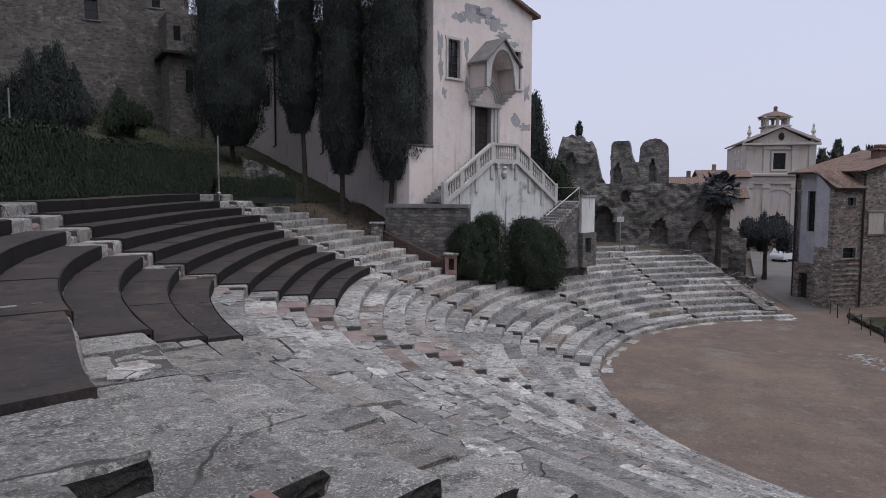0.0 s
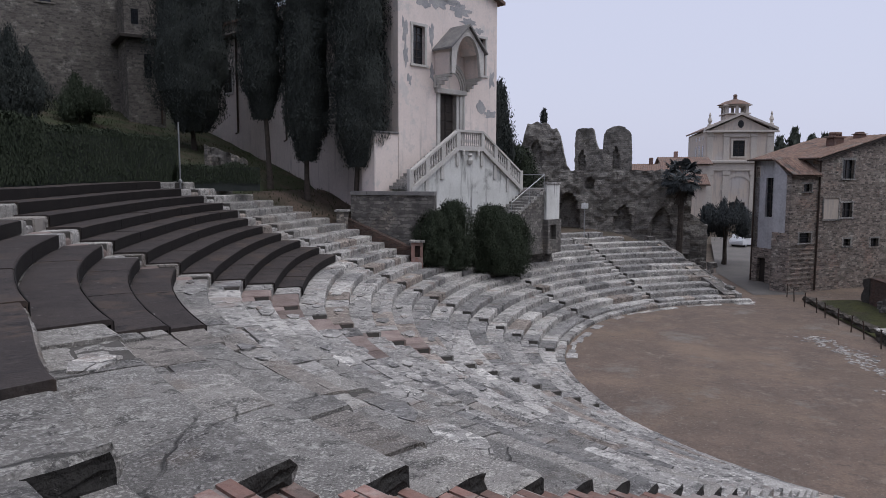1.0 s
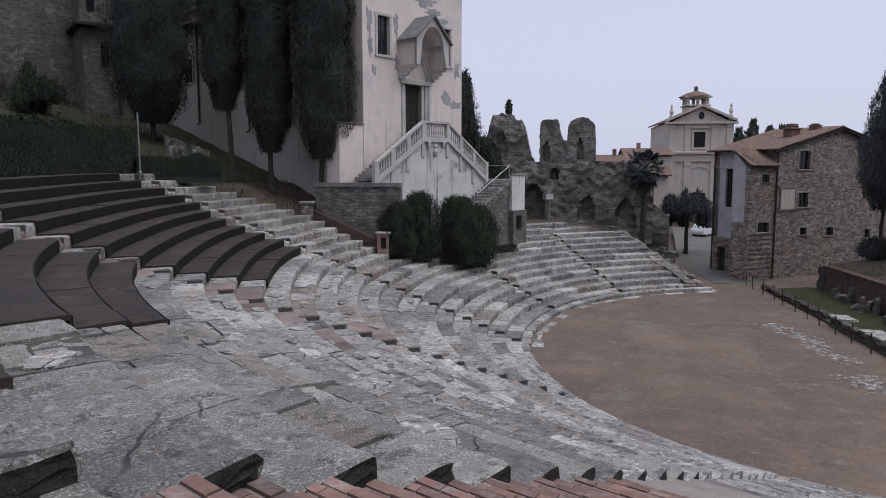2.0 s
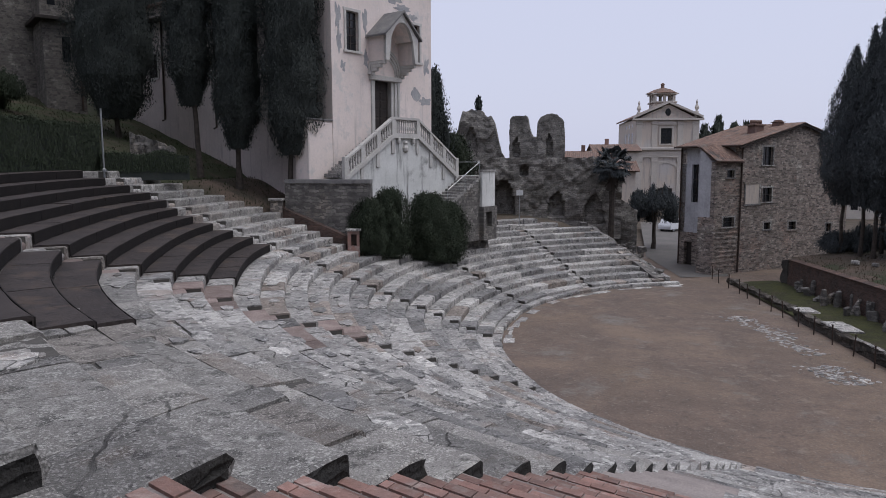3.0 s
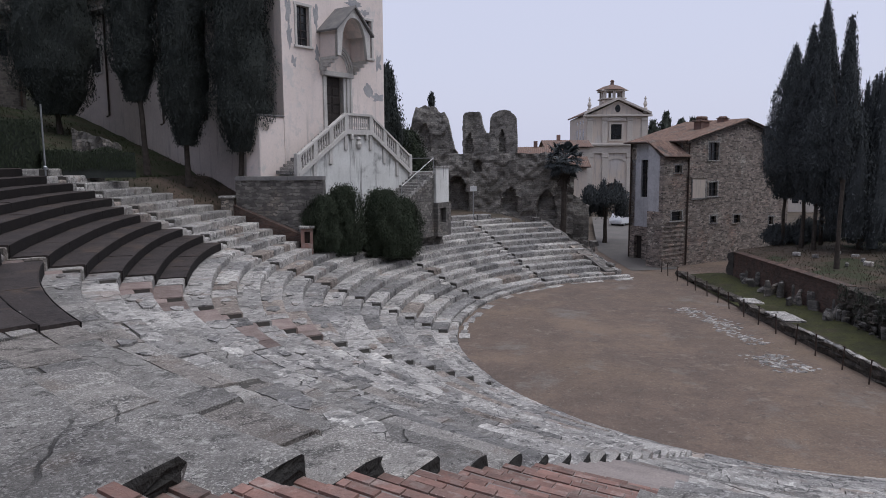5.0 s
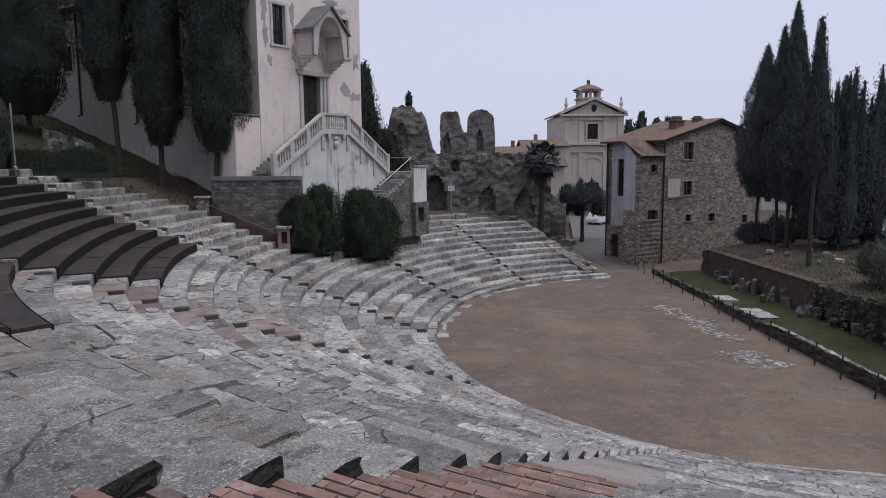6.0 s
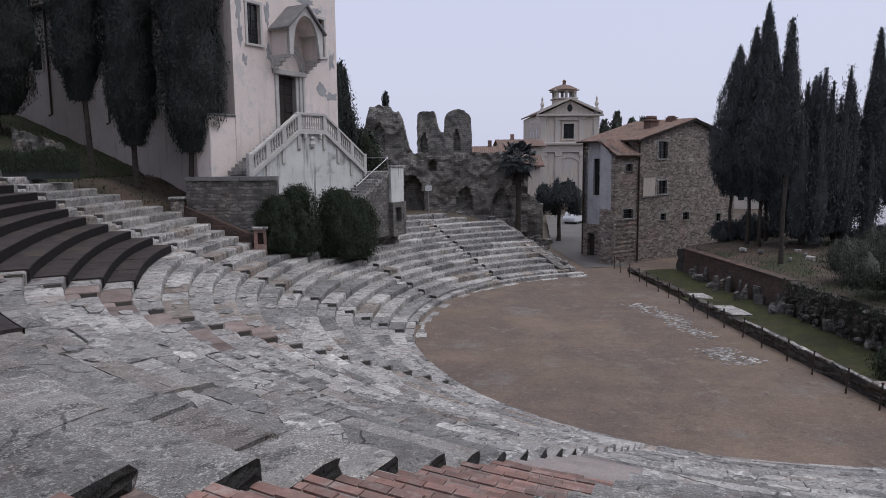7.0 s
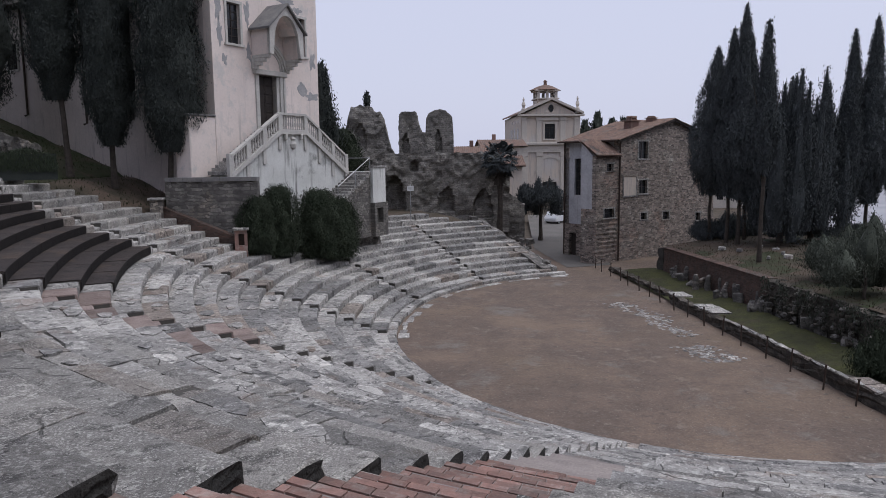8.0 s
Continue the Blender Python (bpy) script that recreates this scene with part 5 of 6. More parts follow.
# broken upper rows on the far wing
wing = empty("broken_rows", None, "broken stone seats at the top of the far wing", "seating row", "rows of the cavea", "structure")
wr = random.Random(77)
for k, a0, a1 in ((10, -46, -27), (11, -42, -31)):
    a = a0
    while a < a1:
        b = a + wr.uniform(2, 4.2)
        v, f = arc_block(a + 0.04, b - 0.04, k, wr.gauss(0, 0.06), DEEP + 0.1, RISE * k + wr.gauss(0, 0.04), RISE * k - 0.7, 0.03, 4, wr, wr.gauss(0, 0.05))
        mesh_ob("stone_block", v, f, M_SEAT, wing)
        a = b
# the cut end of the wing
bm = bmesh.new()
lo, hi = [], []
for k in range(0, 11):
    for dk in (0.0, 0.98):
        q = spot(last(min(k, 9)) + 0.05, k + dk)
        lo.append(bm.verts.new((q.x, q.y, FLOOR - 0.2)))
        hi.append(bm.verts.new((q.x, q.y, RISE * k - 0.06)))
for i in range(len(lo) - 1):
    bm.faces.new((lo[i], lo[i + 1], hi[i + 1], hi[i]))
ge = bm.faces[:]
r = bmesh.ops.extrude_face_region(bm, geom=ge)
for v in r["geom"]:
    if isinstance(v, bmesh.types.BMVert):
        v.co.x -= 0.5
tagged(part("wing_end_wall", bm, M_RUBBLE), "rubble end wall of the far wing of seats", "wall", kind="structure")
stones = random.Random(9)
for i in range(16):
    k = stones.uniform(0.5, 9.5)
    q = spot(last(int(k)) + 0.7 + stones.random() * 1.6, k)
    bm = bmesh.new()
    zb = max(FLOOR, RISE * k * 0.55)
    lump(bm, (0, 0, 0), stones.uniform(0.25, 0.6), stones.uniform(0.25, 0.5), stones.uniform(0.2, 0.4), stones)
    ob = tagged(part("fallen_stone", bm, M_RUBBLE), "fallen weathered stone block beside the seats", "stone", "fallen stones")
    ob.location = (q.x, q.y, zb + 0.1)
flat_wall("wing_slope_wall", tuple(spot(-12.6, 0.6).xy), tuple(spot(-19.5, 10.5).xy), (FLOOR, FLOOR), (0.1, 3.2), 1.0, M_RUBBLE, "sloping rubble edge of the far wing", segs=12, rough=0.12)


# ---- ruins behind the far wing ----
def ruin(name, x, y, az, width, thick, z0, top_fn, recesses=(), label="", seed=1, depth=0.35, nx=40, nz=26, material=None):
    """Blackened masonry mass: top_fn(0..1) gives its height; recesses (u, z, half width, height, depth) are arched hollows."""
    rb = empty(name, Matrix.Translation((x, y, 0)) @ bearing(az), label, "ruin", kind="structure")
    verts, faces = [], []
    for side in (0, 1):
        for i in range(nx + 1):
            u = i / nx
            top = top_fn(u)
            for j in range(nz + 1):
                z = z0 + (top - z0) * j / nz
                px = u * width
                nv = noise.noise((px * 0.55 + seed, z * 0.55, side * 7.0)) * depth + noise.noise((px * 1.9, z * 1.9 + seed, side)) * depth * 0.5
                py = (thick if side else 0.0) + nv
                if not side:
                    for cu, cz, hw, hh, dd in recesses:
                        dx = abs(px - cu * width) / hw
                        if dx < 1 and cz <= z <= cz + hh * math.sqrt(1 - dx * dx * 0.8):
                            py += dd
                verts.append((px + 0.12 * noise.noise((z * 2.0, u * 9, seed)), py, z + 0.10 * noise.noise((px * 2.3, 4.0, seed)) * (j / nz)))
    n = nz + 1
    off = (nx + 1) * n
    for i in range(nx):
        for j in range(nz):
            q = i * n + j
            faces.append((q, q + n, q + n + 1, q + 1))
            faces.append((off + q, off + q + 1, off + q + n + 1, off + q + n))
        q = i * n + nz
        faces.append((q, q + n, off + q + n, off + q))
    for i in (0, nx):
        for j in range(nz):
            q = i * n + j
            faces.append((q, q + 1, off + q + 1, off + q))
    mesh_ob("masonry", verts, faces, material or M_RUIN, rb)
    return rb


ruin("ruin_wall", -9.2, 66.4, 90.5, 15.5, 1.6, 1.2, lambda u: 8.75 - 0.10 * u + 0.12 * noise.noise((u * 14, 0, 0)) - (1.4 * smooth(0.93, 1.0, u)) - (2.2 * (1 - smooth(0.0, 0.12, u))),
     ((0.30, 3.0, 1.0, 3.6, 1.1), (0.42, 6.9, 0.45, 1.0, 0.8), (0.62, 3.2, 0.7, 2.2, 0.8), (0.84, 2.6, 0.8, 2.6, 0.9), (0.08, 5.2, 0.6, 1.4, 0.8)), "long blackened ruin wall with broken arches", 2, 0.4, 64, 36)
ruin("ruin_wall", 3.0, 66.8, 91, 4.8, 1.4, 0.4, lambda u: 7.0 - 3.2 * u + 0.5 * noise.noise((u * 9, 2, 0)), ((0.5, 1.5, 0.5, 2.0, 0.7),), "lower broken end of the ruin wall", 5, 0.35, 26, 22)
ruin("ruin_tower", -4.35, 72.0, 92, 2.7, 1.8, 6.0, lambda u: 12.9 - 2.1 * smooth(0.62, 0.85, u) - 0.5 * (1 - smooth(0, 0.15, u)) + 0.1 * noise.noise((u * 9, 0, 0)), ((0.25, 8.6, 0.4, 2.0, 0.5),), "broken tower stump of dark old masonry", 8, 0.22, 22, 26)
ruin("ruin_tower", -1.65, 72.0, 91, 2.85, 2.0, 6.0, lambda u: 10.6 + 2.5 * math.sqrt(max(0.0, min(1, 1 - (2 * u - 1) ** 2))) ** 0.45 * (0.98 if 0.02 < u < 0.98 else 0.6), ((0.45, 8.8, 0.3, 2.2, 0.5),), "rounded tower stump of dark old masonry", 12, 0.22, 24, 26)
ruin("ruin_tower", -9.9, 73.5, 88, 4.9, 2.2, 6.0, lambda u: 8.8 + 4.8 * min(0.55 + 0.45 * smooth(0.0, 0.14, u), 1 - 0.85 * smooth(0.72, 1.0, u) - 0.12 * smooth(0.55, 0.6, u)) + 0.25 * noise.noise((u * 8, 1, 0)), ((0.3, 9.0, 0.6, 2.8, 0.5),), "large jagged ruin stump with overgrown top", 15, 0.4, 34, 30)
ruin("ruin_tower", -13.0, 73.0, 90, 3.4, 1.8, 6.0, lambda u: 11.3 + 0.5 * noise.noise((u * 5, 2, 0)) - 2.0 * smooth(0.8, 1.0, u), (), "low ruin stump with overgrown top", 19, 0.4, 20, 20)
for x, y, z, h in ((-7.7, 74.2, 13.3, 1.7), (-11.6, 73.6, 11.4, 1.6)):
    cypress(x, y, z, h, 0.3, 0.2, int(h * 10), n=500, leaf=0.16, label="small dark conifer growing on top of the ruin", group="saplings on the ruins")

# low wall with coping along the path, lane and its stones
flat_wall("path_kerb", (8.6, 52.4), (7.0, 70.0), (FLOOR, FLOOR), (-0.1, 0.0), 0.5, M_SEAT, "low pale stone kerb along the lane", segs=20, rough=0.05)
lane = mesh_ob("lane", [(9.6, 54, FLOOR + 0.03), (13.3, 55, FLOOR + 0.03), (13.9, 66, FLOOR + 0.05), (16, 95, 0.5), (11.5, 95, 0.5), (8.6, 66, FLOOR + 0.05)], [(0, 1, 2, 5), (5, 2, 3, 4)], M_ASPHALT)
tagged(lane, "grey paved lane leading out past the house", "lane", kind="structure")
for i in range(16):
    bm = bmesh.new()
    w = stones.uniform(0.3, 0.7)
    h = stones.uniform(0.25, 0.8)
    cuboid(bm, -w / 2, w / 2, -w * 0.4, w * 0.4, 0, h, 0.05)
    for v in bm.verts:
        v.co += Vector((stones.gauss(0, 0.03), stones.gauss(0, 0.03), stones.gauss(0, 0.03)))
    ob = tagged(part("carved_fragment", bm, M_RUBBLE), "weathered carved stone fragment set along the path", "stone", "stone fragments by the lane")
    ob.matrix_world = Matrix.Translation((stones.uniform(4.5, 8.0), stones.uniform(60, 67), 0.15 + stones.random() * 0.3)) @ Matrix.Rotation(stones.uniform(0, 3), 4, "Z")


# ---- the stone house by the lane ----
HOUSE = Matrix.Translation((14.25, 57.05, 0)) @ bearing(53)
LEFT_SIDE = Matrix.Rotation(-math.pi / 2, 4, "Z")


def tile_roof(parent, corners, name="roof", rows_n=14, cols=40, label="old terracotta pantile roof"):
    """A pantile slope between four corners (eave a, eave b, ridge b, ridge a): waved sheet with thickness."""
    a, b, c, d = [Vector(q) for q in corners]
    nrm = (b - a).cross(d - a).normalized()
    if nrm.z < 0:
        nrm = -nrm
    rng = random.Random(int(a.length * 50))
    verts, faces = [], []
    sub = 4
    for i in range(cols * sub + 1):
        u = i / (cols * sub)
        for j in range(rows_n + 1):
            v = j / rows_n
            p = (a + (b - a) * u) * (1 - v) + (d + (c - d) * u) * v
            verts.append(p + nrm * (0.055 * abs(math.sin(math.pi * u * cols)) + 0.07 + rng.uniform(-0.02, 0.02)))
    n = rows_n + 1
    for i in range(cols * sub):
        for j in range(rows_n):
            q = i * n + j
            faces.append((q, q + n, q + n + 1, q + 1))
    base = len(verts)
    verts += [p - nrm * 0.06 for p in (a, b, c, d)]
    faces.append((base, base + 3, base + 2, base + 1))
    return mesh_ob(name, verts, faces, M_TILE, parent, label)


def build_house():
    ho = empty("stone_house", HOUSE, "three-storey rubble stone house with terracotta roof", "house")
    W, D, eave, apex, z0 = 13.6, 5.9, 9.5, 11.25, -0.6
    wins = [(2.45, 3.65, 7.95, 9.35), (2.62, 3.7, 5.05, 6.15), (2.95, 3.72, 2.86, 3.4), (5.97, 6.85, 2.7, 3.35), (10.9, 11.5, 2.3, 3.0)]
    blocked = (0.62, 2.2, 4.95, 6.5)
    bm = bmesh.new()
    wall_with_holes(bm, 0, W, z0, eave, 0, 0.55, wins)
    prism(bm, [(0, eave), (W, eave), (6.95, apex)], 0, 0.55)
    part("front_wall", bm, M_HOUSE, ho, "coursed rubble stone wall")
    for w in wins:
        framed_window(ho, *w, 0, M_SEAT, 0.13, 0.03, (1 if w[3] - w[2] > 1 else 0, 1))
    bp = empty("blocked_window")
    bp.parent = ho
    box_part("infill", M_FARCH, bp, blocked[0], blocked[1], -0.02, 0.02, blocked[2], blocked[3])
    for b in ((blocked[0] - 0.12, blocked[0], blocked[2], blocked[3]), (blocked[1], blocked[1] + 0.12, blocked[2], blocked[3]), (blocked[0] - 0.2, blocked[1] + 0.2, blocked[3], blocked[3] + 0.14), (blocked[0] - 0.2, blocked[1] + 0.2, blocked[2] - 0.14, blocked[2])):
        box_part("surround", M_SEAT, bp, b[0], b[1], -0.07, 0.03, b[2], b[3], 0.01)
    # side towards the lane: pale render above stone, with a tall balcony opening
    hole = (-4.75, -4.05, 4.9, 8.0)
    bm = bmesh.new()
    wall_with_holes(bm, -D, -0.55, 2.4, eave, 0.0, 0.55, [hole, (-5.75, -5.4, 8.1, 8.9)])
    ob = part("lane_wall", bm, M_GREYBLUE, ho, "pale blue-grey flaking render")
    ob.matrix_local = LEFT_SIDE
    bm = bmesh.new()
    wall_with_holes(bm, -D, -0.55, z0, 2.4, -0.12, 0.5, [(-5.2, -4.4, z0, 1.6)])
    ob = part("lane_wall_base", bm, M_HOUSE, ho)
    ob.matrix_local = LEFT_SIDE
    framed_window(ho, *hole, 0, None, bars=(1, 4), turn=LEFT_SIDE, name="balcony_opening")
    framed_window(ho, -5.75, -5.4, 8.1, 8.9, 0, M_CREAM, 0.08, 0.03, (0, 1), turn=LEFT_SIDE)
    sh = empty("shutter")
    sh.parent = ho
    sh.matrix_local = LEFT_SIDE
    for i in range(12):
        box_part("louvre", M_GREYRENDER, sh, -4.0, -3.5, -0.09, -0.04, 6.6 + i * 0.11, 6.68 + i * 0.11)
    box_part("arched_door", M_WOOD, ho, 0.2, 0.26, 4.4, 5.2, z0, 1.6)
    bm = bmesh.new()
    cuboid(bm, W - 0.55, W, 0.55, D - 0.55, z0, eave)
    cuboid(bm, 0.0, W, D - 0.55, D, z0, eave)
    prism(bm, [(0, eave), (W, eave), (6.95, apex)], D - 0.55, D)
    part("back_wall", bm, M_HOUSE, ho)
    # projecting corner block under its own little roof
    tower = [(-1.75, -0.55, 3.25, 3.98), (-1.55, -0.75, 7.0, 7.55)]
    bm = bmesh.new()
    wall_with_holes(bm, -2.75, -0.004, z0, 8.2, -0.03, 0.4, tower)
    part("corner_block", bm, M_HOUSE, ho, "coursed stone corner block")
    for w in tower:
        framed_window(ho, *w, -0.03, M_SEAT, 0.12, 0.04, (0, 1))
    bm = bmesh.new()
    prism(bm, [(-1.5, 4.0), (-0.37, 4.0), (-0.37, 8.2), (-1.5, 9.3)], -2.75, -2.4)
    ob = part("corner_block_side", bm, M_GREYBLUE, ho, "smooth grey rendered side")
    ob.matrix_local = LEFT_SIDE
    bm = bmesh.new()
    cuboid(bm, -1.5, -0.37, -2.77, -2.4, z0, 4.0)
    ob = part("corner_block_side_base", bm, M_HOUSE, ho)
    ob.matrix_local = LEFT_SIDE
    tile_roof(ho, ((-3.0, -0.35, 8.15), (0.1, -0.35, 8.15), (0.1, 1.6, 9.45), (-3.0, 1.6, 9.45)), "corner_roof", 7, 14)
    # main roof
    tile_roof(ho, ((-0.45, -0.35, eave - 0.12), (-0.45, D + 0.3, eave - 0.12), (6.95, D + 0.3, apex), (6.95, -0.35, apex)), "roof", 14, 30)
    tile_roof(ho, ((W + 0.45, -0.35, eave - 0.12), (W + 0.45, D + 0.3, eave - 0.12), (6.95, D + 0.3, apex), (6.95, -0.35, apex)), "roof", 14, 30)
    bm = bmesh.new()
    prism(bm, [(-0.5, eave - 0.3), (6.95, apex - 0.16), (W + 0.5, eave - 0.3), (W + 0.5, eave - 0.16), (6.95, apex - 0.02), (-0.5, eave - 0.16)], -0.32, -0.16)
    part("verge_board", bm, M_WOOD, ho, "dark timber verge")
    bm = bmesh.new()
    tube(bm, [(-0.6, -0.2, eave - 0.1), (-0.6, D + 0.3, eave - 0.1)], 0.08, 6)
    part("gutter", bm, M_IRON, ho)
    for x, y, z1 in ((-0.02, -0.12, 9.4), (-0.12, D - 0.1, 9.4)):
        bm = bmesh.new()
        tube(bm, [(x, y, z0 + 0.3), (x, y, z1)], 0.07, 8)
        part("downpipe", bm, M_IRON, ho, "dark metal downpipe")
    for x, y, z, w, h in ((4.0, 2.0, 10.4, 0.55, 1.15), (6.2, 1.6, 11.1, 0.3, 0.5)):
        chim = empty("chimney")
        chim.parent = ho
        box_part("chimney_shaft", M_BRICK, chim, x - w, x + w, y - 0.35, y + 0.35, z - 0.7, z + h * 0.6, 0.02)
        box_part("chimney_cap", M_TILE, chim, x - w * 1.25, x + w * 1.25, y - 0.45, y + 0.45, z + h * 0.6, z + h * 0.72, 0.02)
        box_part("chimney_hood", M_TILE, chim, x - w * 0.75, x + w * 0.75, y - 0.3, y + 0.3, z + h * 0.8, z + h, 0.06)
        for i in (-1, 0, 1):
            box_part("hood_pier", M_BRICK, chim, x + i * w * 0.6 - 0.06, x + i * w * 0.6 + 0.06, y - 0.28, y + 0.28, z + h * 0.7, z + h * 0.82)
    # proud courses at the foot of the corner block
    for i in range(9):
        box_part("string_stone", M_HOUSE, ho, -2.78, -0.2, -0.075, -0.025, 0.2 + i * 0.36, 0.34 + i * 0.36, 0.015)


build_house()

# ---- the far church ----
def far_church():
    fc = empty("far_church", Matrix.Translation((16.6, 149.0, 0)) @ bearing(85.4), "pale ochre baroque church with pediment and roof lantern", "church")
    W, D, z0, zc, ze, za = 12.6, 20.0, -4.0, 11.0, 17.2, 20.6
    bm = bmesh.new()
    wall_with_holes(bm, 0, W, zc, ze, 0, 0.8, [(5.0, 7.2, 12.2, 15.3)])
    part("upper_front", bm, M_FARCH, fc)
    bm = bmesh.new()
    wall_with_holes(bm, -0.3, W + 0.3, z0, zc, -0.4, 0.8, [(4.6, 7.6, z0, 3.2)])
    part("lower_front", bm, M_FARCH, fc)
    for i, (a, b) in enumerate(((1.5, 3.0), (4.6, 6.1), (7.4, 8.9))):
        pass
    bm = bmesh.new()
    side = [(0.8, z0), (D, z0), (D, ze), (0.8, ze)]
    prism(bm, [(x, z) for x, z in side], 0, 0.8)
    ob = part("side_wall", bm, M_FARCH, fc)
    ob.matrix_local = Matrix(((0, 1, 0, 0), (1, 0, 0, 0), (0, 0, 1, 0), (0, 0, 0, 1)))
    for y in (3.0, 6.5, 10.0):
        box_part("side_window", M_DARK, fc, -0.02, 0.1, y, y + 1.1, 11.5, 14.5)
        box_part("side_window", M_DARK, fc, -0.02, 0.1, y, y + 0.8, 15.6, 16.3)
    bm = bmesh.new()
    cuboid(bm, W - 0.8, W, 0.8, D, z0, ze)
    cuboid(bm, 0.8, W - 0.8, D - 0.8, D, z0, ze)
    part("rear_wall", bm, M_FARCH, fc)
    bm = bmesh.new()
    prism(bm, [(0.5, ze), (W - 0.5, ze), (W / 2, za - 0.5)], -0.05, 0.5)
    prism(bm, [(0.05, ze), (W - 0.05, ze), (W / 2, za - 0.55)], 0.55, D)
    part("tympanum", bm, M_FARCH, fc)
    for s in (0, 1):
        x0 = -0.5 if s == 0 else W + 0.5
        bm = bmesh.new()
        prism(bm, [(x0, ze + 0.1), (W / 2, za - 0.35), (W / 2, za + 0.15), (x0, ze + 0.55)], -0.9, 0.4)
        part("raking_cornice", bm, M_CREAM, fc)
        bm = bmesh.new()
        prism(bm, [(x0 * 1.0, ze + 0.05), (W / 2, za - 0.4), (W / 2, za - 0.1), (x0, ze + 0.35)], 0.4, D + 0.5)
        part("roof", bm, M_TILE, fc, "terracotta roof slope")
    box_part("pediment_cornice", M_CREAM, fc, -0.7, W + 0.7, -0.8, 0.3, ze - 0.35, ze + 0.05, 0.05)
    box_part("main_cornice", M_CREAM, fc, -1.1, W + 1.1, -1.2, 0.3, zc - 0.1, zc + 0.45, 0.08)
    box_part("frieze", M_CREAM, fc, -0.6, W + 0.6, -0.65, 0.1, zc - 1.3, zc - 0.1, 0.05)
    box_part("architrave", M_CREAM, fc, -0.7, W + 0.7, -0.75, 0.1, zc - 1.6, zc - 1.3, 0.04)
    for x in (0.1, 3.2, 8.3, 11.3):
        box_part("upper_pilaster", M_CREAM, fc, x, x + 1.1, -0.22, 0.02, zc + 0.45, ze - 0.35, 0.03)
        box_part("capital", M_CREAM, fc, x - 0.12, x + 1.22, -0.32, 0.02, ze - 1.15, ze - 0.4, 0.06)
        box_part("lower_pilaster", M_CREAM, fc, x, x + 1.2, -0.65, -0.38, z0, zc - 1.6, 0.03)
        box_part("capital", M_CREAM, fc, x - 0.12, x + 1.32, -0.75, -0.36, zc - 2.5, zc - 1.6, 0.06)
    framed_window(fc, 5.0, 7.2, 12.2, 15.3, 0, M_CREAM, 0.35, 0.2, (1, 3))
    bm = bmesh.new()
    m = 10
    prism(bm, [(6.1 + 2.0 * math.cos(math.pi * j / m), 16.0 + 0.8 * math.sin(math.pi * j / m)) for j in range(m + 1)], -0.4, 0.02)
    part("window_pediment", bm, M_CREAM, fc)
    for cx, r0, r1 in ((6.1, 2.7, 3.3),):
        bm = bmesh.new()
        m = 18
        prism(bm, [(cx + r1 * math.cos(math.pi * j / m), 5.6 + r1 * math.sin(math.pi * j / m)) for j in range(m + 1)] + [(cx + r0 * math.cos(math.pi * j / m), 5.6 + r0 * math.sin(math.pi * j / m)) for j in range(m, -1, -1)], -0.55, -0.38)
        part("blind_arch", bm, M_CREAM, fc)
    bm = bmesh.new()
    m = 16
    prism(bm, [(W / 2 + 0.55 * math.cos(2 * math.pi * j / m), 18.5 + 0.75 * math.sin(2 * math.pi * j / m)) for j in range(m)], -0.12, -0.02)
    part("oval_niche", bm, M_DARK, fc)
    box_part("door_leaf", M_WOOD, fc, 4.6, 7.6, 0.1, 0.2, z0, 3.2)
    # lantern
    lan = empty("lantern")
    lan.parent = fc
    cx, cy = W / 2 - 0.1, 5.0
    box_part("lantern_base", M_FARCH, lan, cx - 2.2, cx + 2.2, cy - 2.2, cy + 2.2, 18.0, 20.6, 0.1)
    box_part("lantern_sill", M_CREAM, lan, cx - 2.5, cx + 2.5, cy - 2.5, cy + 2.5, 20.6, 20.9, 0.05)
    for sx in (-1.9, 0, 1.9):
        for sy in (-1.9, 0, 1.9):
            if sx or sy:
                box_part("lantern_pier", M_CREAM, lan, cx + sx - 0.28, cx + sx + 0.28, cy + sy - 0.28, cy + sy + 0.28, 20.9, 22.3, 0.03)
    box_part("lantern_cornice", M_CREAM, lan, cx - 2.6, cx + 2.6, cy - 2.6, cy + 2.6, 22.3, 22.6, 0.05)
    bm = bmesh.new()
    lathe(bm, [(3.5, 22.6), (1.8, 23.4), (0.4, 23.8), (0.35, 24.3), (0.45, 24.5), (0.2, 24.8)], 8, cx, cy)
    part("lantern_roof", bm, M_TILE, lan)
    for x, y in ((1.0, 2.5), (W - 0.6, 0.2)):
        bm = bmesh.new()
        lathe(bm, [(0.45, 17.4), (0.45, 18.6), (0.2, 18.8), (0.45, 19.4), (0.15, 20.2), (0.25, 20.5), (0.05, 21.0)], 8, x, y)
        part("finial", bm, M_CREAM, fc)


far_church()


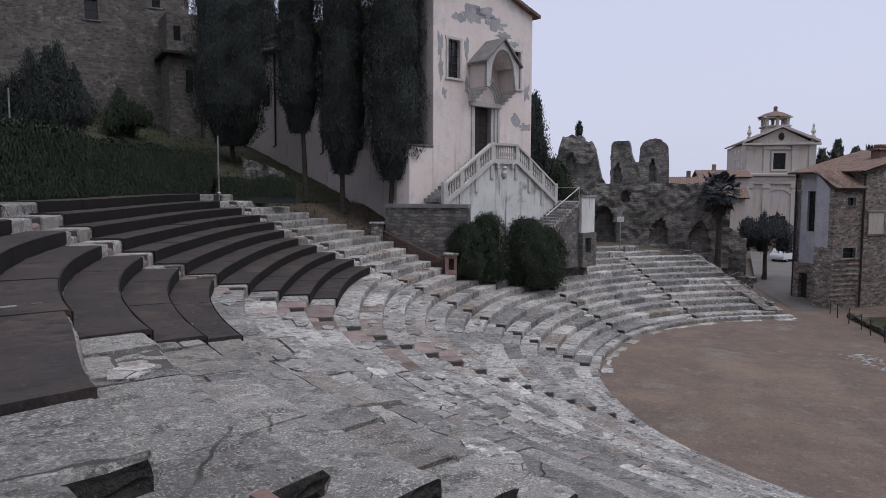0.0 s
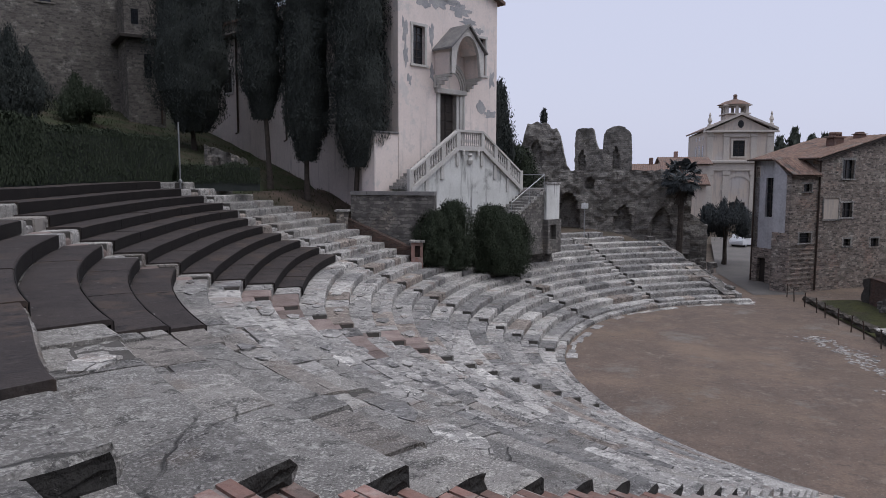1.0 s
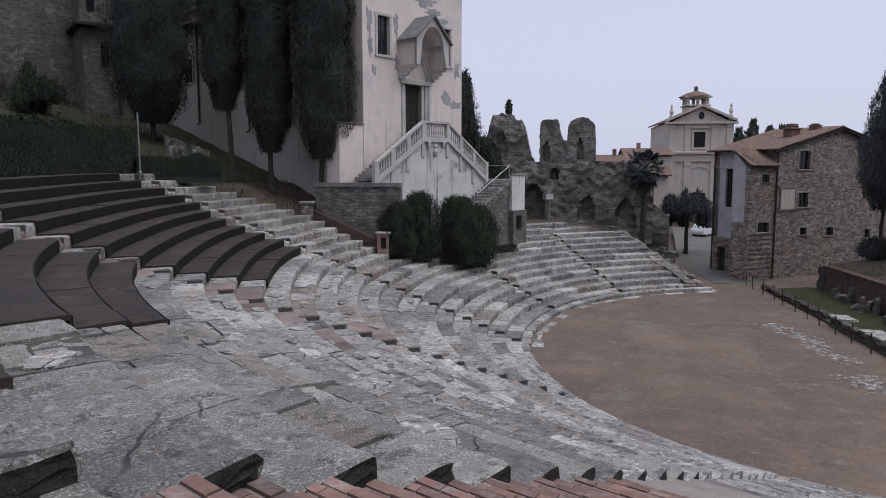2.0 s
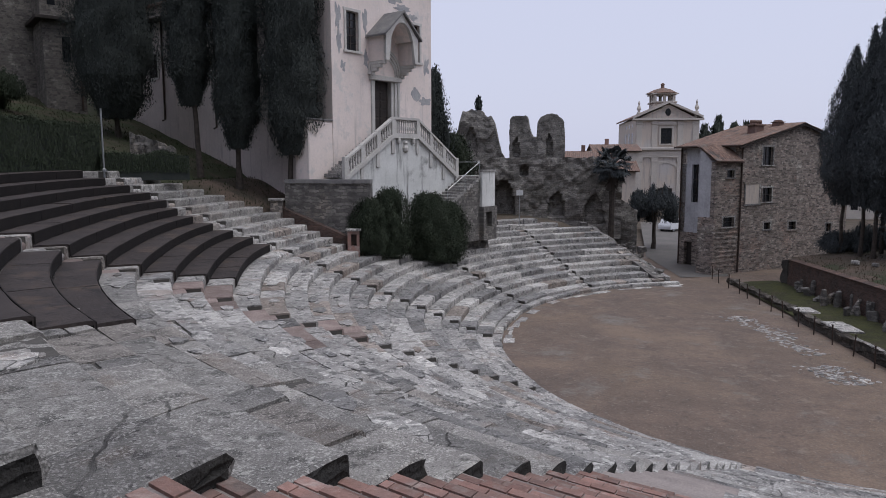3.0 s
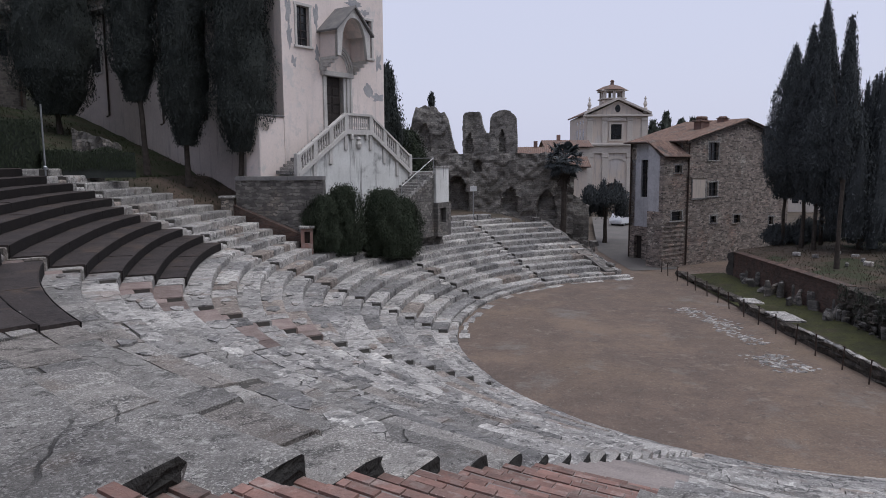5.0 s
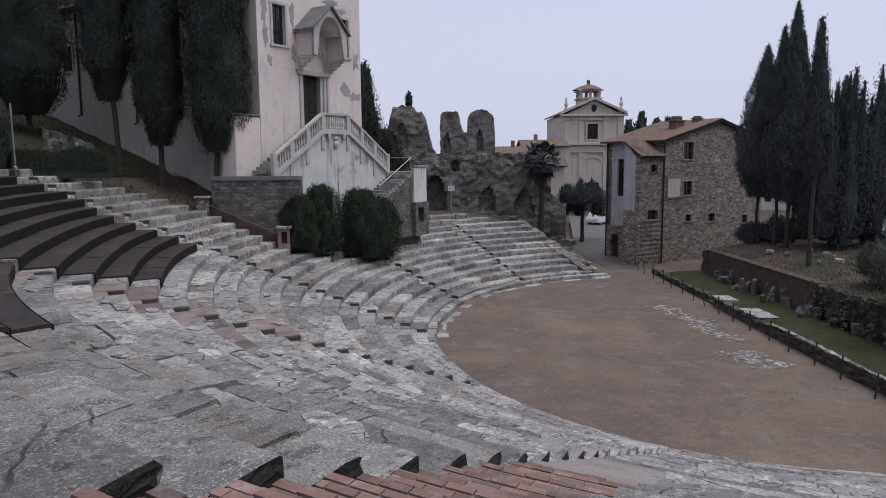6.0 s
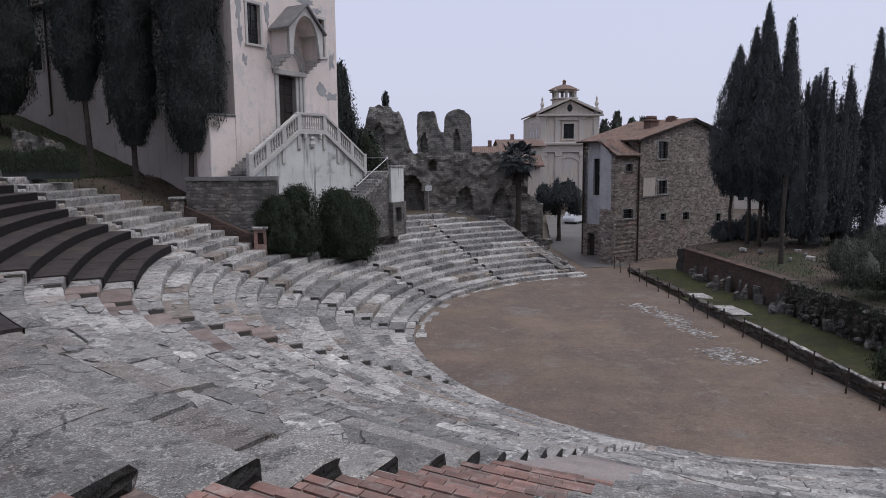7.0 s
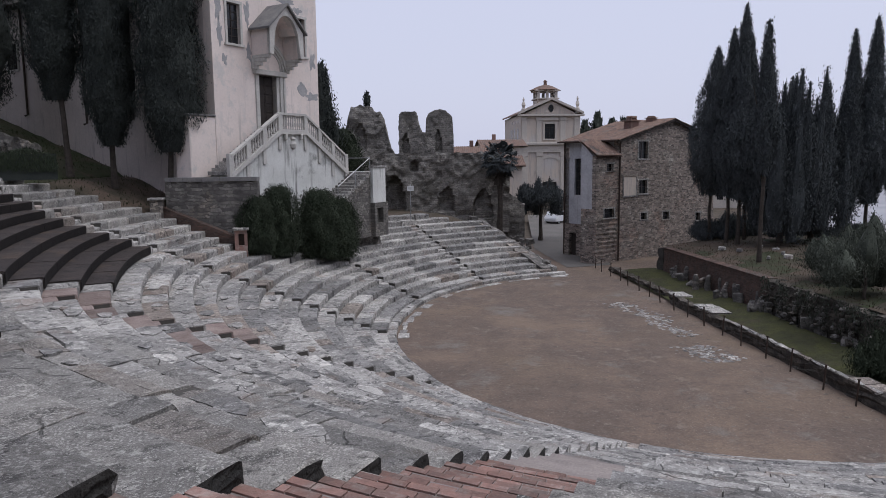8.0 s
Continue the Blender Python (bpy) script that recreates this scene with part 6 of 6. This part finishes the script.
def small_house(x, y, az, w, d, z0, eave, ridge, label, wall=None, wins=2):
    h = empty("distant_house", Matrix.Translation((x, y, 0)) @ bearing(az), label, "house", "distant houses")
    bm = bmesh.new()
    holes = [(w * (i + 0.5) / wins - 0.5, w * (i + 0.5) / wins + 0.5, eave - 2.6, eave - 1.1) for i in range(wins)]
    wall_with_holes(bm, 0, w, z0, eave, 0, 0.4, holes)
    cuboid(bm, 0, 0.4, 0.4, d, z0, eave)
    cuboid(bm, w - 0.4, w, 0.4, d, z0, eave)
    cuboid(bm, 0.4, w - 0.4, d - 0.4, d, z0, eave)
    part("wall", bm, wall or M_CREAM, h)
    for q in holes:
        box_part("window", M_DARK, h, q[0], q[1], 0.15, 0.2, q[2], q[3])
    tile_roof(h, ((-0.5, -0.5, eave - 0.1), (w + 0.5, -0.5, eave - 0.1), (w + 0.5, d / 2, ridge), (-0.5, d / 2, ridge)), "roof", 5, 24)
    tile_roof(h, ((-0.5, d + 0.5, eave - 0.1), (w + 0.5, d + 0.5, eave - 0.1), (w + 0.5, d / 2, ridge), (-0.5, d / 2, ridge)), "roof", 5, 24)
    bm = bmesh.new()
    prism(bm, [(0.0, eave), (d, eave), (d / 2, ridge)], 0, 0.3)
    g = part("gable", bm, wall or M_CREAM, h)
    g.matrix_local = Matrix(((0, 1, 0, 0), (1, 0, 0, 0), (0, 0, 1, 0), (0, 0, 0, 1)))
    box_part("chimney", M_BRICK, h, w * 0.3, w * 0.3 + 0.6, d * 0.45, d * 0.45 + 0.6, ridge - 0.4, ridge + 1.0, 0.04)


small_house(2.2, 108, 93, 6.5, 7, -1, 8.9, 10.0, "pale house with grey tiled roof beyond the ruins")
small_house(6.8, 118, 86, 7.0, 8, -1, 10.2, 11.3, "pale house with brown tiled roof beyond the ruins")
small_house(-6.0, 140, 90, 9, 9, -1, 9.0, 10.2, "pale house with brown tiled roof beyond the ruins")
small_house(6.2, 92, 88, 4.2, 6, -1, 7.2, 8.4, "ochre house beside the palm", M_FARCH, 1)
small_house(60.0, 150, 100, 24, 10, -2, 5.0, 7.5, "long pale building beyond the garden", M_CREAM, 6)
small_house(36.0, 118, 100, 16, 10, -2, 3.6, 5.6, "long pale building beyond the garden", M_CREAM, 4)
# the haze on these trees is only their paler leaf colour
for i, (x, y, z, h) in enumerate(((43, 214, 6, 13), (47, 215, 6, 15.5), (51, 214, 6, 13.5), (55, 216, 6, 14), (39, 218, 6, 11))):
    broad_tree("distant_tree", x, y, z, h, 3.2, 2.0, 60 + i, M_LEAF3, "tree in the haze behind the far church", 1500, 0.7, 2, 0.4, shape=lambda q: max(0.05, 1 - 0.85 * q))


def palm(x, y, z, h):
    tree = empty("palm_tree", Matrix.Translation((x, y, z)), "fan palm with shaggy head and bare trunk", "tree")
    bm = bmesh.new()
    tube(bm, [(0, 0, -0.3), (0.05, 0, h * 0.5), (0, 0, h)], [0.3, 0.24, 0.3], 10)
    part("trunk", bm, M_BARK, tree)
    rng = random.Random(21)
    bm = bmesh.new()
    for i in range(88):
        a = rng.uniform(0, 6.28)
        el = rng.uniform(-0.9, 1.25)
        stem = rng.uniform(0.9, 1.35)
        d = Vector((math.cos(a) * math.cos(el), math.sin(a) * math.cos(el), math.sin(el)))
        c = Vector((0, 0, h)) + d * stem
        tube(bm, [(0, 0, h - 0.1), tuple(c)], [0.03, 0.015], 4)
        side = d.cross(Vector((0, 0, 1))).normalized()
        up = side.cross(d)
        for j in range(13):
            t = -1.35 + 2.7 * j / 12
            e = d * math.cos(t) + side * math.sin(t)
            tip = c + e * rng.uniform(0.6, 0.85) - Vector((0, 0, 0.22 * abs(t) + 0.12))
            w = up.cross(e).normalized() * 0.075
            m = c + e * 0.4
            vs = [bm.verts.new(q) for q in (c, m + w, tip, m - w)]
            bm.faces.new(vs)
    part("fronds", bm, M_LEAF_HAZE, tree)
    bm = bmesh.new()
    for i in range(70):
        a = rng.uniform(0, 6.28)
        z0 = h - rng.uniform(0.0, 1.7)
        vs = [bm.verts.new(q) for q in ((0.22 * math.cos(a), 0.22 * math.sin(a), z0), (0.6 * math.cos(a + 0.25), 0.6 * math.sin(a + 0.25), z0 - 0.7), (0.6 * math.cos(a - 0.25), 0.6 * math.sin(a - 0.25), z0 - 0.7))]
        bm.faces.new(vs)
    part("dead_skirt", bm, M_BARK, tree, "brown hanging dead fronds")


palm(5.2, 63.9, 0.4, 7.6)


def car(x, y, z, az):
    c = empty("parked_car", Matrix.Translation((x, y, z)) @ bearing(az), "white parked hatchback in the lane", "car")
    bm = bmesh.new()
    prism(bm, [(-2.0, 0.3), (2.0, 0.3), (2.05, 0.75), (1.6, 0.95), (0.9, 1.0), (-1.9, 1.0), (-2.05, 0.7)], -0.85, 0.85)
    bmesh.ops.bevel(bm, geom=bm.edges[:], offset=0.07, segments=2, affect="EDGES")
    part("body", bm, M_CARPAINT, c)
    bm = bmesh.new()
    prism(bm, [(-1.8, 1.0), (0.95, 1.0), (0.3, 1.48), (-1.5, 1.5)], -0.74, 0.74)
    bmesh.ops.bevel(bm, geom=bm.edges[:], offset=0.06, segments=2, affect="EDGES")
    part("cabin", bm, M_CARPAINT, c)
    for y0 in (-0.76, 0.73):
        bm = bmesh.new()
        prism(bm, [(-1.55, 1.06), (0.65, 1.06), (0.2, 1.40), (-1.4, 1.40)], y0, y0 + 0.03)
        part("side_window", bm, M_DARK, c)
    for px in (-1.25, 1.25):
        for py in (-0.8, 0.62):
            w = empty("wheel")
            w.parent = c
            w.matrix_local = Matrix.Translation((px, py + 0.09, 0.31)) @ Matrix.Rotation(math.pi / 2, 4, "X")
            bm = bmesh.new()
            lathe(bm, [(0.22, -0.1), (0.31, -0.1), (0.31, 0.1), (0.22, 0.1)], 16)
            part("tyre", bm, M_TYRE, w)
            bm = bmesh.new()
            lathe(bm, [(0.2, -0.11), (0.2, 0.11)], 12)
            part("rim", bm, M_METAL, w)
    for py in (-0.62, 0.62):
        box_part("headlight", M_METAL, c, 1.93, 2.07, py - 0.18, py + 0.18, 0.68, 0.82, 0.03)


car(14.3, 86.5, 0.15, 40)

# striped kerb
ks = empty("striped_barrier", Matrix.Translation((12.6, 66.2, FLOOR + 0.05)) @ bearing(84), "low black and white striped barrier", "barrier")
for i in range(10):
    box_part("stripe", M_WHITE if i % 2 else M_TYRE, ks, i * 0.24, i * 0.24 + 0.24, -0.06, 0.06, 0.0, 0.32, 0)

# ---- the stage side: foundations, grass, fragments, garden ----
def along(t):
    """A point on the line of the stage front, t metres from its far end."""
    return Vector((11.75 + 0.068 * t, 53.6 - 0.995 * t, FLOOR))


fence = empty("iron_fence", None, "low rusty iron posts with a thin wire", "fence")
post_me = bmesh.new()
tube(post_me, [(0, 0, -0.1), (0, 0, 0.95)], [0.035, 0.03], 6)
cuboid(post_me, -0.04, 0.04, -0.04, 0.04, 0.93, 0.97)
first = part("post", post_me, M_IRON, fence)
fr = random.Random(4)
for i in range(22):
    q = along(i * 1.93)
    ob = first if i == 0 else new("post", first.data)
    ob.parent = fence
    ob.matrix_local = Matrix.Translation((q.x + fr.gauss(0, 0.04), q.y + fr.gauss(0, 0.1), q.z)) @ Euler((fr.gauss(0, 0.04), fr.gauss(0, 0.04), fr.random())).to_matrix().to_4x4()
for i in range(10):
    if i in (1, 4, 7):
        continue
    bm = bmesh.new()
    a, b = along(i * 3.86), along((i + 1) * 3.86)
    tube(bm, [a + Vector((0, 0, 0.82)), (a + b) / 2 + Vector((0, 0, 0.78)), b + Vector((0, 0, 0.84))], 0.008, 4)
    part("wire", bm, M_IRON, fence)

grass = mesh_ob("grass_strip", [tuple(along(2 + 2.0 * i) + Vector((0.6 + 3.2 * j / 5, 0.05, 0.09 + 0.05 * noise.noise((i * 0.7, j * 0.9, 0)) + 0.05 * j))) for i in range(24) for j in range(6)],
                [(i * 6 + j, i * 6 + j + 1, i * 6 + j + 7, i * 6 + j + 6) for i in range(23) for j in range(5)], M_MOSS, smooth=True)
tagged(grass, "strip of short green grass along the old stage", "grass", kind="structure")
flat_wall("stage_foundation", tuple(along(13.5).xy + Vector((0.45, 0))), tuple(along(46).xy + Vector((0.45, 0))), (FLOOR - 0.2, FLOOR - 0.2), (0.12, 0.16), 0.4, M_BANK, "low dark foundation wall of the old stage", segs=60, rough=0.07)
flat_wall("stage_foundation", tuple(along(1.5).xy + Vector((0.6, 0))), tuple(along(12).xy + Vector((0.8, 0))), (FLOOR - 0.2, FLOOR - 0.2), (-0.12, -0.02), 0.5, M_BANK, "low dark foundation wall of the old stage", segs=24, rough=0.09)
sr = random.Random(14)
slabs = empty("stage_slabs", None, "pale stone slabs capping the old foundation", "paving", kind="structure")
for t0, n, w in ((13.4, 2, 0.9), (17.0, 3, 1.0), (20.5, 14, 0.16), (30.0, 2, 0.7), (33.0, 8, 0.16)):
    for i in range(n):
        q = along(t0 + i * 0.8)
        bm = bmesh.new()
        cuboid(bm, 0.15, 0.15 + w, -0.36, 0.36, 0.30, 0.37, 0.015)
        for v in bm.verts:
            v.co += Vector((sr.gauss(0, 0.03), sr.gauss(0, 0.03), sr.gauss(0, 0.015)))
        ob = part("slab", bm, M_SEAT, slabs)
        ob.location = (q.x + 0.35, q.y, q.z + 0.24)
for i in range(90):
    t = sr.uniform(5, 38)
    q = along(t)
    off = 3.8 + sr.gauss(0, 0.28) + (0.8 * sr.random() if t > 18 else 0)
    bm = bmesh.new()
    kind = sr.random()
    if kind < 0.35:
        r = sr.uniform(0.12, 0.22)
        lathe(bm, [(r * 1.1, 0), (r, 0.1), (r * 0.9, sr.uniform(0.4, 0.9)), (r * 0.6, 1.0)], 9)
    elif kind < 0.7:
        w, h = sr.uniform(0.13, 0.32), sr.uniform(0.35, 0.85)
        cuboid(bm, -w, w, -0.10, 0.10, 0, h, 0.04)
    else:
        lump(bm, (0, 0, 0.2), sr.uniform(0.2, 0.45), sr.uniform(0.2, 0.4), sr.uniform(0.2, 0.4), sr)
    ob = tagged(part("carved_fragment", bm, M_RUBBLE), "grey carved stone fragment leaning against the garden wall", "stone", "stone fragments below the garden")
    ob.matrix_world = Matrix.Translation((q.x + off, q.y, FLOOR + 0.22)) @ Euler((sr.gauss(0, 0.12), sr.gauss(0, 0.15), sr.uniform(0, 3.1))).to_matrix().to_4x4()
flat_wall("garden_brick_wall", (15.9, 50.2), (17.0, 36.4), (FLOOR, FLOOR), (1.55, 1.6), 0.5, M_OLDBRICK, "long low red brick retaining wall of the garden", cap=0.06, cap_m=M_OLDBRICK, segs=40, rough=0.02)
flat_wall("garden_rubble_wall", (17.0, 36.4), (18.7, 12.0), (FLOOR, FLOOR), (1.55, 1.5), 0.9, M_BANK, "crumbling rubble retaining wall of the garden", segs=70, rough=0.11)
flat_wall("garden_side_wall", (15.9, 50.3), (24.0, 56.4), (FLOOR, FLOOR), (1.5, 1.5), 0.5, M_DAMP, "dark rubble bank beside the house", segs=20, rough=0.12)
gx = [(16.1 + 0.075 * (50.2 - y)) for y in range(51, 9, -2)]
gv, gf = [], []
ys = list(range(51, 9, -2))
for i, y in enumerate(ys):
    for j, dx in enumerate((0.2, 1.5, 3, 5, 7, 9, 11, 13, 15, 17)):
        x = gx[i] + dx
        gv.append((x, y + dx * 0.62, 1.56 + 0.10 * noise.noise((x * 0.5, y * 0.5, 2)) + min(0.35, dx * 0.05) - (0, 2.2)[j == 9]))
for i in range(len(ys) - 1):
    for j in range(9):
        q = i * 10 + j
        gf.append((q, q + 10, q + 11, q + 1))
gd = mesh_ob("garden_ground", gv, gf, M_EARTH, smooth=True)
for i in range(260):
    bm = bmesh.new()
    t = sr.random()
    lump(bm, (0, 0, 0), sr.uniform(0.07, 0.24), sr.uniform(0.07, 0.24), sr.uniform(0.06, 0.17), sr, 7, 4)
    ob = tagged(part("rubble_stone", bm, M_RUBBLE if i % 3 == 0 else M_BANK), "rough stone in the crumbling garden bank", "stone", "stones of the garden bank")
    zb = 1.7 * sr.random() ** 1.4 - 0.25
    ob.location = (17.0 + 1.7 * t - 0.02 - 0.5 * sr.random() * (1 - zb / 1.6), 36.4 - 24.4 * t, zb)
gd.data.materials.append(M_GRASS)
for pg in gd.data.polygons:
    if noise.noise((pg.center.x * 0.25, pg.center.y * 0.2, 8.0)) > 0.12:
        pg.material_index = 1
tagged(gd, "raised garden ground of grass and bare earth", "garden", kind="structure")
for i in range(14):
    bm = bmesh.new()
    w, h = sr.uniform(0.12, 0.28), sr.uniform(0.1, 0.25)
    cuboid(bm, -w, w, -w * 0.6, w * 0.6, -0.1, h, 0.04)
    ob = tagged(part("garden_stone", bm, M_SEAT), "pale squared stone lying on the garden grass", "stone", "stones in the garden")
    ob.matrix_world = Matrix.Translation((sr.uniform(18.5, 31), sr.uniform(38, 56), 1.85)) @ Matrix.Rotation(sr.uniform(0, 3), 4, "Z")

# ---- the old building and annex on the hill ----
def fortress():
    fo = empty("hill_building", Matrix.Translation((-57.0, 28.0, 0)) @ bearing(42.6), "tall old fortress-like building of weathered stone", "building")
    wins = [(22.4, 23.3, 20.9, 22.4), (27.2, 27.8, 22.4, 23.6), (12.0, 12.9, 21.5, 23.0)]
    bm = bmesh.new()
    wall_with_holes(bm, 0, 30, 8.0, 33.0, 0, 1.0, wins)
    part("front_wall", bm, M_TOWER, fo)
    bm = bmesh.new()
    cuboid(bm, 29.0, 30.0, 1.0, 14.0, 8.0, 33.0)
    cuboid(bm, 0.0, 1.0, 1.0, 14.0, 8.0, 33.0)
    cuboid(bm, 1.0, 29.0, 13.0, 14.0, 8.0, 33.0)
    part("side_wall", bm, M_TOWER, fo)
    box_part("roof", M_TILE, fo, -0.5, 30.5, -0.5, 14.5, 33.0, 33.5, 0.1)
    for w in wins:
        framed_window(fo, *w, 0, M_TOWER, 0.16, 0.03, (0, 1))
    an = empty("hill_annex", Matrix.Translation((-35.5, 45.9, 0)) @ bearing(42.6), "small rendered annex with dark eaves on the hill", "building")
    bm = bmesh.new()
    wall_with_holes(bm, 0, 2.6, 8.0, 18.2, 0, 0.4, [(1.2, 1.75, 15.4, 17.2)])
    cuboid(bm, 0, 0.4, 0.4, 4, 8.0, 18.2)
    cuboid(bm, 2.2, 2.6, 0.4, 4, 8.0, 18.2)
    part("wall", bm, M_TOWER, an)
    box_part("eave_board", M_WOOD, an, -0.5, 3.1, -0.6, 4.4, 18.2, 18.45, 0.03)
    box_part("upper_block", M_TOWER, an, 0.0, 2.8, 0.6, 4.0, 18.45, 21.5, 0.02)
    box_part("upper_window", M_DARK, an, 0.5, 1.0, 0.57, 0.6, 19.4, 20.5, 0)
    framed_window(an, 1.2, 1.75, 15.4, 17.2, 0, None, bars=(0, 1))
    bm = bmesh.new()
    tube(bm, [(2.3, -0.08, 18.2), (2.3, -0.08, 12.0)], 0.07, 6)
    part("downpipe", bm, M_IRON, an)


fortress()


def thin_pole(x, y, z, h, label):
    bm = bmesh.new()
    tube(bm, [(0, 0, -0.3), (0, 0, h)], [0.04, 0.035], 8)
    lathe(bm, [(0.09, -0.05), (0.09, 0.06), (0.05, 0.1)], 8)
    ob = tagged(part("thin_pole", bm, M_METAL), label, "pole")
    ob.location = (x, y, z)


thin_pole(-19.2, 28.07, 7.8, 2.65, "thin grey metal pole at the edge of the slope")
thin_pole(-25.3, 22.7, 8.6, 3.5, "thin grey metal pole above the hedge")
# low broken wall on the slope near the church
flat_wall("slope_rubble_wall", (-23.9, 37.4), (-21.7, 38.5), (7.4, 7.0), (9.9, 9.0), 0.6, M_RUBBLE, "low broken rubble wall on the grassy slope", segs=16, rough=0.12)


def tufts(name, spots, size, label, material):
    """Short blades, too many to count."""
    g = np.random.default_rng(len(spots))
    n = len(spots)
    nrm = np.stack([g.normal(0, 1, n), g.normal(0, 1, n), np.full(n, 0.4)], 1)
    me = leaf_mesh(name, np.array(spots) + (0, 0, size * 0.4), size * g.uniform(0.5, 1.3, n), nrm, 2.6, 3)
    me.materials.append(material)
    tagged(new(name, me), label, "grass", kind="stuff")


tg = random.Random(88)
tufts("grass_tufts", [tuple(along(tg.uniform(3, 46)) + Vector((0.9 + 2.9 * tg.random(), 0, 0.14))) for _ in range(9000)], 0.03, "short green grass beside the old stage", M_LEAF2)
pts = []
for _ in range(9000):
    dx = 0.3 + 14 * tg.random() ** 1.3
    y = tg.uniform(14, 51)
    pts.append((16.1 + 0.075 * (50.2 - y) + dx, y + dx * 0.62, 1.58 + min(0.35, dx * 0.05)))
tufts("garden_grass", pts, 0.05, "rough winter grass and leaves in the garden", M_EARTH)
pts = []
while len(pts) < 9000:
    x, y = tg.uniform(-42, -14), tg.uniform(24, 48)
    d, k = row_at(x, y)
    if k > 17.5 and d > last(min(23, int(k))) + 0.5 or k > 24.3:
        pts.append((x, y, ground_height(x, y)))
tufts("slope_grass", pts, 0.07, "dull winter grass on the hillside", M_GRASS)

# ---- pale open ground and a low wall beyond the garden ----
pale = mesh_ob("far_square", [(37, 70, FLOOR + 0.06), (150, 70, FLOOR + 0.06), (190, 210, FLOOR + 0.06), (112, 210, FLOOR + 0.06)], [(0, 1, 2, 3)], M_PALEPAVE)
tagged(pale, "pale open paved ground beyond the garden", "pavement", kind="structure")
flat_wall("far_parapet", (25.5, 60.5), (60.0, 55.0), (FLOOR, FLOOR), (1.5, 1.5), 0.4, M_PALEPAVE, "low pale parapet wall beyond the garden", segs=20, rough=0.02)
pts = []
for _ in range(5200):
    t = tg.random()
    if noise.noise((t * 30, 1.0, 4.0)) > -0.15:
        pts.append((17.0 + 1.7 * t - 0.12 - 0.25 * tg.random(), 36.6 - 24.4 * t, -0.1 + 1.8 * tg.random() ** 0.6))
tufts("creeper", pts, 0.06, "thin grey-green creeper over the rubble bank", M_LEAF3)
bm = bmesh.new()
lump(bm, (0, 0, 0), 3.2, 1.3, 1.9, random.Random(71), 16, 10)
mound = tagged(part("grassy_bank", bm, M_MOSS, smooth=True), "mossy earth bank at the end of the garden wall", "bank", kind="structure")
mound.matrix_world = Matrix.Translation((17.9, 51.6, -0.2)) @ Matrix.Rotation(radians(37), 4, "Z")
